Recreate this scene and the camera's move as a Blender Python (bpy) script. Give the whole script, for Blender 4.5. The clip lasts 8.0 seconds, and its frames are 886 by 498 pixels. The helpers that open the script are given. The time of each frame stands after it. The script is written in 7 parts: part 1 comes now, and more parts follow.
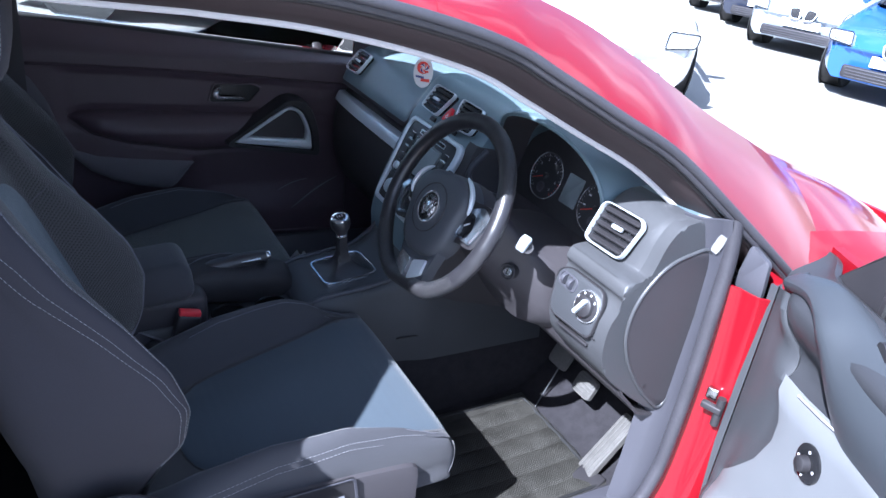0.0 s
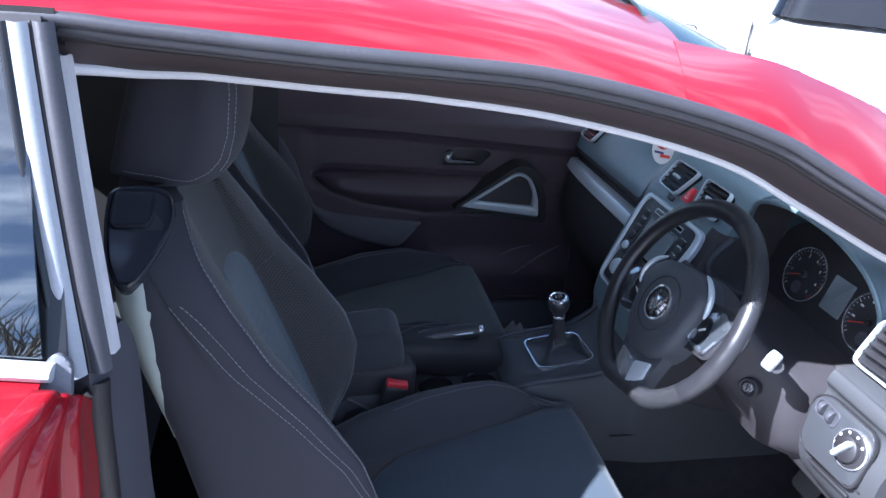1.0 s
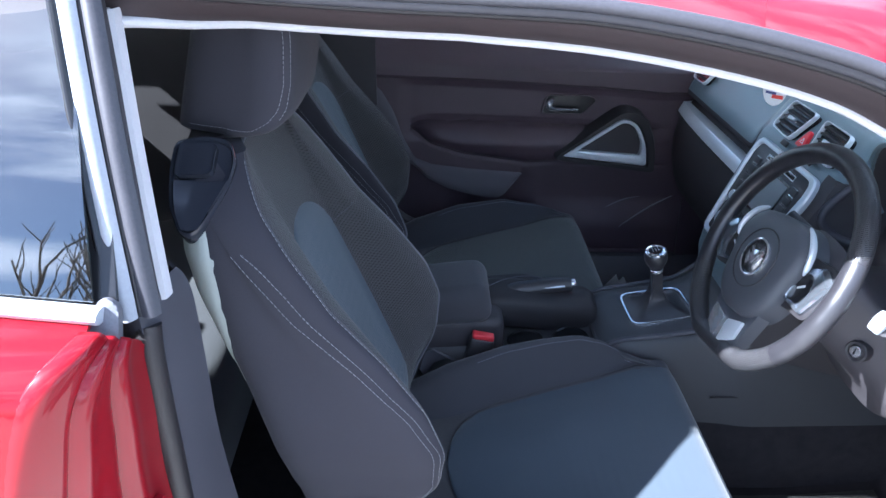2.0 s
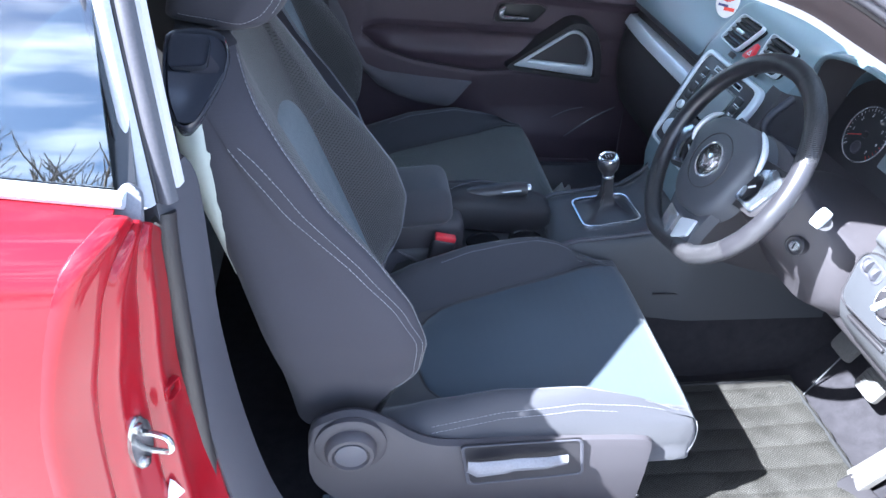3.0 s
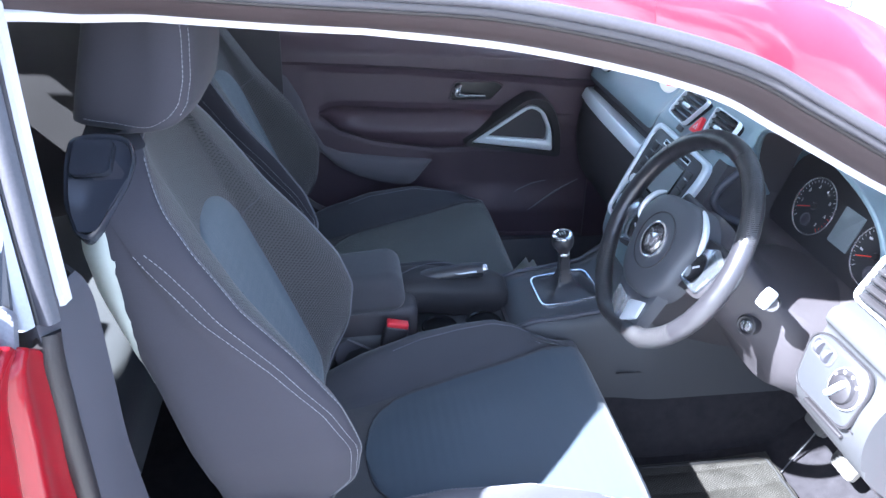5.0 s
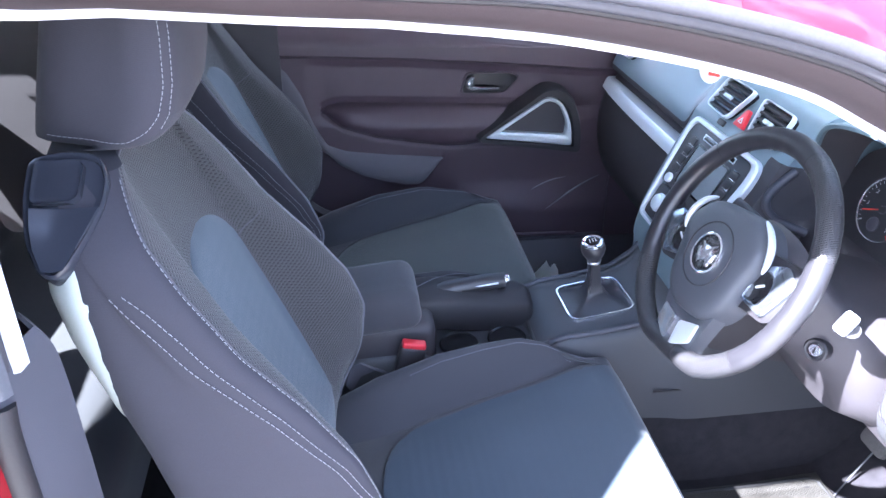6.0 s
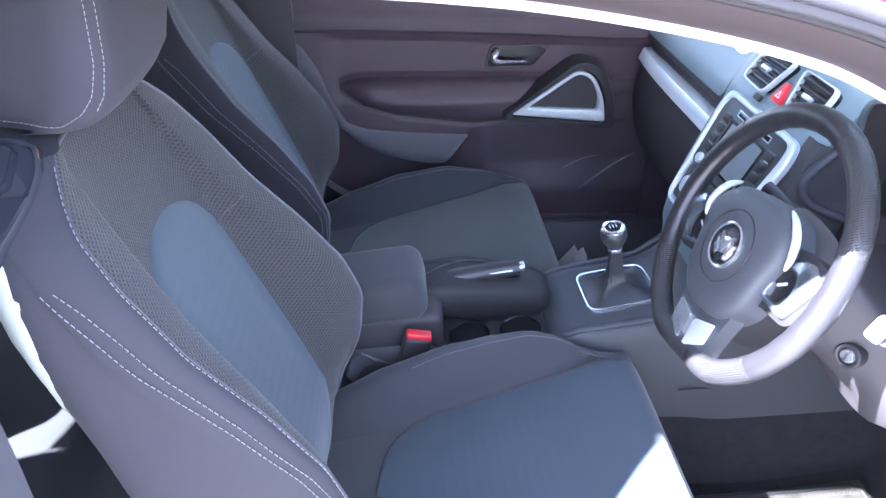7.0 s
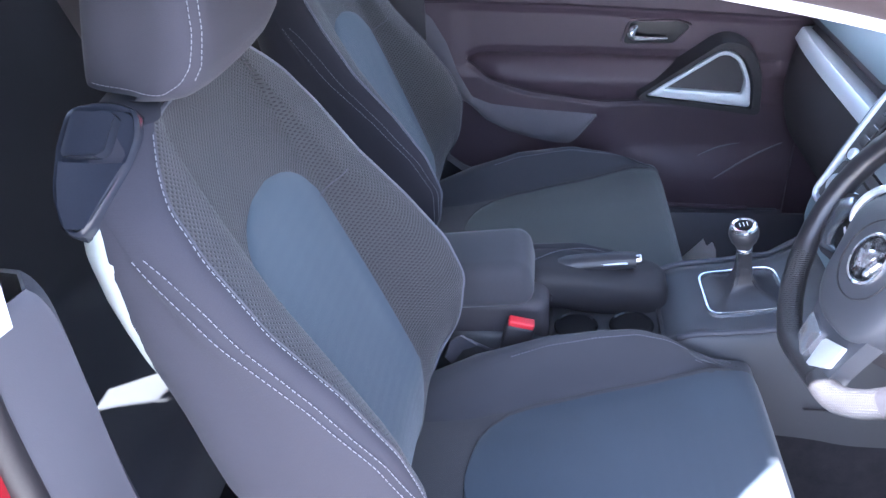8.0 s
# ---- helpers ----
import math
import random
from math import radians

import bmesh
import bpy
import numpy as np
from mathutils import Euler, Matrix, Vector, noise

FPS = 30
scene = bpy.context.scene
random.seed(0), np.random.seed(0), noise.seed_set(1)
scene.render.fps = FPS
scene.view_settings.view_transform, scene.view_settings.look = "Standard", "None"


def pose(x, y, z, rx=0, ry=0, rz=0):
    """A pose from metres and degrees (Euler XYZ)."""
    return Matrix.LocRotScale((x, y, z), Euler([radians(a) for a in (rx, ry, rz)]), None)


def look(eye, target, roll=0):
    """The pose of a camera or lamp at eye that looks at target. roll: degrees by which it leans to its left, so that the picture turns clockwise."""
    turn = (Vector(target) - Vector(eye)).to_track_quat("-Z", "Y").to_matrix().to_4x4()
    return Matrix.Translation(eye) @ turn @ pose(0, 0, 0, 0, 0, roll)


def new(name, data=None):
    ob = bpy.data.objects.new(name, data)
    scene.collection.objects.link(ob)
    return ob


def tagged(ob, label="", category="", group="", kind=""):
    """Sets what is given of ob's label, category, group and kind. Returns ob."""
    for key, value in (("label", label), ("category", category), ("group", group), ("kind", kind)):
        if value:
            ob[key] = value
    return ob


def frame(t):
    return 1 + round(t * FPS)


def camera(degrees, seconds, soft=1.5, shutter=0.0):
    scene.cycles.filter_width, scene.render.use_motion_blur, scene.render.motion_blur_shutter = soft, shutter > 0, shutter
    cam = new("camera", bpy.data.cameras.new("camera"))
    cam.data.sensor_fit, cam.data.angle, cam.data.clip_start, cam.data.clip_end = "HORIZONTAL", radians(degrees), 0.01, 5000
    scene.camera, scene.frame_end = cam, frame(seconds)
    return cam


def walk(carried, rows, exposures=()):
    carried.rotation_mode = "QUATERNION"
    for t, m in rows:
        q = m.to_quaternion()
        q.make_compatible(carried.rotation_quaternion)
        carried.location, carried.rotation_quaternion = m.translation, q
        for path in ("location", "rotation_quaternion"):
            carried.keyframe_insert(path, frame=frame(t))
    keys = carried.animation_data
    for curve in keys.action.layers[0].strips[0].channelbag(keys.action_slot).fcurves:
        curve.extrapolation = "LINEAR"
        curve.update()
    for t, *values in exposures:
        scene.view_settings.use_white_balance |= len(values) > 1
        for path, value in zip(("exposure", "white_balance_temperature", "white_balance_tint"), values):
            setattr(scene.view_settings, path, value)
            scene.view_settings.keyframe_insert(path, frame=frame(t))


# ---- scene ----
cam = camera(61.5, 8.0)
PATH = [
    (0, (0.109, -1.516, 1.446), (1.054, 0.021, 0.583), 8.1),
    (0.5, (0.111, -1.442, 1.441), (0.965, 0.187, 0.656), 6.4),
    (1, (0.165, -1.397, 1.464), (0.554, 0.391, 0.658), 4.9),
    (1.2, (0.206, -1.388, 1.48), (0.46, 0.412, 0.648), 3.3),
    (2.3, (0.261, -1.38, 1.434), (0.295, 0.341, 0.415), 0.3),
    (2.5, (0.248, -1.391, 1.427), (0.342, 0.286, 0.342), 1.4),
    (3, (0.163, -1.43, 1.447), (0.419, 0.209, 0.329), 4.4),
    (3.5, (0.143, -1.442, 1.465), (0.5, 0.211, 0.398), 5.2),
    (4, (0.146, -1.431, 1.469), (0.552, 0.237, 0.442), 5.3),
    (4.5, (0.19, -1.413, 1.469), (0.563, 0.28, 0.473), 4.7),
    (5, (0.265, -1.383, 1.466), (0.534, 0.345, 0.496), 2.2),
    (5.2, (0.281, -1.369, 1.462), (0.52, 0.367, 0.498), 1.3),
    (6.3, (0.247, -1.172, 1.429), (0.53, 0.523, 0.405), 0.6),
    (6.5, (0.272, -1.152, 1.427), (0.565, 0.532, 0.388), 0.3),
    (7, (0.358, -1.156, 1.41), (0.462, 0.539, 0.352), -1.2),
    (7.5, (0.441, -1.166, 1.402), (0.33, 0.506, 0.311), -2.7),
    (8, (0.4, -1.107, 1.4), (0.15, 0.539, 0.292), -3.5),
]
EXPO = [(0.0, 1.95, 5200, 13), (1.2, 2.06, 5200, 13), (2.3, 3.0, 5350, 10), (3.5, 3.32, 5350, 10), (5.2, 3.6, 5350, 12), (6.3, 4.1, 5450, 18), (8.0, 4.2, 5450, 18)]
walk(cam, [(t, look(eye, target, roll)) for t, eye, target, roll in PATH], EXPO)

# ---- world, sun ----
SUN_WAY = Vector((0.98, 0.34, -1.0)).normalized()
world = bpy.data.worlds.new("sky")
scene.world = world
world.use_nodes = True
wn, wl = world.node_tree.nodes, world.node_tree.links
sky = wn.new("ShaderNodeTexSky")
sky.sky_type = "NISHITA"
sky.sun_disc = False
sky.sun_elevation = math.asin(-SUN_WAY.z)
sky.sun_rotation = math.atan2(-SUN_WAY.x, -SUN_WAY.y)
sky.air_density, sky.dust_density, sky.ozone_density = 1.0, 1.5, 1.5
wco = wn.new("ShaderNodeTexCoord")
wmap = wn.new("ShaderNodeMapping")
wmap.inputs["Scale"].default_value = (1.0, 1.0, 4.5)
wnoise = wn.new("ShaderNodeTexNoise")
wnoise.inputs["Scale"].default_value, wnoise.inputs["Detail"].default_value, wnoise.inputs["Roughness"].default_value = 2.3, 8.0, 0.55
wramp = wn.new("ShaderNodeValToRGB")
wramp.color_ramp.elements[0].position, wramp.color_ramp.elements[1].position = 0.47, 0.66
wmix = wn.new("ShaderNodeMix")
wmix.data_type = "RGBA"
wmix.inputs["B"].default_value = (11.0, 11.4, 12.0, 1)
wl.new(wco.outputs["Generated"], wmap.inputs["Vector"])
wl.new(wmap.outputs["Vector"], wnoise.inputs["Vector"])
wl.new(wnoise.outputs["Fac"], wramp.inputs["Fac"])
wl.new(wramp.outputs["Color"], wmix.inputs["Factor"])
wl.new(sky.outputs["Color"], wmix.inputs["A"])
wl.new(wmix.outputs["Result"], wn["Background"].inputs["Color"])
wn["Background"].inputs["Strength"].default_value = 0.057

sun = new("sun", bpy.data.lights.new("sun", "SUN"))
sun.data.energy, sun.data.angle, sun.data.color = 5.0, radians(0.53), (1.0, 0.95, 0.88)
sun.matrix_world = look((-40, -12, 42), Vector((-40, -12, 42)) + SUN_WAY)


# ---- materials ----
def mat(name, col, rough=0.6, metal=0.0, var=0.12, vscale=9.0, grain=350.0, bump=0.15, coat=0.0, spec=0.5, rvar=0.12, sheen=0.0, depth=0.0006):
    """A principled surface with blotches, fine grain, uneven gloss and fine relief."""
    m = bpy.data.materials.new(name)
    m.use_nodes = True
    nt, b = m.node_tree, m.node_tree.nodes["Principled BSDF"]
    co = nt.nodes.new("ShaderNodeTexCoord")
    big, fine = nt.nodes.new("ShaderNodeTexNoise"), nt.nodes.new("ShaderNodeTexNoise")
    big.inputs["Scale"].default_value, big.inputs["Detail"].default_value = vscale, 5
    fine.inputs["Scale"].default_value, fine.inputs["Detail"].default_value = grain, 3
    for n in (big, fine):
        nt.links.new(co.outputs["Object"], n.inputs["Vector"])
    add = nt.nodes.new("ShaderNodeMath")
    add.operation = "ADD"
    nt.links.new(big.outputs["Fac"], add.inputs[0])
    nt.links.new(fine.outputs["Fac"], add.inputs[1])
    rng = nt.nodes.new("ShaderNodeMapRange")
    rng.inputs["From Min"].default_value, rng.inputs["From Max"].default_value = 0.6, 1.4
    nt.links.new(add.outputs[0], rng.inputs["Value"])
    mix = nt.nodes.new("ShaderNodeMix")
    mix.data_type = "RGBA"
    mix.inputs["A"].default_value = (*[c * (1 - var) for c in col], 1)
    mix.inputs["B"].default_value = (*[min(1, c * (1 + var)) for c in col], 1)
    nt.links.new(rng.outputs["Result"], mix.inputs["Factor"])
    nt.links.new(mix.outputs["Result"], b.inputs["Base Color"])
    rr = nt.nodes.new("ShaderNodeMapRange")
    rr.inputs["To Min"].default_value, rr.inputs["To Max"].default_value = max(0.02, rough - rvar), min(1, rough + rvar)
    nt.links.new(big.outputs["Fac"], rr.inputs["Value"])
    nt.links.new(rr.outputs["Result"], b.inputs["Roughness"])
    b.inputs["Metallic"].default_value = metal
    b.inputs["Coat Weight"].default_value, b.inputs["Coat Roughness"].default_value = coat, 0.04
    b.inputs["Specular IOR Level"].default_value = spec
    if sheen:
        b.inputs["Sheen Weight"].default_value, b.inputs["Sheen Roughness"].default_value = sheen, 0.5
    if bump:
        bp = nt.nodes.new("ShaderNodeBump")
        bp.inputs["Strength"].default_value, bp.inputs["Distance"].default_value = bump, depth
        nt.links.new(fine.outputs["Fac"], bp.inputs["Height"])
        nt.links.new(bp.outputs["Normal"], b.inputs["Normal"])
    return m


def dotted(m, pitch, dark, turn=0.0, axes=(1, 2), depth=0.0012, squash=1.0):
    """Lays a staggered net of small holes into a material: in its colour and its relief."""
    nt, b = m.node_tree, m.node_tree.nodes["Principled BSDF"]
    co, sep = nt.nodes.new("ShaderNodeTexCoord"), nt.nodes.new("ShaderNodeSeparateXYZ")
    mp = nt.nodes.new("ShaderNodeMapping")
    mp.inputs["Rotation"].default_value = (radians(turn), 0, 0)
    nt.links.new(co.outputs["Object"], mp.inputs["Vector"])
    nt.links.new(mp.outputs["Vector"], sep.inputs["Vector"])
    waves = []
    for k, sign in ((0, 1), (1, -1)):
        s = nt.nodes.new("ShaderNodeMath")
        s.operation = "MULTIPLY_ADD"
        s.inputs[1].default_value = sign * squash
        nt.links.new(sep.outputs[axes[0]], s.inputs[0])
        nt.links.new(sep.outputs[axes[1]], s.inputs[2])
        f = nt.nodes.new("ShaderNodeMath")
        f.operation = "MULTIPLY"
        f.inputs[1].default_value = 2 * math.pi / (pitch * 1.4)
        nt.links.new(s.outputs[0], f.inputs[0])
        w = nt.nodes.new("ShaderNodeMath")
        w.operation = "SINE"
        nt.links.new(f.outputs[0], w.inputs[0])
        waves.append(w)
    p = nt.nodes.new("ShaderNodeMath")
    p.operation = "ADD"
    nt.links.new(waves[0].outputs[0], p.inputs[0])
    nt.links.new(waves[1].outputs[0], p.inputs[1])
    r = nt.nodes.new("ShaderNodeMapRange")
    r.inputs["From Min"].default_value, r.inputs["From Max"].default_value = 0.2, 1.3
    nt.links.new(p.outputs[0], r.inputs["Value"])
    mx = nt.nodes.new("ShaderNodeMix")
    mx.data_type = "RGBA"
    mx.inputs["B"].default_value = (*dark, 1)
    src = b.inputs["Base Color"].links[0].from_socket
    nt.links.new(src, mx.inputs["A"])
    nt.links.new(r.outputs["Result"], mx.inputs["Factor"])
    nt.links.new(mx.outputs["Result"], b.inputs["Base Color"])
    bp = nt.nodes.new("ShaderNodeBump")
    bp.invert = True
    bp.inputs["Strength"].default_value, bp.inputs["Distance"].default_value = 0.8, depth
    nt.links.new(r.outputs["Result"], bp.inputs["Height"])
    nt.links.new(bp.outputs["Normal"], b.inputs["Normal"])
    return m


def weave(m, pitch=0.0016, strength=0.35, axes=(1, 2), rib=0.0, rib_axis=1):
    """A cloth's threads, and wide ribs if rib is given, as relief."""
    nt, b = m.node_tree, m.node_tree.nodes["Principled BSDF"]
    co, sep = nt.nodes.new("ShaderNodeTexCoord"), nt.nodes.new("ShaderNodeSeparateXYZ")
    nt.links.new(co.outputs["Object"], sep.inputs["Vector"])

    def sine(axis, step):
        f, w = nt.nodes.new("ShaderNodeMath"), nt.nodes.new("ShaderNodeMath")
        f.operation, w.operation = "MULTIPLY", "SINE"
        f.inputs[1].default_value = 2 * math.pi / step
        nt.links.new(sep.outputs[axis], f.inputs[0])
        nt.links.new(f.outputs[0], w.inputs[0])
        return w
    p = nt.nodes.new("ShaderNodeMath")
    p.operation = "MULTIPLY"
    nt.links.new(sine(axes[0], pitch).outputs[0], p.inputs[0])
    nt.links.new(sine(axes[1], pitch).outputs[0], p.inputs[1])
    bp = nt.nodes.new("ShaderNodeBump")
    bp.inputs["Strength"].default_value, bp.inputs["Distance"].default_value = strength, 0.0004
    nt.links.new(p.outputs[0], bp.inputs["Height"])
    last = bp
    if rib:
        b2 = nt.nodes.new("ShaderNodeBump")
        b2.inputs["Strength"].default_value, b2.inputs["Distance"].default_value = 0.10, 0.0008
        nt.links.new(sine(rib_axis, rib).outputs[0], b2.inputs["Height"])
        nt.links.new(bp.outputs["Normal"], b2.inputs["Normal"])
        last = b2
    nt.links.new(last.outputs["Normal"], b.inputs["Normal"])
    return m


def glass(name, tint, gloss=1.0, ior=1.5):
    m = bpy.data.materials.new(name)
    m.use_nodes = True
    nt = m.node_tree
    nt.nodes.remove(nt.nodes["Principled BSDF"])
    tr, gl = nt.nodes.new("ShaderNodeBsdfTransparent"), nt.nodes.new("ShaderNodeBsdfGlossy")
    fr, mx = nt.nodes.new("ShaderNodeFresnel"), nt.nodes.new("ShaderNodeMixShader")
    fr.inputs["IOR"].default_value = ior
    tr.inputs["Color"].default_value = (*tint, 1)
    gl.inputs["Color"].default_value = (gloss, gloss, gloss, 1)
    gl.inputs["Roughness"].default_value = 0.01
    nt.links.new(fr.outputs[0], mx.inputs[0])
    nt.links.new(tr.outputs[0], mx.inputs[1])
    nt.links.new(gl.outputs[0], mx.inputs[2])
    nt.links.new(mx.outputs[0], nt.nodes["Material Output"].inputs["Surface"])
    return m


CLOTH = weave(mat("charcoal_cloth", (0.041, 0.039, 0.048), 0.85, var=0.12, vscale=6, grain=900, sheen=0.06, spec=0.25), 0.0021, 0.14)
CLOTH_FLAT = weave(mat("charcoal_cloth_flat", (0.056, 0.056, 0.064), 0.85, var=0.12, vscale=6, grain=900, sheen=0.2, spec=0.25), 0.0021, 0.14, axes=(0, 1))
NET = dotted(mat("net_cloth", (0.062, 0.060, 0.062), 0.85, var=0.1, vscale=8, grain=700, sheen=0.2, spec=0.25), 0.0042, (0.024, 0.023, 0.024), squash=0.8, depth=0.0010)
NET_FLAT = dotted(mat("net_cloth_flat", (0.07, 0.069, 0.073), 0.85, var=0.1, vscale=8, grain=700, sheen=0.2, spec=0.25), 0.0026, (0.06, 0.058, 0.062), axes=(0, 1), depth=0.0004)
INSERT = weave(mat("slate_blue_cloth", (0.06, 0.084, 0.108), 0.9, var=0.12, vscale=7, grain=800, sheen=0.3, spec=0.2), 0.0021, 0.16, rib=0.019, rib_axis=2)
INSERT_FLAT = weave(mat("slate_blue_cloth_flat", (0.052, 0.068, 0.088), 0.9, var=0.12, vscale=7, grain=800, sheen=0.3, spec=0.2), 0.0021, 0.16, axes=(0, 1), rib=0.019, rib_axis=0)
INSERT_GREY = weave(mat("grey_green_cloth", (0.062, 0.07, 0.068), 0.9, var=0.12, vscale=7, grain=800, sheen=0.3, spec=0.2), axes=(0, 1))
THREAD = mat("pale_thread", (0.24, 0.24, 0.26), 0.7, var=0.1, bump=0)
PIPING = mat("grey_piping", (0.14, 0.14, 0.165), 0.6, var=0.1, bump=0.1)
PLASTIC = mat("black_plastic", (0.028, 0.026, 0.029), 0.5, var=0.15, vscale=14, grain=700, bump=0.25)
PLASTIC_SOFT = mat("soft_black_plastic", (0.05, 0.045, 0.05), 0.62, var=0.14, vscale=5, grain=900, bump=0.3)
DOORBLACK = mat("black_grained_door_skin", (0.036, 0.037, 0.042), 0.42, var=0.12, vscale=6, grain=600, bump=0.5)
CONSOLE = mat("console_plastic", (0.052, 0.054, 0.06), 0.5, var=0.12, vscale=5, grain=900, bump=0.3)
AIRBAG = mat("soft_grey_black_cover", (0.06, 0.064, 0.075), 0.5, var=0.1, vscale=8, grain=900, bump=0.3)
SHELL = mat("pale_grey_seat_shell", (0.5, 0.53, 0.48), 0.6, var=0.06, vscale=15, grain=700, bump=0.15)
TRIMPALE = mat("light_grey_trim_plastic", (0.17, 0.175, 0.185), 0.5, var=0.08, vscale=8, grain=1000, bump=0.25)
ROLLSKIN = mat("blue_grey_roll_skin", (0.045, 0.050, 0.058), 0.4, var=0.1, vscale=5, grain=1100, bump=0.3)
SATIN = mat("satin_dark_plastic", (0.035, 0.038, 0.05), 0.2, var=0.1, vscale=9, grain=900, bump=0.04, rvar=0.05)
PLASTIC_GLOSS = mat("gloss_black_plastic", (0.016, 0.016, 0.018), 0.18, var=0.1, bump=0.0, rvar=0.05)
# The sky's blue sheen on the dash is put into this base colour.
DASH = mat("dash_skin_with_sheen", (0.155, 0.215, 0.25), 0.36, var=0.1, vscale=5, grain=1100, bump=0.2, spec=0.8)
DASH_GREY = mat("dash_grey_plastic", (0.066, 0.067, 0.072), 0.45, var=0.08, vscale=8, grain=1000, bump=0.25)
DOORSKIN = mat("door_skin", (0.078, 0.054, 0.067), 0.5, var=0.12, vscale=4, grain=900, bump=0.3)
DOORCLOTH = weave(mat("door_cloth", (0.12, 0.112, 0.128), 0.85, var=0.1, vscale=5, grain=800, sheen=0.25), 0.0021, 0.15, axes=(0, 2))
TRIMGREY = mat("grey_trim_plastic", (0.066, 0.065, 0.078), 0.5, var=0.1, vscale=6, grain=900, bump=0.3)
SILVER = mat("satin_silver_trim", (0.66, 0.71, 0.76), 0.4, metal=0.4, var=0.02, bump=0.02, grain=1500, rvar=0.02)
SPOKESILVER = mat("polished_spoke_trim", (0.42, 0.46, 0.52), 0.2, metal=0.9, var=0.03, bump=0.01, grain=1500, rvar=0.03)
CHROME = mat("chrome", (0.88, 0.89, 0.92), 0.12, metal=0.85, var=0.03, bump=0, rvar=0.04)
LEATHER = mat("black_leather", (0.04, 0.039, 0.044), 0.36, var=0.15, vscale=25, grain=650, bump=0.45, spec=0.6)
LEATHER_DULL = mat("worn_leather", (0.030, 0.028, 0.031), 0.6, var=0.18, vscale=25, grain=650, bump=0.4, spec=0.4)
LEATHER_RIM = mat("smooth_rim_leather", (0.024, 0.023, 0.027), 0.34, var=0.1, vscale=8, grain=700, bump=0.25, spec=0.7, rvar=0.05)
LEATHER_PERF = dotted(mat("perforated_leather", (0.030, 0.029, 0.032), 0.38, var=0.1, rvar=0.05, vscale=25, grain=650, spec=0.6), 0.003, (0.02, 0.02, 0.021), axes=(1, 2), depth=0.0006)
RUBBER = mat("black_rubber", (0.02, 0.02, 0.021), 0.6, var=0.2, vscale=20, grain=500, bump=0.3)
SEAL = mat("door_seal_rubber", (0.02, 0.017, 0.018), 0.5, var=0.2, vscale=10, grain=400, bump=0.25)
SEALPALE = mat("pale_grey_seal", (0.34, 0.35, 0.38), 0.4, var=0.1, vscale=16, grain=300, bump=0.3)
RAILGREY = mat("weathered_rail_rubber", (0.05, 0.048, 0.056), 0.42, var=0.2, vscale=14, grain=300, bump=0.3)
SEALBROWN = mat("brown_black_seal", (0.040, 0.027, 0.028), 0.7, var=0.15, vscale=10, grain=400, bump=0.25)
SEALGREY = mat("weathered_grey_seal", (0.16, 0.16, 0.18), 0.45, var=0.22, vscale=16, grain=300, bump=0.35)
PALE = mat("pale_grey_edging", (0.6, 0.58, 0.59), 0.6, var=0.08, vscale=20, grain=500, bump=0.2)
RED = mat("red_car_paint", (0.25, 0.006, 0.013), 0.3, var=0.05, vscale=3, grain=1600, bump=0.01, coat=0.7, rvar=0.04, spec=0.1)
REDPLASTIC = mat("red_plastic", (0.7, 0.035, 0.05), 0.4, var=0.08, bump=0.1)
CARPET = mat("black_carpet", (0.034, 0.032, 0.036), 0.95, var=0.35, vscale=40, grain=900, bump=0.8, spec=0.1, depth=0.002)
MATRUB = dotted(mat("rubber_mat", (0.040, 0.038, 0.033), 0.45, var=0.75, vscale=17, grain=260, bump=0.3, rvar=0.25), 0.005, (0.032, 0.030, 0.027), axes=(0, 1), depth=0.0008)
LINING = mat("roof_lining", (0.3, 0.29, 0.29), 0.9, var=0.06, vscale=10, grain=700, bump=0.3)
PEDAL = mat("worn_pedal_rubber", (0.11, 0.105, 0.10), 0.55, var=0.3, vscale=30, grain=300, bump=0.4)
STEEL = mat("zinc_steel", (0.42, 0.42, 0.42), 0.24, metal=1.0, var=0.15, vscale=40, grain=600, bump=0.2)
SCREEN = mat("grey_display", (0.2, 0.23, 0.25), 0.25, var=0.06, bump=0, rvar=0.05)
DIALFACE = mat("dial_face", (0.03, 0.03, 0.034), 0.5, var=0.1, bump=0)
PRINT = mat("white_print", (0.7, 0.7, 0.72), 0.6, var=0.05, bump=0)
NEEDLE = mat("red_needle", (0.75, 0.05, 0.03), 0.5, var=0.05, bump=0)
CARD = mat("white_card", (0.75, 0.74, 0.76), 0.6, var=0.06, vscale=30, bump=0.1)
CARDBLUE = mat("navy_print", (0.05, 0.06, 0.2), 0.6, var=0.1, bump=0)
CLEAR = glass("clear_glass", (0.93, 0.96, 0.95))
TINTED = glass("tinted_glass", (0.34, 0.39, 0.37), 1.0, 2.6)
REARGLASS = glass("rear_glass", (0.78, 0.8, 0.78), 1.0, 1.6)
DARKGLASS = glass("dark_glass", (0.66, 0.68, 0.67), 1.0, 1.6)
MIRROR = mat("mirror_glass", (0.9, 0.92, 0.92), 0.03, metal=1.0, var=0.01, bump=0, rvar=0.01)
GROUND = mat("pale_concrete", (0.33, 0.32, 0.30), 0.9, var=0.16, vscale=0.55, grain=55, bump=0.5, depth=0.006)
WHITEPAINT = mat("white_car_paint", (0.8, 0.8, 0.8), 0.25, var=0.03, vscale=2, grain=900, bump=0.01, coat=0.8, rvar=0.05)
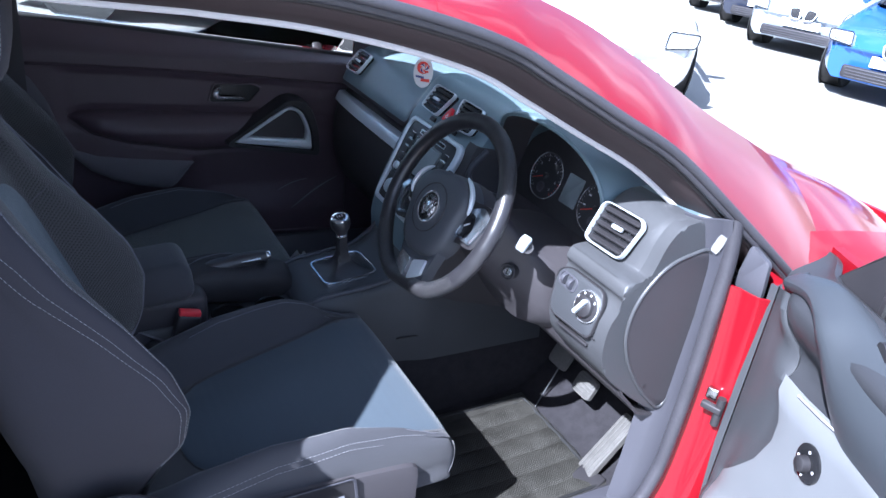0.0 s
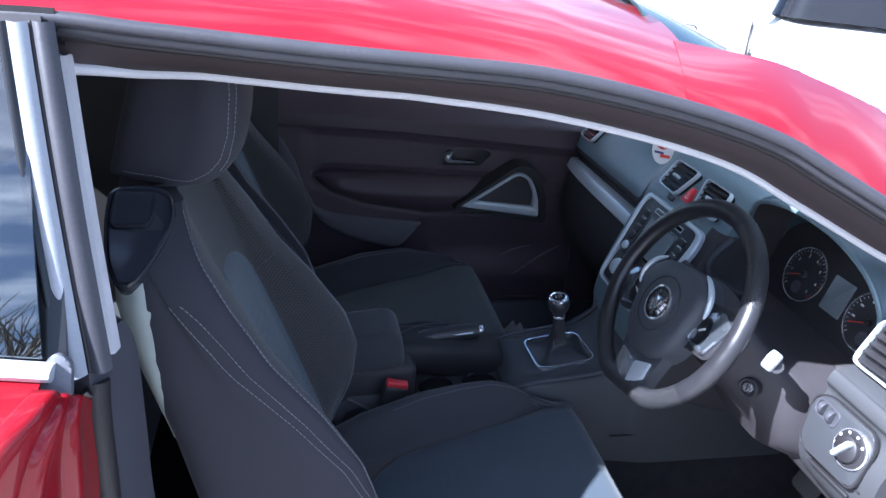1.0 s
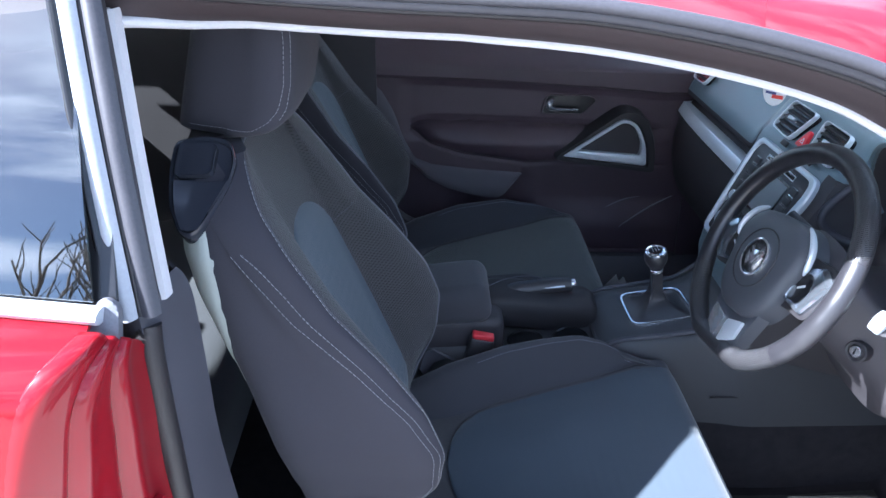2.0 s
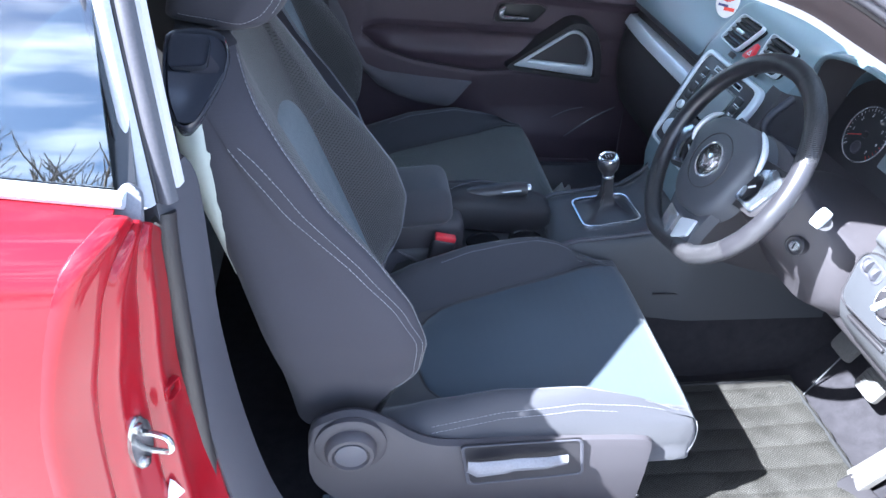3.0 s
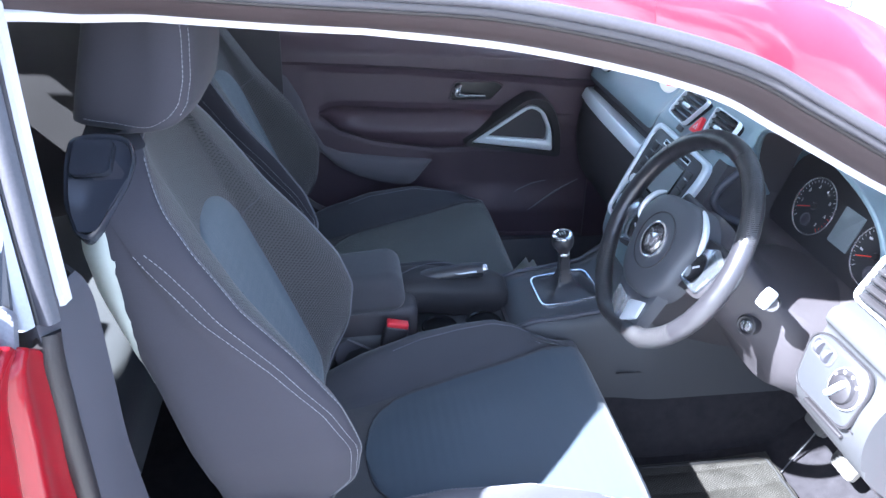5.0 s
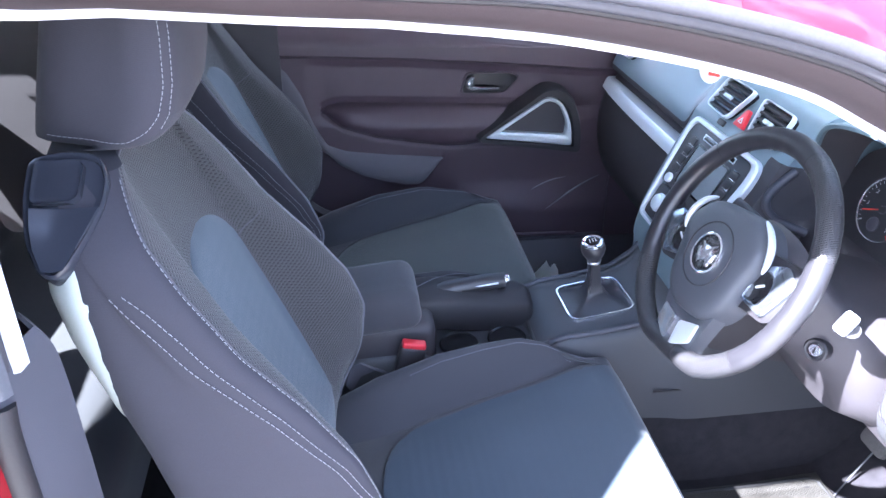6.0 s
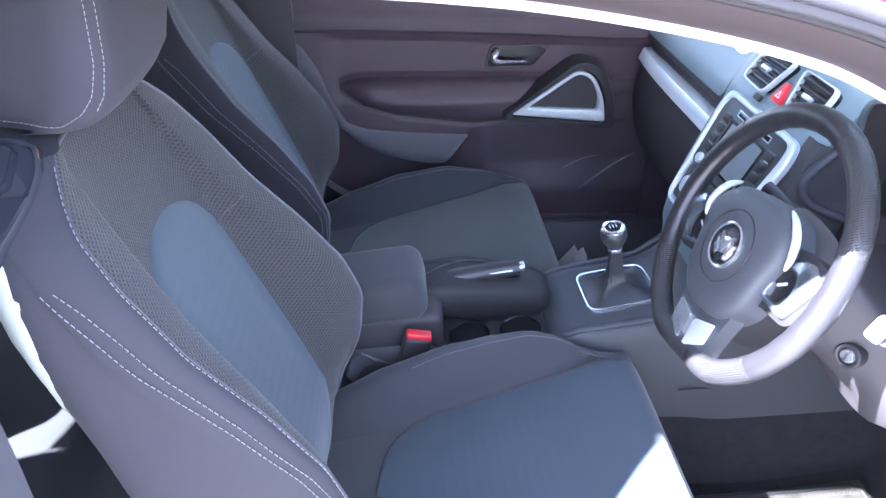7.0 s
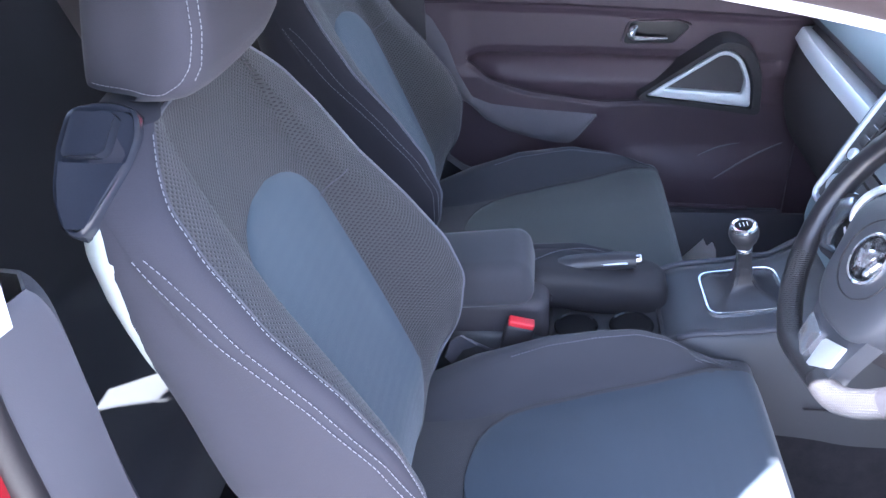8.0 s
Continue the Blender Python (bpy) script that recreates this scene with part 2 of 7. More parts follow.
SILVERPAINT = mat("silver_blue_car_paint", (0.45, 0.5, 0.56), 0.28, metal=0.4, var=0.04, vscale=2, grain=900, bump=0.01, coat=0.8, rvar=0.05)
BLUEPAINT = mat("bright_blue_car_paint", (0.05, 0.16, 0.52), 0.28, metal=0.3, var=0.05, vscale=2, grain=900, bump=0.01, coat=0.8, rvar=0.05)
DARKPAINT = mat("dark_blue_car_paint", (0.025, 0.03, 0.05), 0.25, var=0.05, vscale=2, grain=900, bump=0.01, coat=0.8, rvar=0.05)
LAMPGLASS = mat("lamp_lens", (0.5, 0.53, 0.56), 0.12, metal=0.5, var=0.1, vscale=30, bump=0.1)
BARK = mat("grey_bark", (0.13, 0.11, 0.09), 0.9, var=0.3, vscale=12, grain=60, bump=0.8, depth=0.01)
LEAFY = mat("green_leaf", (0.05, 0.085, 0.03), 0.7, var=0.35, vscale=1.5, grain=40, bump=0.2)


# ---- building helpers ----
def thing(name, at, label, category, group="", kind=""):
    ob = new(name)
    ob.empty_display_size = 0.1
    ob.location = at
    return tagged(ob, label, category, group, kind)


def base_of(ob):
    m = Matrix.Translation(ob.location)
    return m if ob.parent is None else base_of(ob.parent) @ m


def link(name, me, material, parent, label="", sharp=38):
    """A mesh given in the place's own coordinates, as one part under parent."""
    me.materials.append(material)
    for f in me.polygons:
        f.use_smooth = True
    if sharp:
        me.set_sharp_from_angle(angle=radians(sharp))
    ob = new(name, me)
    if parent is not None:
        ob.parent = parent
        if parent.data is None:
            ob.matrix_parent_inverse = Matrix.Translation(parent.location).inverted()
    if label:
        ob["label"] = label
    return ob


def part(name, bm, material, parent, label="", sharp=38):
    me = bpy.data.meshes.new(name)
    bmesh.ops.recalc_face_normals(bm, faces=bm.faces)
    bm.to_mesh(me)
    bm.free()
    return link(name, me, material, parent, label, sharp)


def spline(pts, n):
    """n points evenly along a Catmull-Rom curve through pts (rows of any width)."""
    p = np.asarray(pts, float)
    q = np.vstack([2 * p[0] - p[1], p, 2 * p[-1] - p[-2]])
    out = []
    for t in np.linspace(0, len(p) - 1, n):
        i = min(int(t), len(p) - 2)
        f = t - i
        a, b, c, d = q[i], q[i + 1], q[i + 2], q[i + 3]
        out.append(0.5 * (2 * b + (c - a) * f + (2 * a - 5 * b + 4 * c - d) * f * f + (3 * b - a - 3 * c + d) * f ** 3))
    return np.array(out)


def table(x, xs, ys):
    return float(np.interp(x, xs, ys))


def sheet(P, closed=False, thick=0.0, flip=False, caps=False):
    """A bmesh over a grid of points P[row][column]; closed joins the last column to the first; thick gives it a back."""
    P = np.asarray(P, float)
    nr, nc = P.shape[:2]
    bm = bmesh.new()
    layers = [P]
    if thick:
        du = np.gradient(P, axis=1) if not closed else np.roll(P, -1, 1) - np.roll(P, 1, 1)
        nrm = np.cross(du, np.gradient(P, axis=0))
        nrm /= np.linalg.norm(nrm, axis=2, keepdims=True) + 1e-12
        layers.append(P - nrm * thick * (-1 if flip else 1))
    V = [[[bm.verts.new(p) for p in row] for row in L] for L in layers]
    for L in V:
        for i in range(nr - 1):
            for j in range(nc if closed else nc - 1):
                k = (j + 1) % nc
                bm.faces.new((L[i][j], L[i][k], L[i + 1][k], L[i + 1][j]))
    if thick:
        a, b = V
        for j in range(nc if closed else nc - 1):
            k = (j + 1) % nc
            for i in (0, nr - 1):
                bm.faces.new((a[i][j], a[i][k], b[i][k], b[i][j]))
        if not closed:
            for i in range(nr - 1):
                for j in (0, nc - 1):
                    bm.faces.new((a[i][j], a[i + 1][j], b[i + 1][j], b[i][j]))
    elif caps:
        for i in (0, nr - 1):
            bm.faces.new(V[0][i])
    return bm


def tube(pts, r, n=10, closed=False, squash=1.0, up=None):
    """A round bar along pts; r is one radius or one per point."""
    p = np.asarray(pts, float)
    m = len(p)
    rr = np.broadcast_to(np.asarray(r, float), (m,))
    tan = (np.roll(p, -1, 0) - np.roll(p, 1, 0)) if closed else np.gradient(p, axis=0)
    tan /= np.linalg.norm(tan, axis=1, keepdims=True) + 1e-12
    ref = np.array(up if up is not None else ((0, 0, 1) if abs(tan[0][2]) < 0.9 else (1, 0, 0)), float)
    rings, last = [], None
    for k in range(m):
        a = ref if last is None else last
        u = a - tan[k] * (a @ tan[k])
        u /= np.linalg.norm(u) + 1e-12
        last = u if up is None else ref
        w = np.cross(tan[k], u)
        th = np.linspace(0, 2 * np.pi, n, endpoint=False)
        rings.append(p[k] + rr[k] * (np.cos(th)[:, None] * u + squash * np.sin(th)[:, None] * w))
    if closed:
        rings.append(rings[0])
    bm = sheet(rings, closed=True, caps=not closed)
    if closed:
        bmesh.ops.remove_doubles(bm, verts=bm.verts, dist=1e-7)
    return bm


def rbox(size, at, bevel=0.004, turn=(0, 0, 0), seg=3, taper=None):
    """A box with rounded edges. taper: scale of its top in x and y."""
    bm = bmesh.new()
    bmesh.ops.create_cube(bm, size=1.0)
    for v in bm.verts:
        k = taper if taper and v.co.z > 0 else (1, 1)
        v.co = Vector((v.co.x * size[0] * k[0], v.co.y * size[1] * k[1], v.co.z * size[2]))
    if bevel:
        bmesh.ops.bevel(bm, geom=bm.edges[:], offset=bevel, segments=seg, affect="EDGES", profile=0.5)
    bm.transform(pose(*at, *turn))
    return bm


def prism(outline, m, depth, bevel=0.0, seg=2):
    """The outline (x, y) in the frame m, with its face at z = 0 and its back at -depth."""
    bm = bmesh.new()
    top = [bm.verts.new((x, y, 0)) for x, y in outline]
    bot = [bm.verts.new((x, y, -depth)) for x, y in outline]
    f = bm.faces.new(top)
    bm.faces.new(bot[::-1])
    n = len(top)
    for i in range(n):
        bm.faces.new((top[i], bot[i], bot[(i + 1) % n], top[(i + 1) % n]))
    if bevel:
        bmesh.ops.bevel(bm, geom=list(f.edges), offset=bevel, segments=seg, affect="EDGES", profile=0.5)
    bm.transform(m)
    return bm


def lathe(profile, m, n=28):
    """Turns (radius, height) pairs about the z axis of the frame m."""
    th = np.linspace(0, 2 * np.pi, n, endpoint=False)
    bm = sheet([[(r * math.cos(a), r * math.sin(a), h) for a in th] for r, h in profile], closed=True, caps=True)
    bmesh.ops.remove_doubles(bm, verts=bm.verts, dist=1e-6)
    bm.transform(m)
    return bm


def frame_of(at, x, y):
    """A frame at a place whose x and y axes run along the two ways given; its z is their cross product."""
    x = Vector(x).normalized()
    z = x.cross(Vector(y)).normalized()
    y = z.cross(x)
    m = Matrix((x, y, z)).transposed().to_4x4()
    m.translation = at
    return m


def rounded(pts, r, n=5):
    """A polygon with its corners rounded; r is one radius or one per corner."""
    out = []
    k = len(pts)
    rs = [r] * k if not hasattr(r, "__len__") else r
    for i in range(k):
        p, a, b = Vector(pts[i]), Vector(pts[i - 1]), Vector(pts[(i + 1) % k])
        da, db = (a - p), (b - p)
        c = min(rs[i], da.length * 0.49, db.length * 0.49)
        s, e = p + da.normalized() * c, p + db.normalized() * c
        for j in range(n + 1):
            t = j / n
            q = s * (1 - t) ** 2 + p * 2 * t * (1 - t) + e * t * t
            out.append((q.x, q.y))
    return out


def dashes(pts, step=0.0075, size=(0.0050, 0.0004, 0.00035)):
    """A row of stitches along pts, in one mesh."""
    p = np.asarray(pts, float)
    seg = np.linalg.norm(np.diff(p, axis=0), axis=1)
    s = np.concatenate([[0], np.cumsum(seg)])
    bm = bmesh.new()
    for d in np.arange(step / 2, s[-1], step):
        q = [np.array([np.interp(d + e, s, p[:, k]) for k in range(3)]) for e in (-size[0] / 2, size[0] / 2)]
        t = q[1] - q[0]
        t /= np.linalg.norm(t) + 1e-12
        u = np.cross(t, (0.3, 0.2, 0.93))
        u /= np.linalg.norm(u) + 1e-12
        w = np.cross(t, u)
        vs = [bm.verts.new(c + u * a * size[1] + w * b * size[2]) for c in q for a, b in ((-1, -1), (1, -1), (1, 1), (-1, 1))]
        for i in range(4):
            j = (i + 1) % 4
            bm.faces.new((vs[i], vs[j], vs[4 + j], vs[4 + i]))
        bm.faces.new(vs[:4])
        bm.faces.new(vs[4:][::-1])
    return bm


def ring(outline_out, outline_in, m, depth, bevel=0.0):
    """A flat frame between two outlines of equally many points."""
    bm = bmesh.new()
    n = len(outline_out)
    L = [[bm.verts.new((x, y, z)) for x, y in o] for o, z in ((outline_out, -depth), (outline_out, -bevel), ([(x * 0.85 + a * 0.15, y * 0.85 + b * 0.15) for (x, y), (a, b) in zip(outline_out, outline_in)], 0), ([(x * 0.2 + a * 0.8, y * 0.2 + b * 0.8) for (x, y), (a, b) in zip(outline_out, outline_in)], 0), (outline_in, -bevel), (outline_in, -depth))]
    for a, b in zip(L, L[1:] + L[:1]):
        for i in range(n):
            j = (i + 1) % n
            bm.faces.new((a[i], a[j], b[j], b[i]))
    bm.transform(m)
    return bm


def inset(outline, d):
    """The outline shrunk towards its middle by about d."""
    c = np.mean(np.array(outline), axis=0)
    out = []
    for p in outline:
        v = c - np.array(p)
        out.append(tuple(np.array(p) + v / (np.linalg.norm(v) + 1e-9) * d))
    return out


# ---- the red car: shell ----
car = thing("hatchback_car", (0, 0, 0), "red three-door hatchback with its driver's door open", "car")

GX = [-0.9, -0.5, -0.11, 0.02, 0.2, 0.33, 0.45, 0.6, 0.72, 0.8, 0.91, 1.03, 1.155, 1.30, 1.42]
GZ = [1.285, 1.345, 1.353, 1.347, 1.336, 1.330, 1.322, 1.297, 1.266, 1.229, 1.175, 1.115, 1.022, 0.905, 0.80]
GC = spline([(x, -0.73 + (z - 1.045) * 0.42, z) for x, z in zip(GX, GZ)], 113)     # the upper edge of the door opening


def roof_z(x):
    return table(x, [-0.9, -0.5, -0.1, 0.2, 0.45, 0.62], [1.33, 1.392, 1.41, 1.402, 1.375, 1.345])


# roof skin, from one gutter to the other
roof_rows = []
for g in GC:
    if g[0] > 0.625:
        break
    row = []
    for u in np.linspace(-1, 1, 33):
        y = u * abs(g[1])
        row.append((g[0] + 0.1 * (1 - u * u) * max(0, (g[0] + 0.1)) / 0.6, y, g[2] + (roof_z(g[0]) - g[2]) * (1 - abs(u) ** 2.6) + 0.012 * (1 - abs(u) ** 12)))
    roof_rows.append(row)
roof = part("roof", sheet(roof_rows, thick=0.008, flip=True), RED, car, "glossy red painted roof")
lining = [[(p[0], p[1] * 0.84, p[2] - 0.045) for p in row] for row in roof_rows]
part("roof_lining", sheet(lining, thick=0.006), LINING, car, "pale grey fabric headlining")


def ease(v, a, c):
    t = min(1, max(0, (v - a) / (c - a)))
    return t * t * (3 - 2 * t)


def pillar(side):
    """The outer skin of a windscreen pillar: it goes on from the edge of the roof and runs down into the wing."""
    rows = []
    for g in GC:
        if g[0] < 0.60:
            continue
        w = 0.19 + 0.11 * ease(g[0], 1.0, 1.42)
        lean = 0.36 + 0.26 * ease(g[0], 0.58, 1.0)
        gain = 0.051 + 0.067 * ease(g[0], 0.58, 0.9) + 0.10 * ease(g[0], 1.0, 1.5)
        row = []
        for q in np.linspace(0, w, 12):
            u = (0.62 - q) / 0.62
            row.append((g[0] + lean * q, side * (abs(g[1]) - q), g[2] + gain * (1 - u ** 2.6) + 0.012 * (1 - u ** 12) - lean * q * 0.12 * ease(g[0], 0.58, 1.0)))
        rows.append(row)
    return sheet(rows, thick=0.02, flip=side < 0)


part("windscreen_pillar", pillar(-1), RED, car, "red painted windscreen pillar")
part("windscreen_pillar", pillar(1), RED, car, "red painted windscreen pillar")

# windscreen, header to scuttle
ws = []
for v in np.linspace(0, 1, 15):
    row = []
    for u in np.linspace(-1, 1, 21):
        hw = 0.47 + 0.17 * v
        row.append((0.62 + 0.10 * (1 - u * u) + v * (0.88 - 0.02 * u * u) + 0.0, u * hw, 1.375 - 0.05 * u * u - v * (0.415 - 0.03 * u * u) + 0.03 * math.sin(v * math.pi)))
    ws.append(row)
windscreen = part("windscreen", sheet(ws, thick=0.005), CLEAR, car, "clear laminated windscreen")
windscreen.visible_shadow = False

part("windscreen_band", sheet([[(p[0] - 0.002, p[1], p[2] - 0.012) for p in r] for r in (ws[0], ws[1], ws[2])], thick=0.004), PLASTIC, car, "black sun band along the top of the windscreen")
# scuttle and bonnet
bon = []
for v in np.linspace(0, 1, 15):
    x = 1.56 + v * 0.95
    row = []
    for u in np.linspace(-1, 1, 25):
        row.append((x - 0.22 * u * u * (0.4 + v), u * (0.76 - 0.05 * v), 0.955 - 0.25 * v * v - 0.09 * u ** 4 - 0.06 * v + 0.016 * math.exp(-((abs(u) - 0.62) / 0.06) ** 2)))
    bon.append(row)
part("bonnet", sheet(bon, thick=0.012), RED, car, "glossy red bonnet with raised creases")
part("scuttle_panel", sheet([[(x + 0.0 - 0.16 * u * u, u * 0.64, z - 0.05 * u ** 4) for u in np.linspace(-1, 1, 17)] for x, z in ((1.48, 0.85), (1.52, 0.855), (1.57, 0.86))], thick=0.01), PLASTIC, car, "black plastic scuttle panel")


def wing(side):
    rows = []
    for x in np.linspace(1.27, 2.5, 16):
        k = (x - 1.27) / 1.23
        row = []
        for z0, y0 in ((0.93, 0.69), (0.90, 0.76), (0.85, 0.815), (0.76, 0.855), (0.6, 0.885), (0.4, 0.885), (0.28, 0.86)):
            z = z0 - (0.27 * k * k if z0 > 0.7 else 0.04 * k)
            row.append((x, side * (y0 - 0.12 * k ** 3), z))
        rows.append(spline(row, 15))
    return sheet(rows, thick=0.012)


part("front_wing", wing(-1), RED, car, "red front wing")
part("front_wing", wing(1), RED, car, "red front wing")
part("front_bumper", sheet([[(2.62 - 0.35 * abs(u) ** 3, u * 0.78, z) for u in np.linspace(-1, 1, 17)] for z in (0.66, 0.52, 0.38, 0.22)], thick=0.02), RED, car, "red front bumper")

# body side behind the door: shut face, outer skin, seals
EDGE_OUT = [(-0.048, -0.80, 1.056), (-0.056, -0.83, 1.054), (-0.071, -0.855, 1.043), (-0.085, -0.87, 1.018), (-0.10, -0.882, 0.97), (-0.115, -0.887, 0.91), (-0.128, -0.888, 0.84), (-0.134, -0.888, 0.7), (-0.128, -0.886, 0.5), (-0.10, -0.87, 0.33)]
EDGE_RIB = [(-0.04, -0.79, 1.045), (-0.042, -0.815, 1.04), (-0.048, -0.832, 1.022), (-0.057, -0.845, 0.991), (-0.066, -0.85, 0.94), (-0.077, -0.85, 0.885), (-0.083, -0.85, 0.82), (-0.086, -0.85, 0.7), (-0.08, -0.848, 0.5), (-0.055, -0.84, 0.33)]
EDGE_MID = [(-0.036, -0.775, 1.035), (-0.037, -0.79, 1.025), (-0.038, -0.797, 1.01), (-0.039, -0.80, 0.985), (-0.042, -0.80, 0.935), (-0.047, -0.80, 0.88), (-0.049, -0.80, 0.82), (-0.047, -0.80, 0.7), (-0.038, -0.80, 0.5), (-0.012, -0.795, 0.33)]
EDGE_IN = [(-0.034, -0.748, 1.015), (-0.034, -0.742, 1.0), (-0.034, -0.738, 0.985), (-0.033, -0.735, 0.965), (-0.032, -0.735, 0.925), (-0.034, -0.735, 0.875), (-0.034, -0.735, 0.82), (-0.022, -0.735, 0.7), (0.0, -0.735, 0.5), (0.03, -0.735, 0.33)]


def shut_face():
    edges = [spline(e, 40) for e in (EDGE_OUT, EDGE_RIB, EDGE_MID, EDGE_IN)]
    rows = []
    for o, g, m_, i in zip(*edges):
        def at(a, c, t, dx):
            return a * (1 - t) + c * t + np.array([dx, 0, 0])
        row = [at(o, g, 0, -0.014), at(o, g, 0, -0.003), at(o, g, 0.12, 0.002), at(o, g, 0.4, 0.001), at(o, g, 0.72, -0.003), at(o, g, 0.86, -0.009), at(o, g, 0.95, -0.006), at(g, m_, 0.06, 0.002), at(g, m_, 0.3, 0.0), at(g, m_, 0.7, -0.003), at(g, m_, 0.84, -0.010), at(g, m_, 0.95, -0.006), at(m_, i, 0.06, 0.003), at(m_, i, 0.35, 0.0), at(m_, i, 0.8, -0.001), i]
        rows.append(spline(row, 61))
    return sheet(rows, thick=0.004)


part("door_shut_face", shut_face(), RED, car, "pressed red door jamb with stepped grooves", sharp=0)


def quarter(side):
    eo = spline(EDGE_OUT, 26)
    rows = []
    for k, o in enumerate(eo):
        row = []
        for s in np.linspace(0, 1, 40) ** 1.6:
            x = o[0] - 0.010 - s * 1.30
            y = abs(o[1]) + 0.004 + 0.016 * (1 - math.exp(-s * 12)) - 0.17 * s ** 3
            z = o[2] + (0.11 * s if k < 8 else 0.02 * s * (26 - k) / 18)
            row.append((x, side * y, z))
        if k == 0:
            rows.append([(x, y - side * 0.04, z + 0.010) for x, y, z in row])
        rows.append(row)
    return sheet(rows, thick=0.006)


part("quarter_panel", quarter(-1), RED, car, "glossy red rear quarter panel")
part("quarter_panel", quarter(1), RED, car, "glossy red rear quarter panel")

# rear side window with its bright strip
def side_glass(side, x0, x1, base_y, top_y, base_z, top_z, n=10):
    rows = []
    for v in np.linspace(0, 1, 7):
        row = []
        for s in np.linspace(0, 1, n):
            zb, zt = base_z[0] + (base_z[1] - base_z[0]) * s, top_z[0] + (top_z[1] - top_z[0]) * s
            row.append((x0 + (x1 - x0) * s - 0.02 * v, side * (base_y + (top_y - base_y) * v + 0.01 * math.sin(v * 3.14) - 0.05 * s * s), zb + (zt - zb) * v))
        rows.append(row)
    return sheet(rows, thick=0.004)


for side in (-1, 1):
    g = part("quarter_window", side_glass(side, -0.064, -0.95, 0.757, 0.602, (1.065, 1.17), (1.345, 1.30)), TINTED if side < 0 else DARKGLASS, car, "dark tinted fixed rear side window")
    part("window_strip", tube([(-0.05 - 0.92 * s, side * (0.772 + 0.006 - 0.05 * s * s), 1.063 + 0.105 * s) for s in np.linspace(0, 1, 14)], 0.016, 10, squash=0.5, up=(0, side, 0.2)), SILVER, car, "bright metal strip under the rear side window")

# centre pillar: outer trim bands, pale edging, lower inner trim
BP0, BP1 = np.array((-0.045, -0.752, 1.05)), np.array((-0.092, -0.632, 1.348))
def pillar_band(x0, x1, bulge, inset_y):
    """An upright band of the pillar between two offsets along the car, bulging outwards."""
    rows = []
    for s_ in np.linspace(-0.04, 1.0, 16):
        c = BP0 + (BP1 - BP0) * s_ + np.array((0, -0.006 * math.sin(3.14 * max(0, s_)), 0))
        rows.append([c + np.array((x0 + (x1 - x0) * u, 0.30 * (x0 + (x1 - x0) * u + 0.03) + inset_y - bulge * math.sin(math.pi * u), -0.15 * bulge * math.sin(math.pi * u))) for u in np.linspace(0, 1, 9)])
    return sheet(rows, thick=0.004)


part("pillar_trim", pillar_band(-0.013, -0.004, 0.003, 0.0), PLASTIC_GLOSS, car, "gloss black pillar cover")
# This band is much paler than its neighbours.
part("pillar_seal", pillar_band(-0.005, 0.012, 0.005, 0.0), SEALPALE, car, "pale grey upright seal")
part("pillar_seal", pillar_band(0.0115, 0.0155, 0.001, 0.003), SEAL, car, "dark upright seal")
part("pillar_seal", pillar_band(0.0148, 0.033, 0.005, 0.002), RAILGREY, car, "dark blue-grey upright seal")
# inner trim of the centre pillar behind the tinted glass, wider towards its foot
part("pillar_inner_trim", sheet([[(-0.045 - 0.02 * v + (table(z, [1.06, 1.09, 1.134, 1.173, 1.213, 1.251, 1.30, 1.34], [-0.44, -0.43, -0.394, -0.333, -0.272, -0.222, -0.17, -0.15]) + 0.045 + 0.02 * v) * u, -0.745 + 0.57 * (z - 1.065), z) for u in np.linspace(0, 1, 5)] for v, z in [(v, 1.06 + 0.285 * v) for v in np.linspace(0, 1, 14)]], thick=0.006), PLASTIC_GLOSS, car, "dark inner centre pillar trim")
part("window_corner", prism(rounded([(-0.055, -0.035), (0.012, -0.045), (0.014, 0.02), (0.0, 0.03)], 0.006), frame_of((-0.05, -0.778, 1.05), (1, 0.06, 0.0), (0, 0.45, 0.9)), 0.012, 0.003), SEALGREY, car, "grey rubber window corner")
rear_rail = [g for g in GC if g[0] < -0.06]
part("rear_cant_rail", sheet([[g + np.array((0, a, c)) for a, c in ((-0.002, 0.006), (-0.004, -0.012), (0.02, -0.032), (0.05, -0.045), (0.09, -0.045), (0.10, 0.01))] for g in rear_rail], thick=0.003), SEAL, car, "dark roof rail over the rear side window")
pe = [np.array((-0.018, -0.705, 1.038)) * (1 - s) + np.array((-0.062, -0.588, 1.312)) * s + np.array((0, -0.005 * math.sin(3.14 * s), 0)) for s in np.linspace(0, 1, 12)]
part("pillar_edging", sheet([[p + np.array((a, b, 0)) for a, b in ((-0.005, 0.004), (-0.003, -0.005), (0.004, -0.003), (0.007, 0.010))] for p in pe], thick=0.003), PALE, car, "pale grey edge of the pillar trim")
lt = []
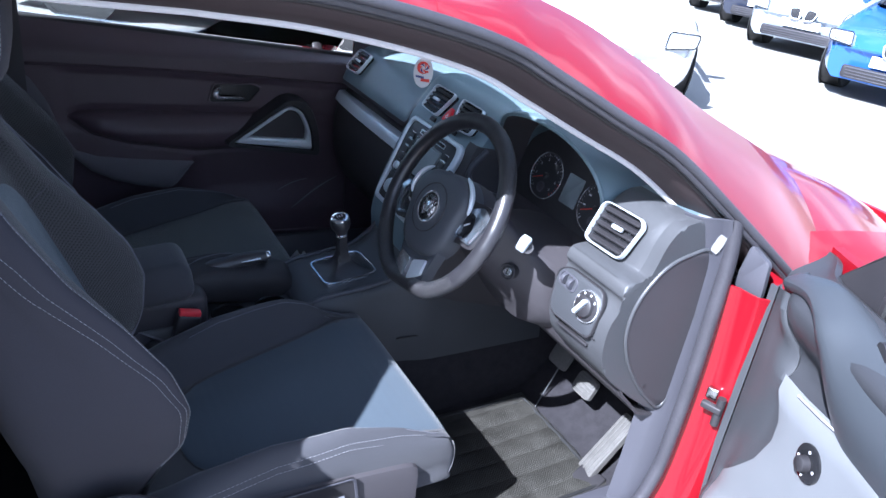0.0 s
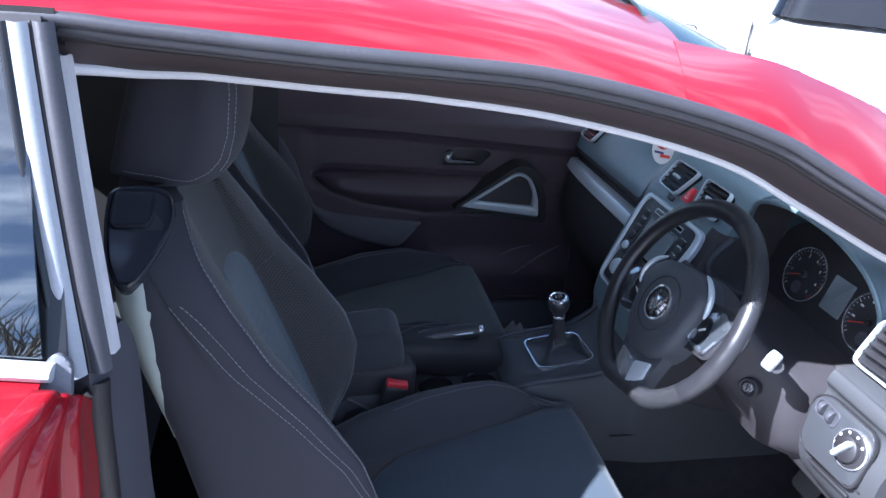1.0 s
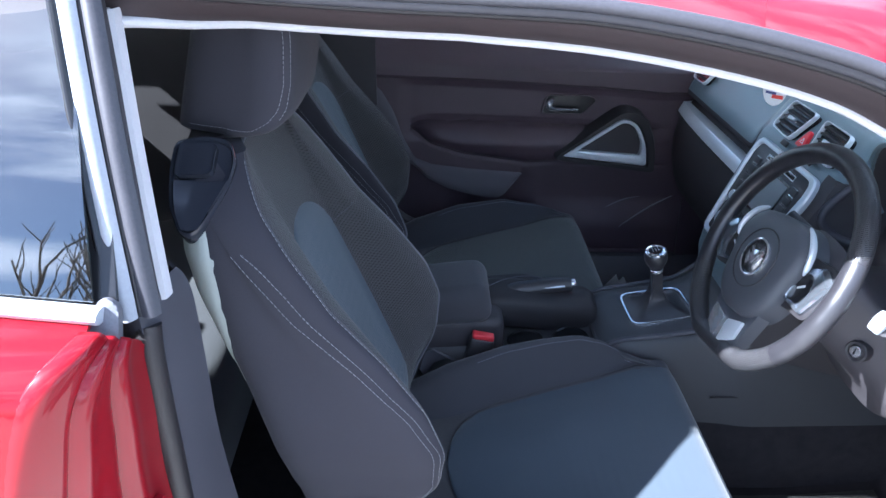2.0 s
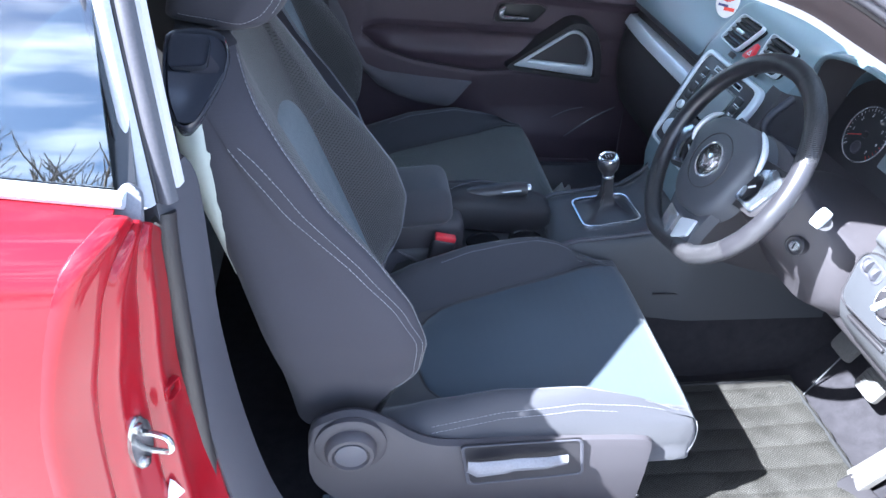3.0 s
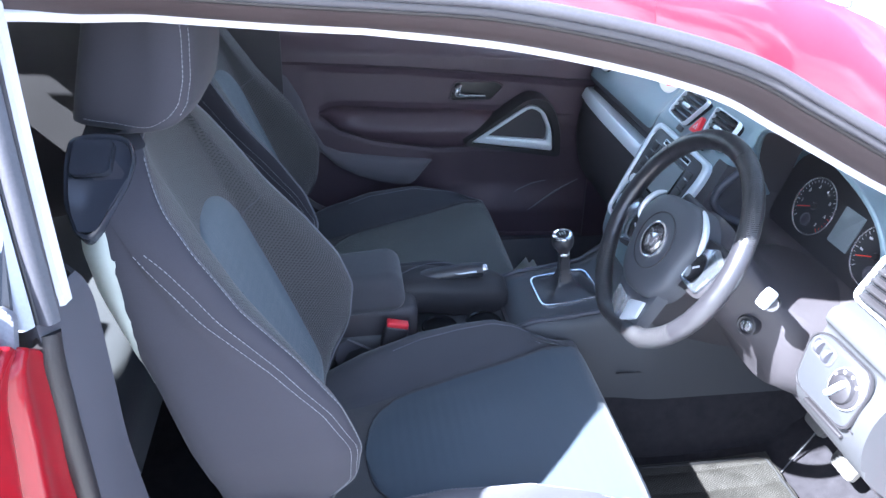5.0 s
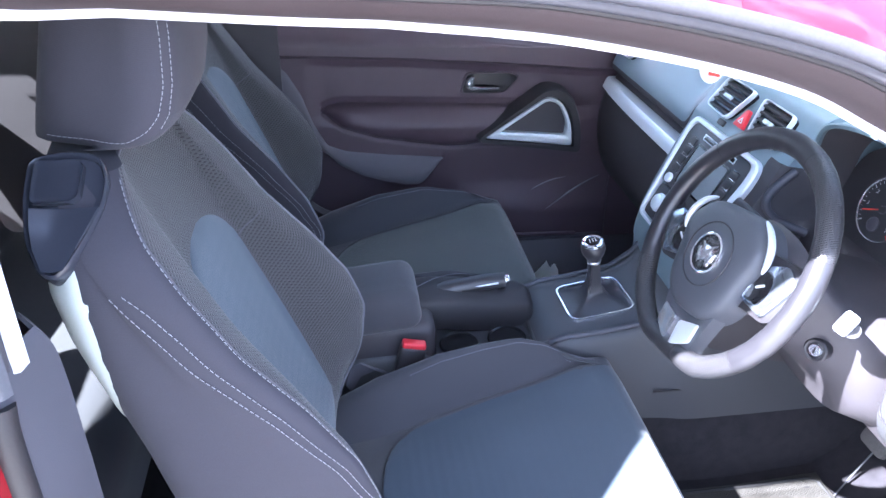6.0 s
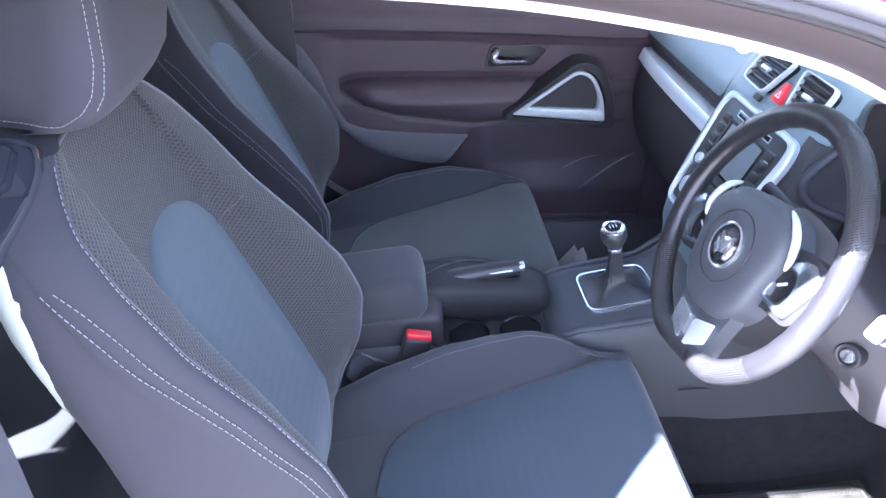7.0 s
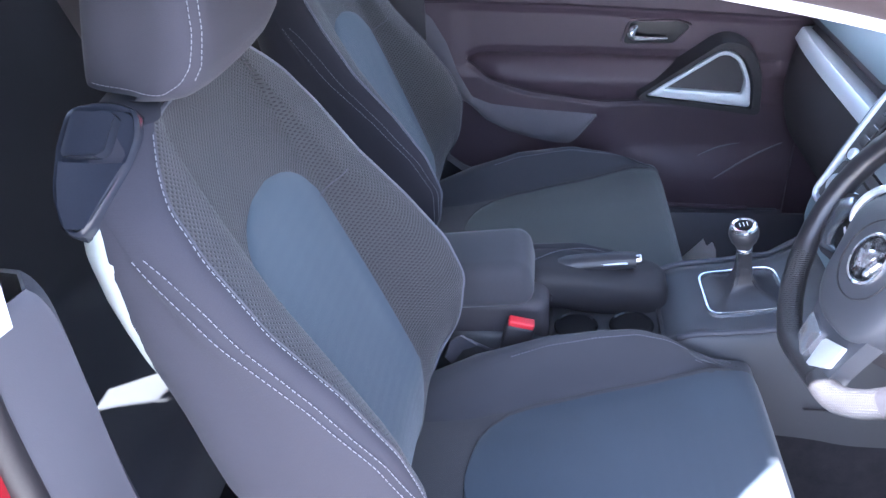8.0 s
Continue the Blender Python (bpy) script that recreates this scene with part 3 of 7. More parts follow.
for z, x0, x1, y0, y1 in ((1.05, -0.034, -0.018, -0.722, -0.67), (1.035, -0.034, -0.012, -0.73, -0.665), (1.0, -0.032, -0.008, -0.732, -0.662), (0.9, -0.028, -0.006, -0.732, -0.664), (0.8, -0.024, -0.004, -0.73, -0.666), (0.65, -0.012, 0.012, -0.728, -0.668), (0.5, 0.01, 0.04, -0.725, -0.668), (0.38, 0.05, 0.08, -0.725, -0.668)):
    lt.append([(x0 - 0.012, y0 + 0.0, z), (x0, y0 - 0.008, z), (x0 + 0.5 * (x1 - x0), y0 * 0.6 + y1 * 0.4 - 0.008, z), (x1 - 0.004, y1 - 0.006, z), (x1, y1 + 0.006, z), (x1 - 0.02, y1 + 0.03, z), (x1 - 0.2, y1 + 0.05, z)])
lt = np.array([spline(c, 30) for c in np.transpose(np.array(lt), (1, 0, 2))]).transpose(1, 0, 2)
part("pillar_lower_trim", sheet(lt, thick=0.004), TRIMGREY, car, "grey plastic lower centre pillar trim")
part("pillar_foot_seal", tube(spline([(-0.03, -0.728, 1.02), (-0.03, -0.736, 0.98), (-0.03, -0.738, 0.85), (-0.028, -0.738, 0.7), (-0.018, -0.735, 0.5), (0.02, -0.735, 0.36), (0.1, -0.735, 0.33)], 24), 0.014, 10), SEAL, car, "thick rubber door seal")

# seal run along the door opening: outer rubber, inner rubber, pale edging
run = [g for g in GC if -0.11 <= g[0] <= 1.36]
def along(dy, dz):
    return [g + np.array((0, dy, dz)) for g in run]


def edge_at(x):
    """The offset of the pale edging from the edge of the opening."""
    return np.array((0, table(x, [-0.062, 0.0, 0.06, 0.14, 0.3, 0.42], [0.016, 0.058, 0.084, 0.1, 0.1, 0.078]), table(x, [-0.062, 0.0, 0.06, 0.14, 0.42], [-0.055, -0.060, -0.060, -0.0635, -0.063])))


part("gutter_rail", tube(along(0.003, -0.005), 0.0080, 12), RAILGREY, car, "weathered dark grey roof gutter rail")
part("gutter_rail", tube(along(0.010, -0.0145), 0.0082, 12), RAILGREY, car, "weathered dark grey roof gutter rail")
part("rail_joint", tube(along(0.0185, -0.0235), 0.0045, 10), SEAL, car, "black joint under the roof rail")
band = []
for g in run:
    o, e = np.array((0, 0.021, -0.027)), edge_at(g[0])
    band.append([g + o + (e - o) * np.array((0, u, w)) for u, w in ((0, 0), (0.12, 0.22), (0.36, 0.53), (0.68, 0.78), (0.95, 0.93))])
part("door_frame_seal", sheet(np.array([spline(r, 14) for r in band]), thick=0.003), SEALBROWN, car, "broad brown-black door frame trim")
part("door_frame_panel", sheet([[g + np.array((0, a, b)) for a, b in ((0.0, 0.0), (0.012, -0.012), (0.03, -0.022), (0.075, -0.03), (0.08, 0.005))] for g in run], thick=0.003), SEAL, car, "dark inner door frame")
part("frame_edging", tube([g + edge_at(g[0]) for g in run if -0.065 < g[0] < 1.16], 0.0062, 10), PALE, car, "pale grey edge of the headlining trim")

# inner windscreen pillar trim
def inner_pillar(side):
    rows = []
    for g in run:
        if g[0] < 0.55:
            continue
        y = abs(g[1])
        rows.append([(g[0], side * (y - 0.080), g[2] - 0.066), (g[0] + 0.02, side * (y - 0.095), g[2] - 0.045), (g[0] + 0.06, side * (y - 0.105), g[2] - 0.015), (g[0] + 0.09, side * (y - 0.09), g[2] + 0.01)])
    return sheet(rows, thick=0.004)


part("pillar_lining", inner_pillar(-1), LINING, car, "pale grey windscreen pillar lining")
part("pillar_lining", inner_pillar(1), LINING, car, "pale grey windscreen pillar lining")

# front jamb: hinge post, grey footwell side, seal
post = []
for z, x in ((0.875, 1.202), (0.86, 1.205), (0.7, 1.215), (0.55, 1.215), (0.4, 1.20), (0.3, 1.17)):
    post.append([(x - 0.03, -0.735, z), (x - 0.012, -0.750, z), (x - 0.002, -0.768, z), (x + 0.0, -0.790, z), (x + 0.004, -0.808, z), (x + 0.02, -0.818, z), (x + 0.06, -0.822, z)])
part("hinge_post", sheet(post, thick=0.004), RED, car, "red painted door hinge post")
kick = []
for z, x in ((1.0, 1.11), (0.945, 1.132), (0.9, 1.14), (0.8, 1.144), (0.7, 1.14), (0.6, 1.136), (0.56, 1.134), (0.45, 1.13), (0.36, 1.124), (0.28, 1.118)):
    kick.append([(x - 0.014, -0.69, z), (x - 0.004, -0.712, z), (x + 0.004, -0.722, z), (x + 0.03, -0.73, z), (x + 0.042, -0.736, z), (x + 0.048, -0.742, z)])
part("footwell_trim", sheet(kick, thick=0.004), TRIMGREY, car, "grey plastic footwell side trim")
part("footwell_trim_seam", tube([(1.132, -0.7165, 0.572), (1.14, -0.725, 0.57), (1.165, -0.7315, 0.566)], 0.0009, 6), PLASTIC, car)
part("front_door_seal", tube(spline([(1.175, -0.735, 1.0), (1.18, -0.742, 0.93), (1.178, -0.747, 0.85), (1.176, -0.75, 0.7), (1.172, -0.75, 0.55), (1.16, -0.75, 0.43), (1.11, -0.748, 0.345), (0.95, -0.746, 0.325), (0.6, -0.745, 0.322), (0.1, -0.745, 0.325)], 60), 0.014, 12), RAILGREY, car, "dark rubber front door seal")
cc = np.array([[(1.112, -0.706, 1.0), (1.13, -0.722, 0.998), (1.152, -0.73, 0.985), (1.165, -0.735, 0.968)], [(1.108, -0.70, 0.985), (1.128, -0.718, 0.98), (1.15, -0.729, 0.966), (1.162, -0.734, 0.95)], [(1.112, -0.70, 0.965), (1.13, -0.716, 0.96), (1.148, -0.727, 0.95), (1.158, -0.732, 0.938)], [(1.122, -0.705, 0.945), (1.134, -0.716, 0.942), (1.147, -0.726, 0.936), (1.154, -0.73, 0.93)]])
cc = np.array([spline(c, 12) for c in np.array([spline(r, 12) for r in cc]).transpose(1, 0, 2)]).transpose(1, 0, 2)
part("corner_cover", sheet(cc, thick=0.004), LINING, car, "pale grey corner cover at the pillar foot")
part("jamb_gusset", prism(rounded([(0, 0), (0.06, -0.006), (0.055, 0.065), (0.012, 0.085)], 0.008), frame_of((1.212, -0.742, 0.868), (0.1, -1, 0), (0, 0, 1)), 0.01, 0.002), TRIMGREY, car, "grey rubber gusset above the hinge post")

# sill, floor, tunnel, bulkhead, rear tub
part("sill", sheet([[(x, y, z) for y, z in ((-0.60, 0.24), (-0.645, 0.30), (-0.665, 0.335), (-0.70, 0.34), (-0.74, 0.325), (-0.78, 0.32), (-0.85, 0.30), (-0.87, 0.22))] for x in np.linspace(-0.1, 1.28, 16)], thick=0.006), TRIMGREY, car, "grey plastic sill trim")
part("floor_carpet", sheet([[(x, y, table(x, [-0.6, 0.2, 1.05, 1.25, 1.45, 1.5], [0.24, 0.205, 0.20, 0.215, 0.36, 0.6]) + 0.02 * math.exp(-((abs(y) - 0.62) / 0.06) ** 2)) for y in np.linspace(-0.66, 0.66, 34)] for x in np.linspace(-0.6, 1.5, 50)], thick=0.01), CARPET, car, "black carpeted floor")
part("bulkhead", rbox((0.05, 1.2, 0.62), (1.53, 0, 0.52), 0.01), CARPET, car, "black carpeted bulkhead")
part("far_sill", sheet([[(x, y, z) for y, z in ((0.60, 0.22), (0.645, 0.30), (0.67, 0.335), (0.75, 0.34), (0.87, 0.3), (0.88, 0.22))] for x in np.linspace(-0.9, 1.28, 12)], thick=0.006), TRIMGREY, car, "grey plastic sill trim")
part("rear_side_trim", sheet([[(x, s * 1.0, z) for z, s in ((1.05, -0.69), (0.95, -0.67), (0.8, -0.655), (0.6, -0.65), (0.4, -0.65), (0.22, -0.66))] for x in np.linspace(-0.03, -1.2, 12)], thick=0.01), TRIMGREY, car, "grey rear side trim panel")
part("rear_side_trim", sheet([[(x, s * 1.0, z) for z, s in ((1.10, 0.72), (1.0, 0.70), (0.95, 0.69), (0.8, 0.68), (0.6, 0.67), (0.4, 0.66), (0.22, 0.66))] for x in np.linspace(0.12, -1.2, 12)], thick=0.01), PLASTIC_SOFT, car, "dark rear side trim panel")
part("rear_panel", rbox((0.05, 1.24, 0.88), (-1.27, 0, 0.68), 0.02), PLASTIC_SOFT, car, "dark tailgate trim")
part("rear_window", sheet([[(-1.25 + 0.35 * v, u * (0.63 - 0.05 * v), 1.12 + 0.2 * v) for u in np.linspace(-1, 1, 9)] for v in np.linspace(0, 1, 5)], thick=0.004), REARGLASS, car, "dark tinted rear window")
part("tailgate", sheet([[(x + 0.05 * u * u, u * w, z) for u in np.linspace(-1, 1, 21)] for x, w, z in ((-1.24, 0.66, 1.125), (-1.33, 0.68, 1.10), (-1.37, 0.69, 1.0), (-1.39, 0.70, 0.84), (-1.38, 0.71, 0.66))], thick=0.015), RED, car, "red tailgate")
part("rear_bumper", sheet([[(x + 0.12 * u * u, u * w, z) for u in np.linspace(-1, 1, 21)] for x, w, z in ((-1.40, 0.74, 0.68), (-1.50, 0.78, 0.62), (-1.53, 0.80, 0.5), (-1.51, 0.79, 0.36), (-1.44, 0.75, 0.26))], thick=0.015), RED, car, "red rear bumper")
for side in (-1, 1):
    top_c = spline([(-0.87, side * 0.618, 1.312), (-1.06, side * 0.605, 1.235), (-1.25, side * 0.625, 1.125)], 12)
    low_c = spline([(-0.90, side * 0.728, 1.165), (-1.15, side * 0.725, 1.165), (-1.42, side * 0.715, 1.10)], 12)
    part("rear_pillar", sheet([[p * (1 - t) + q * t + np.array((0, side * 0.02 * math.sin(math.pi * t), 0)) for p, q in zip(top_c, low_c)] for t in np.linspace(0, 1, 7)], thick=0.012), RED, car, "red rear pillar")
    part("rear_pillar_trim", sheet([[(p * (1 - t) + q * t) * np.array((1, 0.955, 1)) - np.array((0.03, 0, 0.012)) for p, q in zip(top_c, low_c)] for t in np.linspace(-0.25, 1.1, 7)], thick=0.006), PLASTIC_SOFT, car, "dark rear pillar trim")
# Added filler that stops sun leaking in above the centre pillar's trim.
part("pillar_head_filler", sheet([[(x, y, z) for y, z in ((-0.612, 1.352), (-0.618, 1.33), (-0.632, 1.30), (-0.64, 1.285))] for x in np.linspace(-0.20, -0.07, 6)], thick=0.006), PLASTIC_SOFT, car, "dark filler added at the head of the centre pillar to block sun")
# striker
st = frame_of((-0.064, -0.836, 0.785), (0.42, 0.9, 0), (0, 0, 1))
part("striker_plate", prism([(0.017 * math.cos(a), 0.04 * math.sin(a)) for a in np.linspace(0, 2 * math.pi, 28, endpoint=False)], st, 0.014, 0.003), STEEL, car, "zinc-plated oval door striker plate")
part("striker_loop", tube(spline([tuple(st @ Vector(p)) for p in ((0.004, 0.013, 0.0), (0.006, 0.014, 0.014), (0.007, 0.012, 0.028), (0.007, 0.003, 0.032), (0.006, -0.007, 0.030), (0.005, -0.012, 0.014), (0.004, -0.013, 0.0))], 24), 0.0038, 8), STEEL, car, "zinc-plated striker loop")
for dz in (-0.027, 0.027):
    part("striker_screw", lathe([(0.0005, 0.004), (0.006, 0.003), (0.007, 0.0), (0.007, -0.002)], st @ pose(-0.003, dz, 0.001), 14), STEEL, car)

part("jamb_plug", ring(rounded([(-0.014, -0.012), (0.014, -0.012), (0.014, 0.012), (-0.014, 0.012)], 0.006), rounded([(-0.010, -0.008), (0.010, -0.008), (0.010, 0.008), (-0.010, 0.008)], 0.004), frame_of((-0.037, -0.787, 0.818), (0.42, 0.9, 0), (0, 0, 1)) @ pose(0, 0, 0.003), 0.008, 0.002), RED, car, "pressed rectangle in the red jamb")
part("jamb_sticker", prism(rounded([(-0.013, -0.016), (0.013, -0.016), (0.0, 0.018)], 0.002), frame_of((-0.048, -0.812, 0.672), (0.6, 0.8, 0), (0, 0, 1)), 0.006), CARD, car, "small white triangular sticker")


# ---- seats ----
BZ = [0.44, 0.50, 0.56, 0.62, 0.69, 0.76, 0.84, 0.92, 1.0, 1.05, 1.09, 1.112]
BW = [0.165, 0.182, 0.205, 0.228, 0.240, 0.238, 0.232, 0.228, 0.219, 0.203, 0.170, 0.140]      # half width
BP = [0.0, 0.008, 0.032, 0.078, 0.113, 0.114, 0.090, 0.055, 0.036, 0.025, 0.020, 0.020]        # how far the side bolsters stand out
BS = [0.165, 0.18, 0.188, 0.190, 0.188, 0.182, 0.172, 0.158, 0.142, 0.13, 0.12, 0.105]         # seam between net and side cloth


def back_mid(z):
    return 0.245 - 0.395 * (z - 0.5) - 0.055 * (max(0.0, 0.60 - z) / 0.14) ** 1.4


def back_row(z, n):
    """One level of the backrest: half a ring from the middle of the front round to the middle of the rear."""
    w, p, s = table(z, BZ, BW), table(z, BZ, BP), table(z, BZ, BS)
    xc = back_mid(z)
    xr = table(z, [0.44, 0.6, 0.8, 1.0, 1.112], [0.09, 0.075, 0.025, -0.04, -0.06])
    xe = xr - table(z, [0.44, 0.6, 0.8, 0.95, 1.04, 1.08], [0.02, 0.02, 0.02, 0.02, 0.008, 0.0])
    wi = 0.115
    half = [(0.0, xc), (wi * 0.55, xc + 0.002), (wi, xc + 0.01), (0.5 * (wi + s), xc + 0.36 * p + 0.008), (s, xc + 0.78 * p + 0.004), (w - 0.018, xc + p), (w - 0.003, xc + p - 0.022), (w, xc + p - 0.06), (w - 0.003, 0.55 * xr + 0.45 * (xc + p)), (w - 0.005, xe + 0.035), (w - 0.03, xe + 0.006), (w - 0.08, xe - 0.004), (0.0, xe - 0.012)]
    return spline(half, n)


NB = 49
ROWS_Z = np.concatenate([np.linspace(0.44, 1.08, 36), [1.095, 1.105, 1.112]])


def build_seat(dx, cy, side, label, cushion_mat):
    o = side
    s = thing("car_seat", (0.4 + dx, cy, 0.22), label, "car seat", "front seats")
    half = np.array([back_row(z, NB) for z in ROWS_Z])

    def grid(sign, c0, c1, r0=0, r1=None):
        h = half[r0:r1, c0:c1 + 1]
        z = ROWS_Z[r0:r1]
        return np.stack([h[..., 1] + dx, cy + sign * h[..., 0], np.repeat(z[:, None], h.shape[1], 1)], axis=2)
    k_seam = 20
    back = part("backrest", sheet(np.concatenate([grid(-1, 0, k_seam)[:, ::-1], grid(1, 0, k_seam)[:, 1:]], axis=1)), NET, s, "charcoal net fabric backrest face")
    for sign in (-1, 1):
        part("side_bolster", sheet(grid(sign, k_seam, NB - 1)), CLOTH, s, "charcoal cloth side bolster")
    top = grid(-1, 0, NB - 1)[-1][::-1].tolist() + grid(1, 0, NB - 1)[-1][1:-1].tolist()
    mid = np.array([dx - 0.025, cy, 1.118])
    part("backrest_top", sheet([top, [np.array(p) * 0.6 + mid * 0.4 + np.array((0, 0, 0.003)) for p in top], [np.array(p) * 0.03 + mid * 0.97 for p in top]], closed=True), CLOTH, s, "charcoal cloth top of the backrest")

    # slate panel in the backrest, with a rounded head
    def bx(y, z):
        r = back_row(z, NB)
        return float(np.interp(abs(y), r[:k_seam + 6, 0], r[:k_seam + 6, 1]))
    rows = []
    for z in np.concatenate([np.linspace(0.47, 0.90, 22), np.linspace(0.907, 0.967, 13)]):
        w = table(z, [0.47, 0.6, 0.75, 0.88], [0.11, 0.122, 0.122, 0.120])
        if z > 0.87:
            w *= max(0.06, 1 - ((z - 0.87) / 0.098) ** 3.4) ** 0.5
        row = [(bx(a * w, z) + dx + 0.0055 * (1 - abs(a) ** 6) * min(1, max(0, 0.968 - z) / 0.02) ** 0.5 - 0.001, cy + a * w, z) for a in np.linspace(-1, 1, 21)]
        rows.append(row)
    part("backrest_panel", sheet(rows), INSERT, s, "slate blue ribbed cloth panel")

    # seams
    def seam(sign, off, zz, out=0.0015):
        pts = []
        for z in zz:
            r = back_row(z, NB)
            j = off(z) if callable(off) else off
            y, x = np.interp(j, np.arange(NB), r[:, 0]), np.interp(j, np.arange(NB), r[:, 1])
            pts.append((x + dx + out * (1 if j < 22 else 0.2), cy + sign * (y + (out if j > 18 else 0)), z))
        return spline(pts, 90)
    for sign in (-1, 1):
        part("seam_stitching", dashes(seam(sign, 20.4, np.linspace(0.50, 1.105, 24))), THREAD, back, "pale seam stitching")
        part("seam_piping", tube(seam(sign, 20.0, np.linspace(0.50, 1.105, 24), 0.0), 0.0024 if sign * o < 0 else 0.0012, 6), PIPING if sign * o < 0 else TRIMGREY, back)
        for cols in ([21.0, 21.2, 22.0, 23.0, 24.0, 24.6, 25.0, 25.3, 26.0, 27.2], [22.2, 22.4, 23.2, 24.4, 25.5, 26.3, 26.9, 27.4, 28.2, 29.6]):
            part("seam_stitching", dashes(seam(sign, lambda z: table(z, [0.54, 0.62, 0.70, 0.75, 0.80, 0.85, 0.90, 0.95, 1.0, 1.02], cols), np.linspace(0.56, 1.012, 24))), THREAD, back, "pale double seam stitching")
    top_seam = [(bx(y, 1.105) + dx + 0.002, cy + y, 1.108 - 0.12 * max(0, abs(y) - 0.085)) for y in np.linspace(-0.115, 0.115, 20)]
    part("seam_piping", tube(top_seam, 0.0024, 6), PIPING, back)

    for sign in (-1, 1):
        part("seam_piping", tube([(bx(y, z) + dx + 0.0006, cy + sign * y, z) for y, z in [(0.108 + 0.05 * t, 0.893 + 0.022 * t) for t in np.linspace(0, 1, 10)]], 0.0008, 6), TRIMGREY, back)
    # headrest
    hr = []
    HZ = [1.120, 1.126, 1.134, 1.145, 1.165, 1.2, 1.25, 1.29, 1.315, 1.331, 1.339]
    HF = [0.030, 0.052, 0.066, 0.078, 0.091, 0.099, 0.103, 0.102, 0.096, 0.084, 0.05]      # front face
    HK = [0.78, 0.90, 0.97, 1.0, 1.02, 1.03, 1.02, 1.0, 0.96, 0.88, 0.6]                   # width
    HLEV = np.concatenate([np.linspace(1.120, 1.165, 12), np.linspace(1.175, 1.30, 10), np.linspace(1.309, 1.339, 8)])

    def head_ring(z):
        t = (z - 1.13) / 0.2
        xf, k, xb = table(z, HZ, HF), table(z, HZ, HK), -0.075 + 0.055 * t + 0.03 * max(0, 1.13 - z) / 0.01
        xb += 0.03 * max(0, z - 1.32) / 0.02
        m_ = 0.5 * (xf + xb)
        return spline([(0.0, xf + 0.007), (0.055 * k, xf + 0.005), (0.094 * k, xf - 0.001), (0.110 * k, xf - 0.009), (0.116 * k, xf - 0.026), (0.113 * k, xf - 0.05), (0.103 * k, m_), (0.092 * k, xb + 0.03), (0.078 * k, xb + 0.008), (0.05 * k, xb), (0.0, xb - 0.004)], 31)
    for z in HLEV:
        h = head_ring(z)
        hr.append([(b + dx, cy + a, z) for a, b in h] + [(b + dx, cy - a, z) for a, b in h[-2:0:-1]])
    headrest = part("headrest", sheet(hr, closed=True, caps=True), CLOTH, s, "charcoal cloth headrest with pale stitching")
    for sign in (-1, 1):
        for row, (j0, z0) in enumerate(((10.6, 1.150), (9.0, 1.150))):
            pts = []
            if row == 0:
                for j in np.linspace(22, 12.0, 12):
                    z = 1.136 + 0.004 * max(0, j - 17) / 5 + 0.010 * max(0, 13.5 - j) ** 2 / 2.25
                    h = head_ring(z)
                    pts.append((np.interp(j, np.arange(31), h[:, 1]) + dx, cy + sign * (np.interp(j, np.arange(31), h[:, 0]) + 0.0016), z))
            for z in np.linspace(z0, 1.32, 22):
                h = head_ring(z)
                j = j0 + 1.0 * max(0, (1.2 - z) / 0.05) ** 2 * (1 if row == 0 else 0.4)
                pts.append((np.interp(j, np.arange(31), h[:, 1]) + dx + 0.0008, cy + sign * (np.interp(j, np.arange(31), h[:, 0]) + 0.0012), z))
            part("headrest_stitching", dashes(spline(pts, 90), 0.006, (0.0040, 0.00036, 0.0003)), THREAD, headrest, "pale seam stitching")

    # cushion
    FS = [0.745, 0.753, 0.761, 0.769, 0.777, 0.785, 0.793]
    FX = [0.745, 0.758, 0.768, 0.774, 0.776, 0.774, 0.767]

    def fold(v):
        """The place along the car for a step v along the cushion, which folds down over its front edge."""
        return v if v <= 0.745 else table(v, FS, FX)

    def cush_row(v, n, inner=False):
        zc = table(v, [0.18, 0.28, 0.45, 0.6, 0.7] + FS, [0.435, 0.445, 0.468, 0.492, 0.510, 0.512, 0.508, 0.496, 0.477, 0.454, 0.432, 0.412])
        p = table(v, [0.18, 0.3, 0.42, 0.55, 0.65, 0.72, 0.76], [0.03, 0.07, 0.092, 0.086, 0.05, 0.012, 0.0])
        if inner and side < 0:
            p = table(v, [0.18, 0.3, 0.42, 0.5, 0.57, 0.62, 0.66, 0.70, 0.74], [0.03, 0.078, 0.104, 0.104, 0.098, 0.074, 0.042, 0.016, 0.0])
        w = table(v, [0.18, 0.3, 0.5, 0.7, 0.745, 0.761, 0.777, 0.793], [0.225, 0.24, 0.248, 0.246, 0.243, 0.239, 0.232, 0.218])
        if inner and side < 0:
            w -= 0.014 * ease(v, 0.60, 0.71)
        bot = table(v, [0.18, 0.7, 0.793], [0.33, 0.40, 0.392])
        wi = table(v, [0.18, 0.3, 0.4, 0.5, 0.6, 0.68, 0.75], [0.12, 0.128, 0.150, 0.170, 0.188, 0.208, 0.218])
        low = max(bot + 0.006, zc - 0.03)
        half_c = [(0.0, zc), (wi * 0.6, zc), (wi, zc + 0.006 * min(1, p / 0.02)), (wi + 0.02, zc + 0.45 * p), (0.5 * (wi + w), zc + p), (w - 0.018, zc + p * 0.9 - 0.001), (w - 0.003, max(low + 0.004, zc + 0.45 * p - 0.01)), (w, low), (w - 0.004, 0.5 * (low + bot)), (w - 0.02, bot), (0.0, bot - 0.01)]
        return spline(half_c, n)
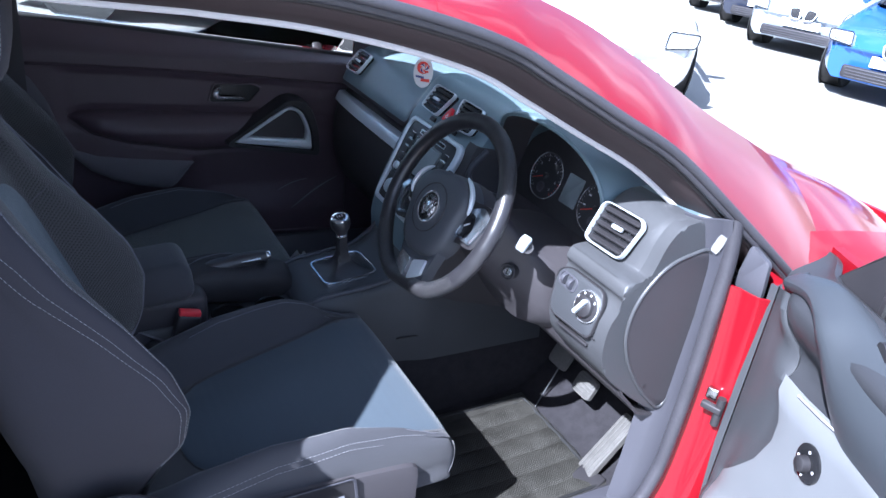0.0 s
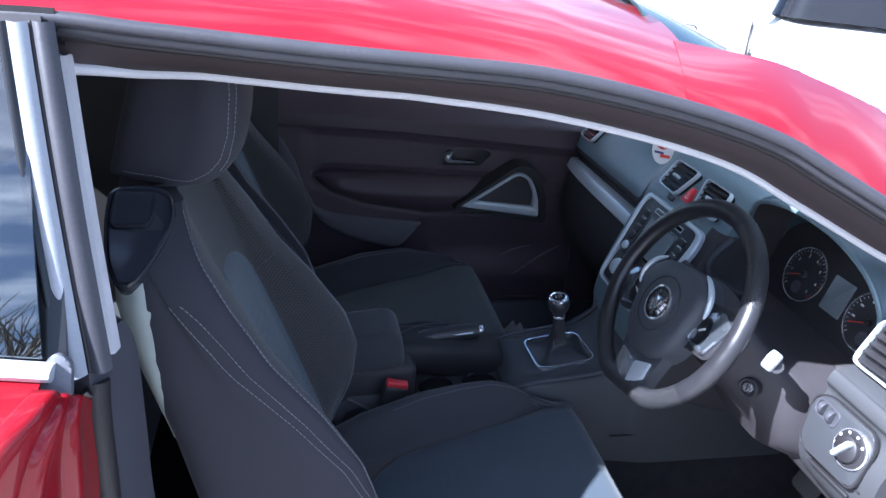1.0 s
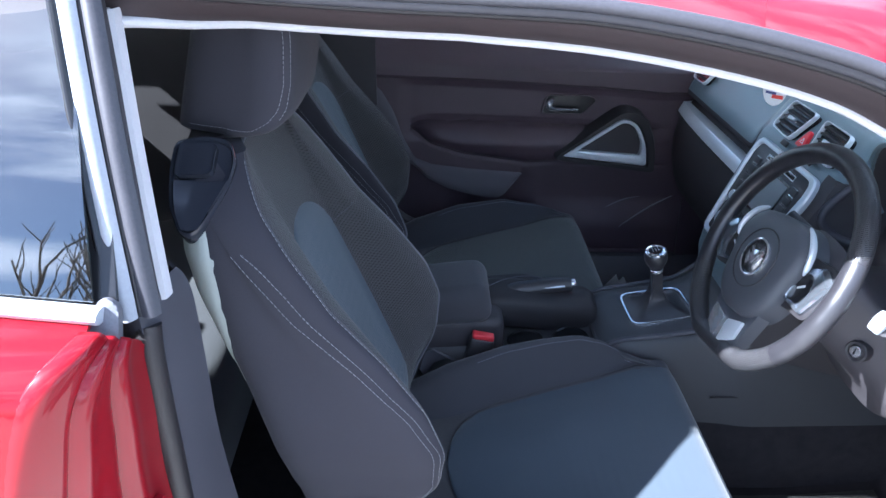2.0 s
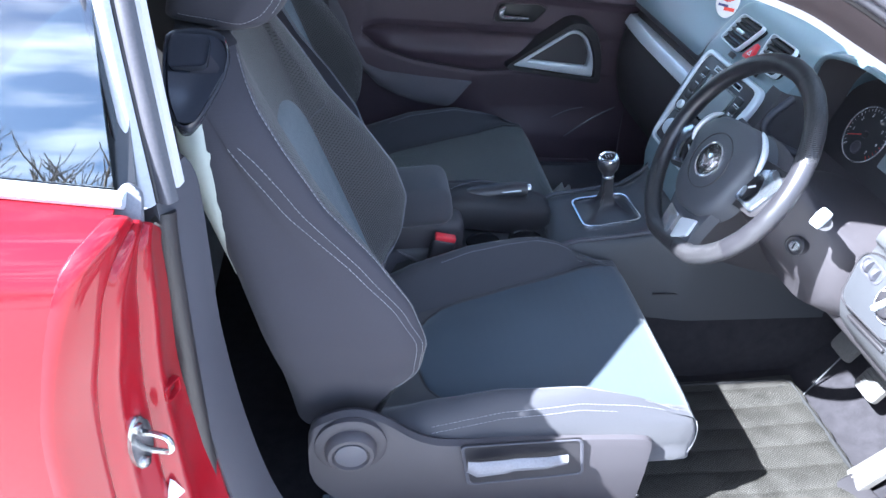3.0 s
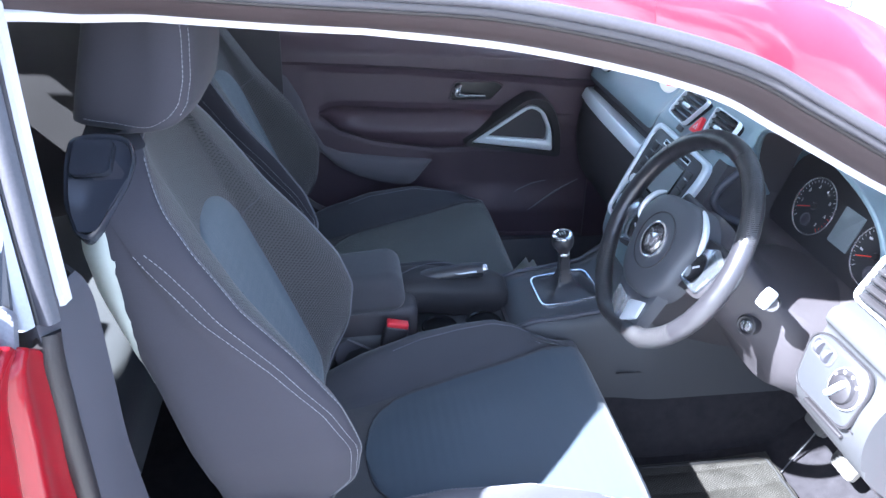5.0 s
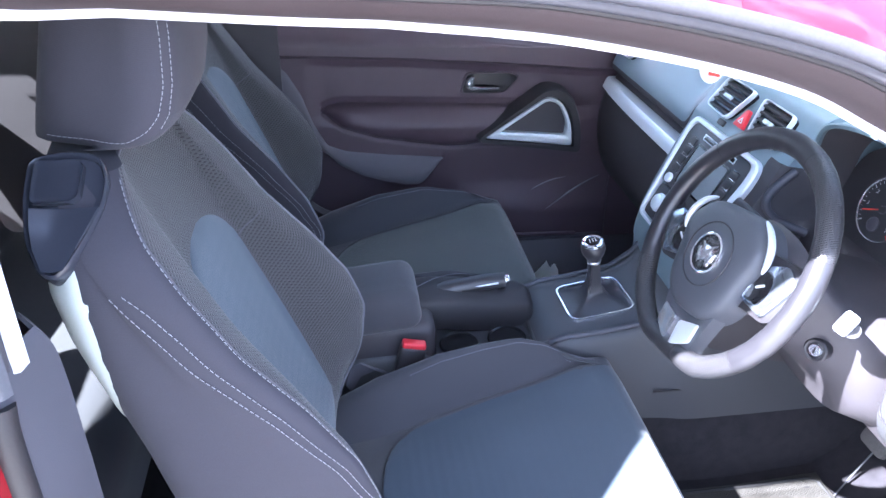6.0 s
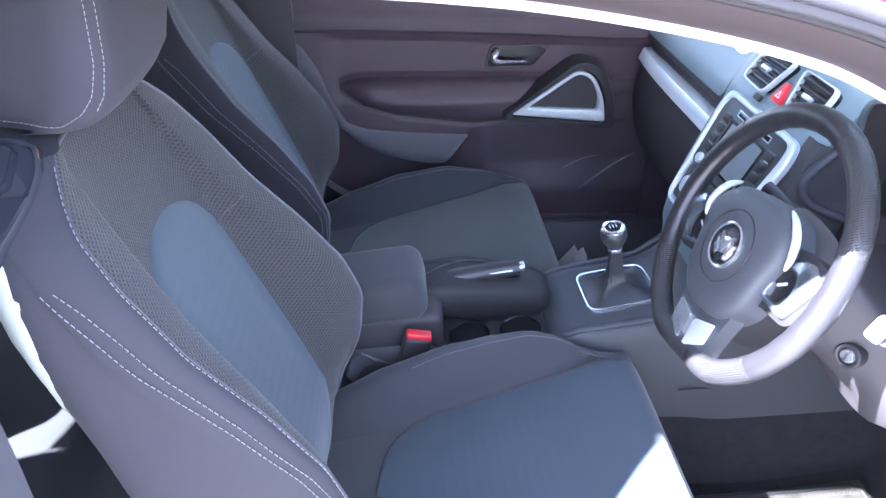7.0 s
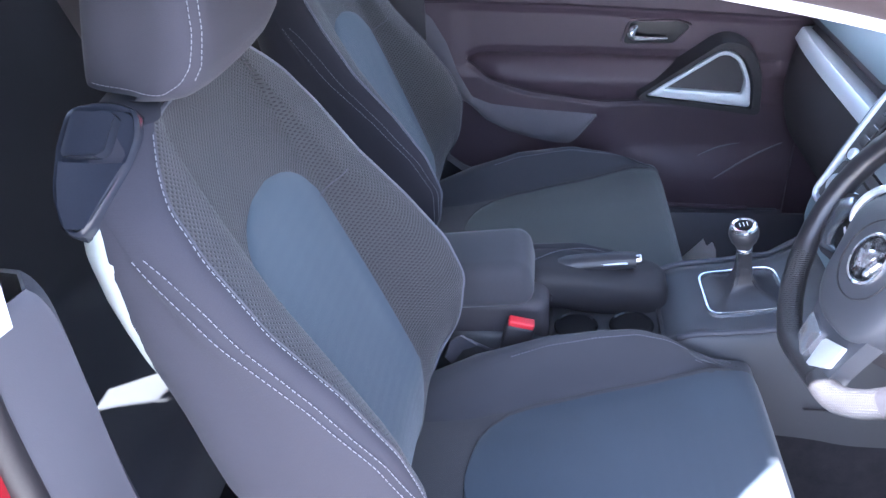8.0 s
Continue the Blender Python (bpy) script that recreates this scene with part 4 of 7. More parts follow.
    XS = np.concatenate([np.linspace(0.18, 0.735, 29), np.linspace(0.745, 0.793, 13)])
    halves = {sg: np.array([cush_row(x, 41, sg != side) for x in XS]) for sg in (-1, 1)}
    XF = np.array([fold(v) for v in XS])

    def cgrid(sign, c0, c1):
        h = halves[sign][:, c0:c1 + 1]
        xx = np.repeat(XF[:, None], h.shape[1], 1)
        return np.stack([xx + dx, cy + sign * h[..., 0], h[..., 1]], axis=2)
    cushion = part("seat_cushion", sheet(np.concatenate([cgrid(-1, 0, 8)[:, ::-1], cgrid(1, 0, 8)[:, 1:]], axis=1)), NET_FLAT, s, "charcoal cloth seat cushion")
    for sign in (-1, 1):
        part("cushion_bolster", sheet(cgrid(sign, 8, 22)), CLOTH_FLAT, s, "charcoal cloth cushion bolster")
        part("cushion_side", sheet(cgrid(sign, 22, 40)), CLOTH_FLAT, s, "charcoal cloth cushion side")

    def cz(y, x):
        r = cush_row(x, 41, y * side < 0)
        return float(np.interp(abs(y), r[:14, 0], r[:14, 1]))
    rows = []
    PX = [0.296, 0.298, 0.304, 0.314, 0.33, 0.36, 0.40, 0.50, 0.60, 0.68, 0.74, 0.793]
    PW = [0.012, 0.035, 0.066, 0.092, 0.114, 0.136, 0.150, 0.171, 0.189, 0.209, 0.219, 0.208]
    for x in np.concatenate([[0.296, 0.298, 0.304, 0.309, 0.314, 0.322], np.linspace(0.33, 0.735, 26), np.linspace(0.745, 0.793, 13)]):
        w = table(x, PX, PW)
        f = min(1, max(0, (x - 0.745) / 0.025))
        rows.append([(fold(x) + dx + 0.004 * f * (1 - abs(a) ** 8), cy + a * w, cz(a * w, x) + (0.006 * (1 - abs(a) ** 8) - 0.001) * (1 - f)) for a in np.linspace(-1, 1, 21)])
    part("cushion_panel", sheet(rows), cushion_mat, s, "slate blue ribbed cloth cushion panel")
    for sign in (-1, 1):
        part("seam_piping", tube([(x + dx, cy + sign * (table(x, PX, PW) + 0.002), cz(sign * (table(x, PX, PW) + 0.002), x) + 0.0005) for x in [0.296, 0.298, 0.304, 0.309, 0.314, 0.322] + list(np.linspace(0.33, 0.74, 28))], 0.0016, 6), PLASTIC, cushion)
        r22 = [(x + dx, cy + sign * np.interp(21.2, np.arange(41), cush_row(x, 41, sign != side)[:, 0]), np.interp(21.2, np.arange(41), cush_row(x, 41, sign != side)[:, 1]) + 0.0012) for x in np.linspace(0.3, 0.735, 30)]
        part("seam_stitching", dashes(r22), THREAD, cushion, "pale seam stitching")
        part("seam_stitching", dashes([(a, b + sign * 0.004, c - 0.011) for a, b, c in r22]), THREAD, cushion, "pale seam stitching")
        rb = [(x + dx, cy + sign * np.interp(15.5, np.arange(41), cush_row(x, 41, sign != side)[:, 0]), np.interp(15.5, np.arange(41), cush_row(x, 41, sign != side)[:, 1]) + 0.0012) for x in np.linspace(0.36, 0.73, 30)]
        part("seam_stitching", dashes(rb, 0.006, (0.004, 0.0008, 0.0007)), PIPING, cushion)

    # plastic base valance with recliner wheel and height lever on the outer side
    val = []
    for x, zt, zb in ((0.098, 0.515, 0.44), (0.112, 0.548, 0.40), (0.165, 0.568, 0.34), (0.215, 0.552, 0.30), (0.285, 0.500, 0.29), (0.36, 0.487, 0.29), (0.5, 0.492, 0.29), (0.62, 0.488, 0.29), (0.67, 0.483, 0.30), (0.685, 0.475, 0.32)):
        val.append([(x + dx, cy + o * 0.228, zt - 0.012), (x + dx, cy + o * 0.243, zt - 0.002), (x + dx, cy + o * 0.255, zt - 0.006), (x + dx, cy + o * 0.26, zt - 0.02), (x + dx, cy + o * 0.262, 0.5 * (zt + zb)), (x + dx, cy + o * 0.258, zb), (x + dx, cy + o * 0.235, zb - 0.005)])
    val = np.array([spline(c, 40) for c in np.transpose(np.array(val), (1, 0, 2))]).transpose(1, 0, 2)
    base = part("seat_valance", sheet(val, thick=0.003), PLASTIC_SOFT, s, "grey plastic seat base cover")
    part("seat_frame", rbox((0.5, 0.42, 0.13), (0.42 + dx, cy, 0.31), 0.02), PLASTIC, s, "black seat frame")
    for sg in (-1, 1):
        part("seat_rail", rbox((0.62, 0.045, 0.04), (0.42 + dx, cy + sg * 0.18, 0.235), 0.006), STEEL, s, "steel seat rail")
    kf = frame_of((0.166 + dx, cy + o * 0.262, 0.505), (1, 0, 0), (0, 0, 1) if o < 0 else (0, 0, -1))
    knob = part("recliner_wheel", lathe([(0.058, -0.004), (0.058, 0.004), (0.05, 0.008), (0.042, 0.008), (0.041, 0.019), (0.036, 0.025), (0.0305, 0.026), (0.028, 0.021), (0.002, 0.021)], kf, 40), PLASTIC_SOFT, base, "round dark plastic backrest adjuster")
    part("recliner_cap", lathe([(0.026, 0.0212), (0.025, 0.0245), (0.016, 0.026), (0.001, 0.026)], kf, 28), TRIMGREY, base)
    lf = frame_of((0.45 + dx, cy + o * 0.2635, 0.468), (1, 0, 0), (0, 0, 1) if o < 0 else (0, 0, -1))
    f = 1 if o < 0 else -1
    ro = rounded([(-0.105, f * 0.024), (0.105, f * 0.03), (0.12, f * -0.06), (-0.085, f * -0.075)], 0.012)
    part("lever_recess", prism(ro, lf @ pose(0, 0, 0.0008), 0.004, 0.0), PLASTIC, base, "dark recess behind the lever")
    part("recess_rim", ring(ro, inset(ro, 0.006), lf @ pose(0, 0, 0.003), 0.005, 0.001), TRIMGREY, base)
    part("height_lever", sheet([[lf @ Vector((x, f * (zc_ + hh * b), 0.006 + 0.022 * t * (1 - 0.3 * b * b))) for b in (-1, -0.7, 0, 0.7, 1)] for x, zc_, hh, t in ((-0.09, -0.006, 0.010, 0.6), (-0.075, -0.006, 0.015, 1), (-0.03, -0.002, 0.013, 1), (-0.015, 0.002, 0.011, 1), (0.04, 0.003, 0.010, 1), (0.075, 0.004, 0.007, 0.7))], thick=0.006), SEALGREY, base, "silver-grey seat height lever")

    # pale rear shell, showing along the outer rear edge
    for sign in (o,):
        srows = []
        for z in np.linspace(0.80, 1.045, 30):
            r = back_row(z, NB)
            xb = table(z, [0.80, 0.824, 0.883, 0.932, 0.995, 1.033, 1.045], [-0.022, -0.004, 0.002, 0.001, -0.005, -0.010, -0.016])
            j0 = float(np.interp(-xb, -r[22:42, 1], np.arange(22, 42)))
            srows.append([(np.interp(j, np.arange(NB), r[:, 1]) + dx - 0.0015 * min(1, i), cy + sign * (np.interp(j, np.arange(NB), r[:, 0]) + 0.0026 * min(1, i * 0.5) - 0.0006), z) for i, j in enumerate(np.linspace(j0, max(j0 + 2, 45), 14))])
        part("rear_shell", sheet(srows), SHELL, s, "pale grey backrest rear shell")

    # dark moulded release housing let into the outer shoulder
    gm = frame_of((dx - 0.02, cy + o * 0.165, 1.08), (1, 0, 0), (0, -o * 0.72, 0.69))
    up = 1 if (gm.to_3x3() @ Vector((0, 0, 1))).z > 0 else -1
    go = rounded([(-0.040, 0.064), (0.0, 0.070), (0.031, 0.064), (0.041, 0.034), (0.036, 0.0), (0.022, -0.030), (0.004, -0.060), (-0.010, -0.070), (-0.024, -0.064), (-0.037, -0.030), (-0.041, 0.02)], 0.012, 3)

    def grip_ring(k, h):
        return [gm @ Vector((x * k - 0.001, y * k, up * (h + 0.008 - 1.9 * y * y * k * k - 2.2 * x * x * k * k * (1 if x > 0 else 0.7)))) for x, y in go]
    grip = part("shoulder_grip", sheet([grip_ring(1.0, -0.03), grip_ring(1.0, 0.004), grip_ring(0.985, 0.0085), grip_ring(0.95, 0.0105), grip_ring(0.915, 0.0085), grip_ring(0.89, 0.003), grip_ring(0.6, 0.001), grip_ring(0.1, 0.0)], closed=True, caps=True), SATIN, s, "satin black backrest release housing", sharp=50)
    fo = rounded([(-0.033, 0.058), (0.010, 0.056), (0.0155, 0.051), (0.0135, 0.014), (0.007, 0.0085), (-0.030, 0.0075), (-0.034, 0.012)], 0.007, 4)
    fc_ = np.mean(np.array(fo), axis=0)
    flap_rows = []
    for k, h in ((1.0, 0.0), (1.0, 0.010), (0.97, 0.0122), (0.92, 0.0112), (0.75, 0.0104), (0.5, 0.0100), (0.25, 0.0098), (0.04, 0.0098)):
        q = [(fc_[0] + (x - fc_[0]) * k, fc_[1] + (y - fc_[1]) * k) for x, y in fo]
        flap_rows.append([gm @ Vector((x, y, up * (h + 0.008 - 1.9 * y * y - 1.5 * x * x))) for x, y in q])
    part("release_flap", sheet(flap_rows, closed=True, caps=True), SATIN, grip, "satin black release flap", sharp=50)
    scoop = [[gm @ Vector((x, y, up * (h + 0.007 - 1.9 * y * y))) for x, y, h in row] for row in (
        ((-0.034, 0.003, 0.0095), (-0.018, 0.003, 0.004), (0.0, 0.003, 0.002), (0.02, 0.003, 0.004), (0.033, 0.002, 0.0075)),
        ((-0.032, -0.018, 0.0100), (-0.018, -0.018, 0.007), (-0.006, -0.018, 0.004), (0.010, -0.018, 0.006), (0.024, -0.018, 0.0095)),
        ((-0.028, -0.040, 0.0110), (-0.018, -0.040, 0.0095), (-0.008, -0.040, 0.0085), (0.002, -0.040, 0.0095), (0.012, -0.040, 0.0105)),
        ((-0.020, -0.060, 0.0095), (-0.015, -0.061, 0.010), (-0.011, -0.062, 0.0105), (-0.006, -0.061, 0.010), (-0.001, -0.060, 0.0095)))]
    part("grip_scoop", sheet(scoop, thick=0.003, flip=up * o > 0), SATIN, grip, "polished finger scoop below the flap", sharp=25)
    return s


driver_seat = build_seat(0.0, -0.345, -1, "charcoal cloth bucket seat with slate blue panels and pale stitching", INSERT_FLAT)
passenger_seat = build_seat(-0.07, 0.374, 1, "charcoal cloth bucket seat beside the closed door", INSERT_GREY)


# ---- steering wheel ----
WC, WA = Vector((0.812, -0.344, 0.889)), radians(25.8)
WF = frame_of(WC, (0, -1, 0), (math.sin(WA), 0, math.cos(WA))) @ pose(0, 0, 0, 0, 0, 10)
wheel = thing("steering_wheel", WC, "black leather three-spoke steering wheel with satin silver trim", "steering wheel")


def rim_point(a, r=0.1775):
    x, y = r * math.cos(a), r * math.sin(a)
    low = -0.166
    if y < low:
        y = low - 0.05 * (low - y)
    return x, y


def rim_arc(a0, a1, n):
    pts = [rim_point(radians(a)) for a in np.linspace(a0, a1, n)]
    for _ in range(3):
        pts = [pts[0]] + [((p[0] + 2 * q[0] + r[0]) / 4, (p[1] + 2 * q[1] + r[1]) / 4) for p, q, r in zip(pts, pts[1:], pts[2:])] + [pts[-1]]
    return pts


def rim_piece(a0, a1, n, r=0.0155):
    pts = [WF @ Vector((x, y, 0)) for x, y in rim_arc(a0, a1, n)]
    return tube(pts, [r * (1 + 0.025 * math.sin(i * 0.55) ** 2) for i in range(len(pts))], 16, up=tuple(WF.to_3x3() @ Vector((0, 0, 1))), squash=1.08)


for a0, a1, m_, lab in ((16, 66, LEATHER_PERF, "perforated black leather grip"), (66, 132, LEATHER_RIM, "smooth black leather rim"), (132, 205, LEATHER_RIM, "smooth black leather rim"), (205, 278, LEATHER_PERF, "perforated black leather grip"), (278, 318, LEATHER_PERF, "perforated black leather grip"), (318, 376, LEATHER_RIM, "smooth black leather rim")):
    part("rim_grip", rim_piece(a0, a1, int((a1 - a0) / 2) + 2), m_, wheel, lab)
for a in (16, 66, 132, 205, 278, 318):
    x, y = rim_point(radians(a))
    t = Vector((-math.sin(radians(a)), math.cos(radians(a)), 0))
    part("rim_seam", tube([WF @ (Vector((x, y, 0)) + t * e) for e in (-0.0009, 0.0009)], 0.0164, 16), PLASTIC, wheel)

HUB = WF @ pose(0.003, -0.014, 0.007)
hub_o = rounded([(-0.098, 0.036), (-0.058, 0.078), (0.058, 0.078), (0.098, 0.036), (0.082, -0.012), (0.074, -0.06), (0.038, -0.092), (-0.038, -0.092), (-0.074, -0.06), (-0.082, -0.012)], 0.026, 4)
hubrows = []
for k, z in ((1.02, -0.03), (1.02, -0.004), (1.0, 0.006), (0.95, 0.0125), (0.85, 0.0165), (0.7, 0.019), (0.45, 0.0205), (0.1, 0.021)):
    hubrows.append([HUB @ Vector((x * k, y * k, z)) for x, y in hub_o])
hub = part("airbag_cover", sheet(hubrows, closed=True, caps=True), AIRBAG, wheel, "soft grey-black airbag cover")
part("cover_groove", tube([HUB @ Vector((0.05 * math.cos(a), 0.05 * math.sin(a), 0.0205)) for a in np.linspace(0, 2 * math.pi, 40, endpoint=False)], 0.0012, 6, closed=True), PLASTIC, hub)
badge = part("badge", lathe([(0.031, 0.018), (0.0315, 0.0225), (0.029, 0.0238), (0.0265, 0.023), (0.026, 0.0215), (0.002, 0.0215)], HUB, 36), PLASTIC_GLOSS, wheel, "round emblem, plain chrome shapes on black")
part("badge_ring", lathe([(0.0325, 0.0205), (0.0325, 0.0236), (0.0305, 0.0248), (0.0285, 0.0236), (0.0285, 0.0215)], HUB, 36), CHROME, badge, "chrome emblem ring")
part("badge_shape", lathe([(0.012, 0.0214), (0.0115, 0.0232), (0.008, 0.0242), (0.0008, 0.0245)], HUB, 24), CHROME, badge)

part("badge_bar", prism([(-0.016, 0.012), (-0.011, 0.012), (0.0, -0.004), (0.011, 0.012), (0.016, 0.012), (0.002, -0.012), (-0.002, -0.012)], HUB @ pose(0, 0.003, 0.0245), 0.002), CHROME, badge)
part("badge_bar", prism([(-0.021, 0.004), (-0.017, 0.004), (-0.008, -0.014), (-0.011, -0.018)], HUB @ pose(0, 0, 0.0242), 0.002), CHROME, badge)
part("badge_bar", prism([(0.021, 0.004), (0.011, -0.018), (0.008, -0.014), (0.017, 0.004)], HUB @ pose(0, 0, 0.0242), 0.002), CHROME, badge)
for sg in (-1, 1):
    def sp(pts):
        return [(sg * x, y) for x, y in (pts if sg > 0 else pts[::-1])]
    spoke = part("spoke", prism(rounded(sp([(0.06, 0.035), (0.10, 0.03), (0.134, 0.03), (0.172, 0.02), (0.168, -0.03), (0.136, -0.058), (0.09, -0.056), (0.055, -0.06)]), 0.010), WF @ pose(0, 0, -0.001), 0.022, 0.004), PLASTIC, wheel, "black spoke")
    o = rounded(sp([(0.088, 0.004), (0.112, 0.020), (0.134, 0.026), (0.162, 0.008), (0.148, -0.020), (0.132, -0.052), (0.080, -0.044)]), 0.007)
    i = rounded(sp([(0.093, 0.002), (0.110, 0.006), (0.117, 0.004), (0.123, -0.006), (0.124, -0.022), (0.117, -0.040), (0.086, -0.040)]), 0.005)
    part("spoke_trim", ring(o, i, WF @ pose(0, 0, 0.0065), 0.010, 0.0025), SPOKESILVER, spoke, "polished silver spoke trim")
    part("spoke_button", prism([(x * 0.985, y) for x, y in i], WF @ pose(0, 0, 0.0035), 0.006, 0.0008), PLASTIC_GLOSS, spoke, "black control button")
    part("button_mark", rbox((0.016, 0.0035, 0.0006), (0, 0, 0), 0.0002), PRINT, spoke).matrix_basis = WF @ pose(sg * 0.104, -0.016, 0.0042, 0, 0, sg * 30)
    cr = spline([(0.060, 0.079, 0.006), (0.080, 0.068, 0.008), (0.096, 0.050, 0.008), (0.102, 0.030, 0.007), (0.100, 0.014, 0.004)], 18)
    part("cover_trim", tube([HUB @ Vector((sg * x, y, z)) for x, y, z in cr], [0.0015 + 0.0040 * math.sin(math.pi * k / 17) ** 0.6 for k in range(18)], 8), SILVER, hub, "satin silver crescent")
    part("lower_fin", prism(rounded(sp([(0.005, -0.122), (0.044, -0.111), (0.043, -0.142), (0.007, -0.164)]), 0.003), WF @ pose(0, 0, 0.014), 0.016, 0.003), SILVER if sg > 0 else CHROME, wheel, "polished silver lower spoke fin")
part("lower_spoke", prism(rounded([(-0.066, -0.07), (0.066, -0.07), (0.052, -0.13), (0.047, -0.166), (-0.047, -0.166), (-0.052, -0.13)], 0.01), WF @ pose(0, 0, 0.008), 0.024, 0.005), AIRBAG, wheel, "dark lower double spoke")

# steering column, stalks, lock
column = thing("steering_column", (1.0, -0.375, 0.75), "dark plastic steering column shroud with ignition lock", "steering column")
rows = []
for x, cyy, zc, hy, hz in ((0.835, -0.365, 0.872, 0.045, 0.04), (0.85, -0.365, 0.868, 0.06, 0.055), (0.89, -0.368, 0.845, 0.085, 0.085), (0.925, -0.37, 0.785, 0.11, 0.10), (0.945, -0.372, 0.755, 0.13, 0.112), (0.99, -0.375, 0.738, 0.15, 0.11), (1.1, -0.38, 0.73, 0.165, 0.11)):
    row = []
    for a in np.linspace(0, 2 * math.pi, 32, endpoint=False):
        c, s_ = math.cos(a), math.sin(a)
        row.append((x + (0.02 * (1 - s_) if x > 0.9 else 0), cyy + hy * math.copysign(abs(c) ** 0.75, c), zc + hz * math.copysign(abs(s_) ** 0.75, s_)))
    rows.append(row)
shroud = part("column_shroud", sheet(rows, closed=True, caps=True), PLASTIC_SOFT, column, "matt dark column shroud")
LK = frame_of((0.910, -0.468, 0.79), (0.45, -0.87, 0), (0.25, 0, 1))
part("lock_ring", lathe([(0.017, -0.014), (0.017, 0.003), (0.015, 0.005), (0.012, 0.004), (0.0115, 0.001)], LK, 28), PLASTIC, column, "black lock surround")
lock = part("ignition_lock", lathe([(0.0095, -0.005), (0.0095, 0.004), (0.008, 0.006), (0.002, 0.006)], LK, 24), CHROME, column, "bright metal ignition lock")
part("key_slot", rbox((0.002, 0.01, 0.001), (0, 0, 0), 0.0003), PLASTIC_GLOSS, lock).matrix_basis = LK @ pose(0, 0, 0.0063)
stalk = part("control_stalk", tube(spline([(0.93, -0.49, 0.845), (0.905, -0.52, 0.868), (0.885, -0.545, 0.882)], 10), [0.010, 0.010, 0.0105, 0.011, 0.0115, 0.012, 0.012, 0.012, 0.0115, 0.011], 12), PLASTIC, column, "black wiper stalk")
part("stalk_end", rbox((0.022, 0.02, 0.03), (0.88, -0.538, 0.888), 0.005, (20, -15, 30)), SILVER, column, "silver-grey stalk end")
part("control_stalk", tube(spline([(0.94, -0.26, 0.86), (0.92, -0.225, 0.878), (0.905, -0.195, 0.89)], 10), 0.0105, 10), PLASTIC, column, "black indicator stalk")
part("knee_panel", sheet([[(x, y, z) for x, z in ((1.02, 0.70), (1.03, 0.64), (1.09, 0.58), (1.2, 0.55), (1.45, 0.6))] for y in np.linspace(-0.20, -0.72, 12)], thick=0.006), PLASTIC_SOFT, column, "dark knee panel")

# ---- dashboard ----
dash = thing("dashboard", (1.1, 0, 0.8), "dark moulded dashboard with silver-rimmed air vents", "dashboard")
PP = [(1.52, 0.945), (1.38, 0.975), (1.22, 0.988), (1.11, 0.978), (1.062, 0.955), (1.022, 0.905), (1.006, 0.868), (1.01, 0.852), (1.04, 0.846), (1.022, 0.832), (1.0, 0.795), (0.985, 0.74), (0.99, 0.65), (1.03, 0.55), (1.12, 0.48), (1.3, 0.45)]
PCN = [(1.52, 0.945), (1.38, 0.98), (1.22, 1.005), (1.11, 1.022), (1.06, 1.016), (1.036, 0.985), (1.0, 0.935), (0.99, 0.915), (0.98, 0.89), (0.965, 0.86), (0.945, 0.81), (0.925, 0.76), (0.905, 0.70), (0.90, 0.63), (0.95, 0.55), (1.3, 0.45)]
PD = [(1.52, 0.945), (1.38, 0.98), (1.27, 0.995), (1.24, 0.985), (1.22, 0.97), (1.2, 0.94), (1.19, 0.91), (1.18, 0.88), (1.15, 0.86), (1.10, 0.845), (1.05, 0.825), (1.04, 0.76), (1.05, 0.70), (1.09, 0.64), (1.2, 0.58), (1.35, 0.55)]
PN = [(1.33, 0.93), (1.28, 0.962), (1.20, 0.985), (1.11, 0.995), (1.066, 0.985), (1.04, 0.955), (1.022, 0.905), (1.012, 0.892), (0.976, 0.886), (0.966, 0.866), (0.972, 0.848), (0.952, 0.80), (0.955, 0.74), (0.99, 0.685), (1.10, 0.60), (1.3, 0.55)]
ST = [(0.735, [(x + 0.05, z - 0.02) for x, z in PP]), (0.72, [(x + 0.012, z - 0.003) for x, z in PP]), (0.69, PP), (0.24, PP), (0.16, PCN), (-0.155, PCN), (-0.19, PD), (-0.545, PD), (-0.562, PN), (-0.68, PN), (-0.705, [(x + 0.004, z - 0.002) for x, z in PN]), (-0.72, [(x + 0.02, z - 0.010) for x, z in PN])]


def dash_prof(y):
    for (y0, p0), (y1, p1) in zip(ST, ST[1:]):
        if y0 >= y >= y1:
            t = (y0 - y) / (y0 - y1)
            t = t * t * (3 - 2 * t)
            return [(a[0] * (1 - t) + b[0] * t, a[1] * (1 - t) + b[1] * t) for a, b in zip(p0, p1)]
    return ST[-1][1]


def dash_grid(y0, y1, n, k0, k1):
    out = []
    for y in np.linspace(y0, y1, n):
        pr = spline([(x, y, z) for x, z in dash_prof(y)], 76)
        out.append(pr[k0 * 5:k1 * 5 + 1])
    return out


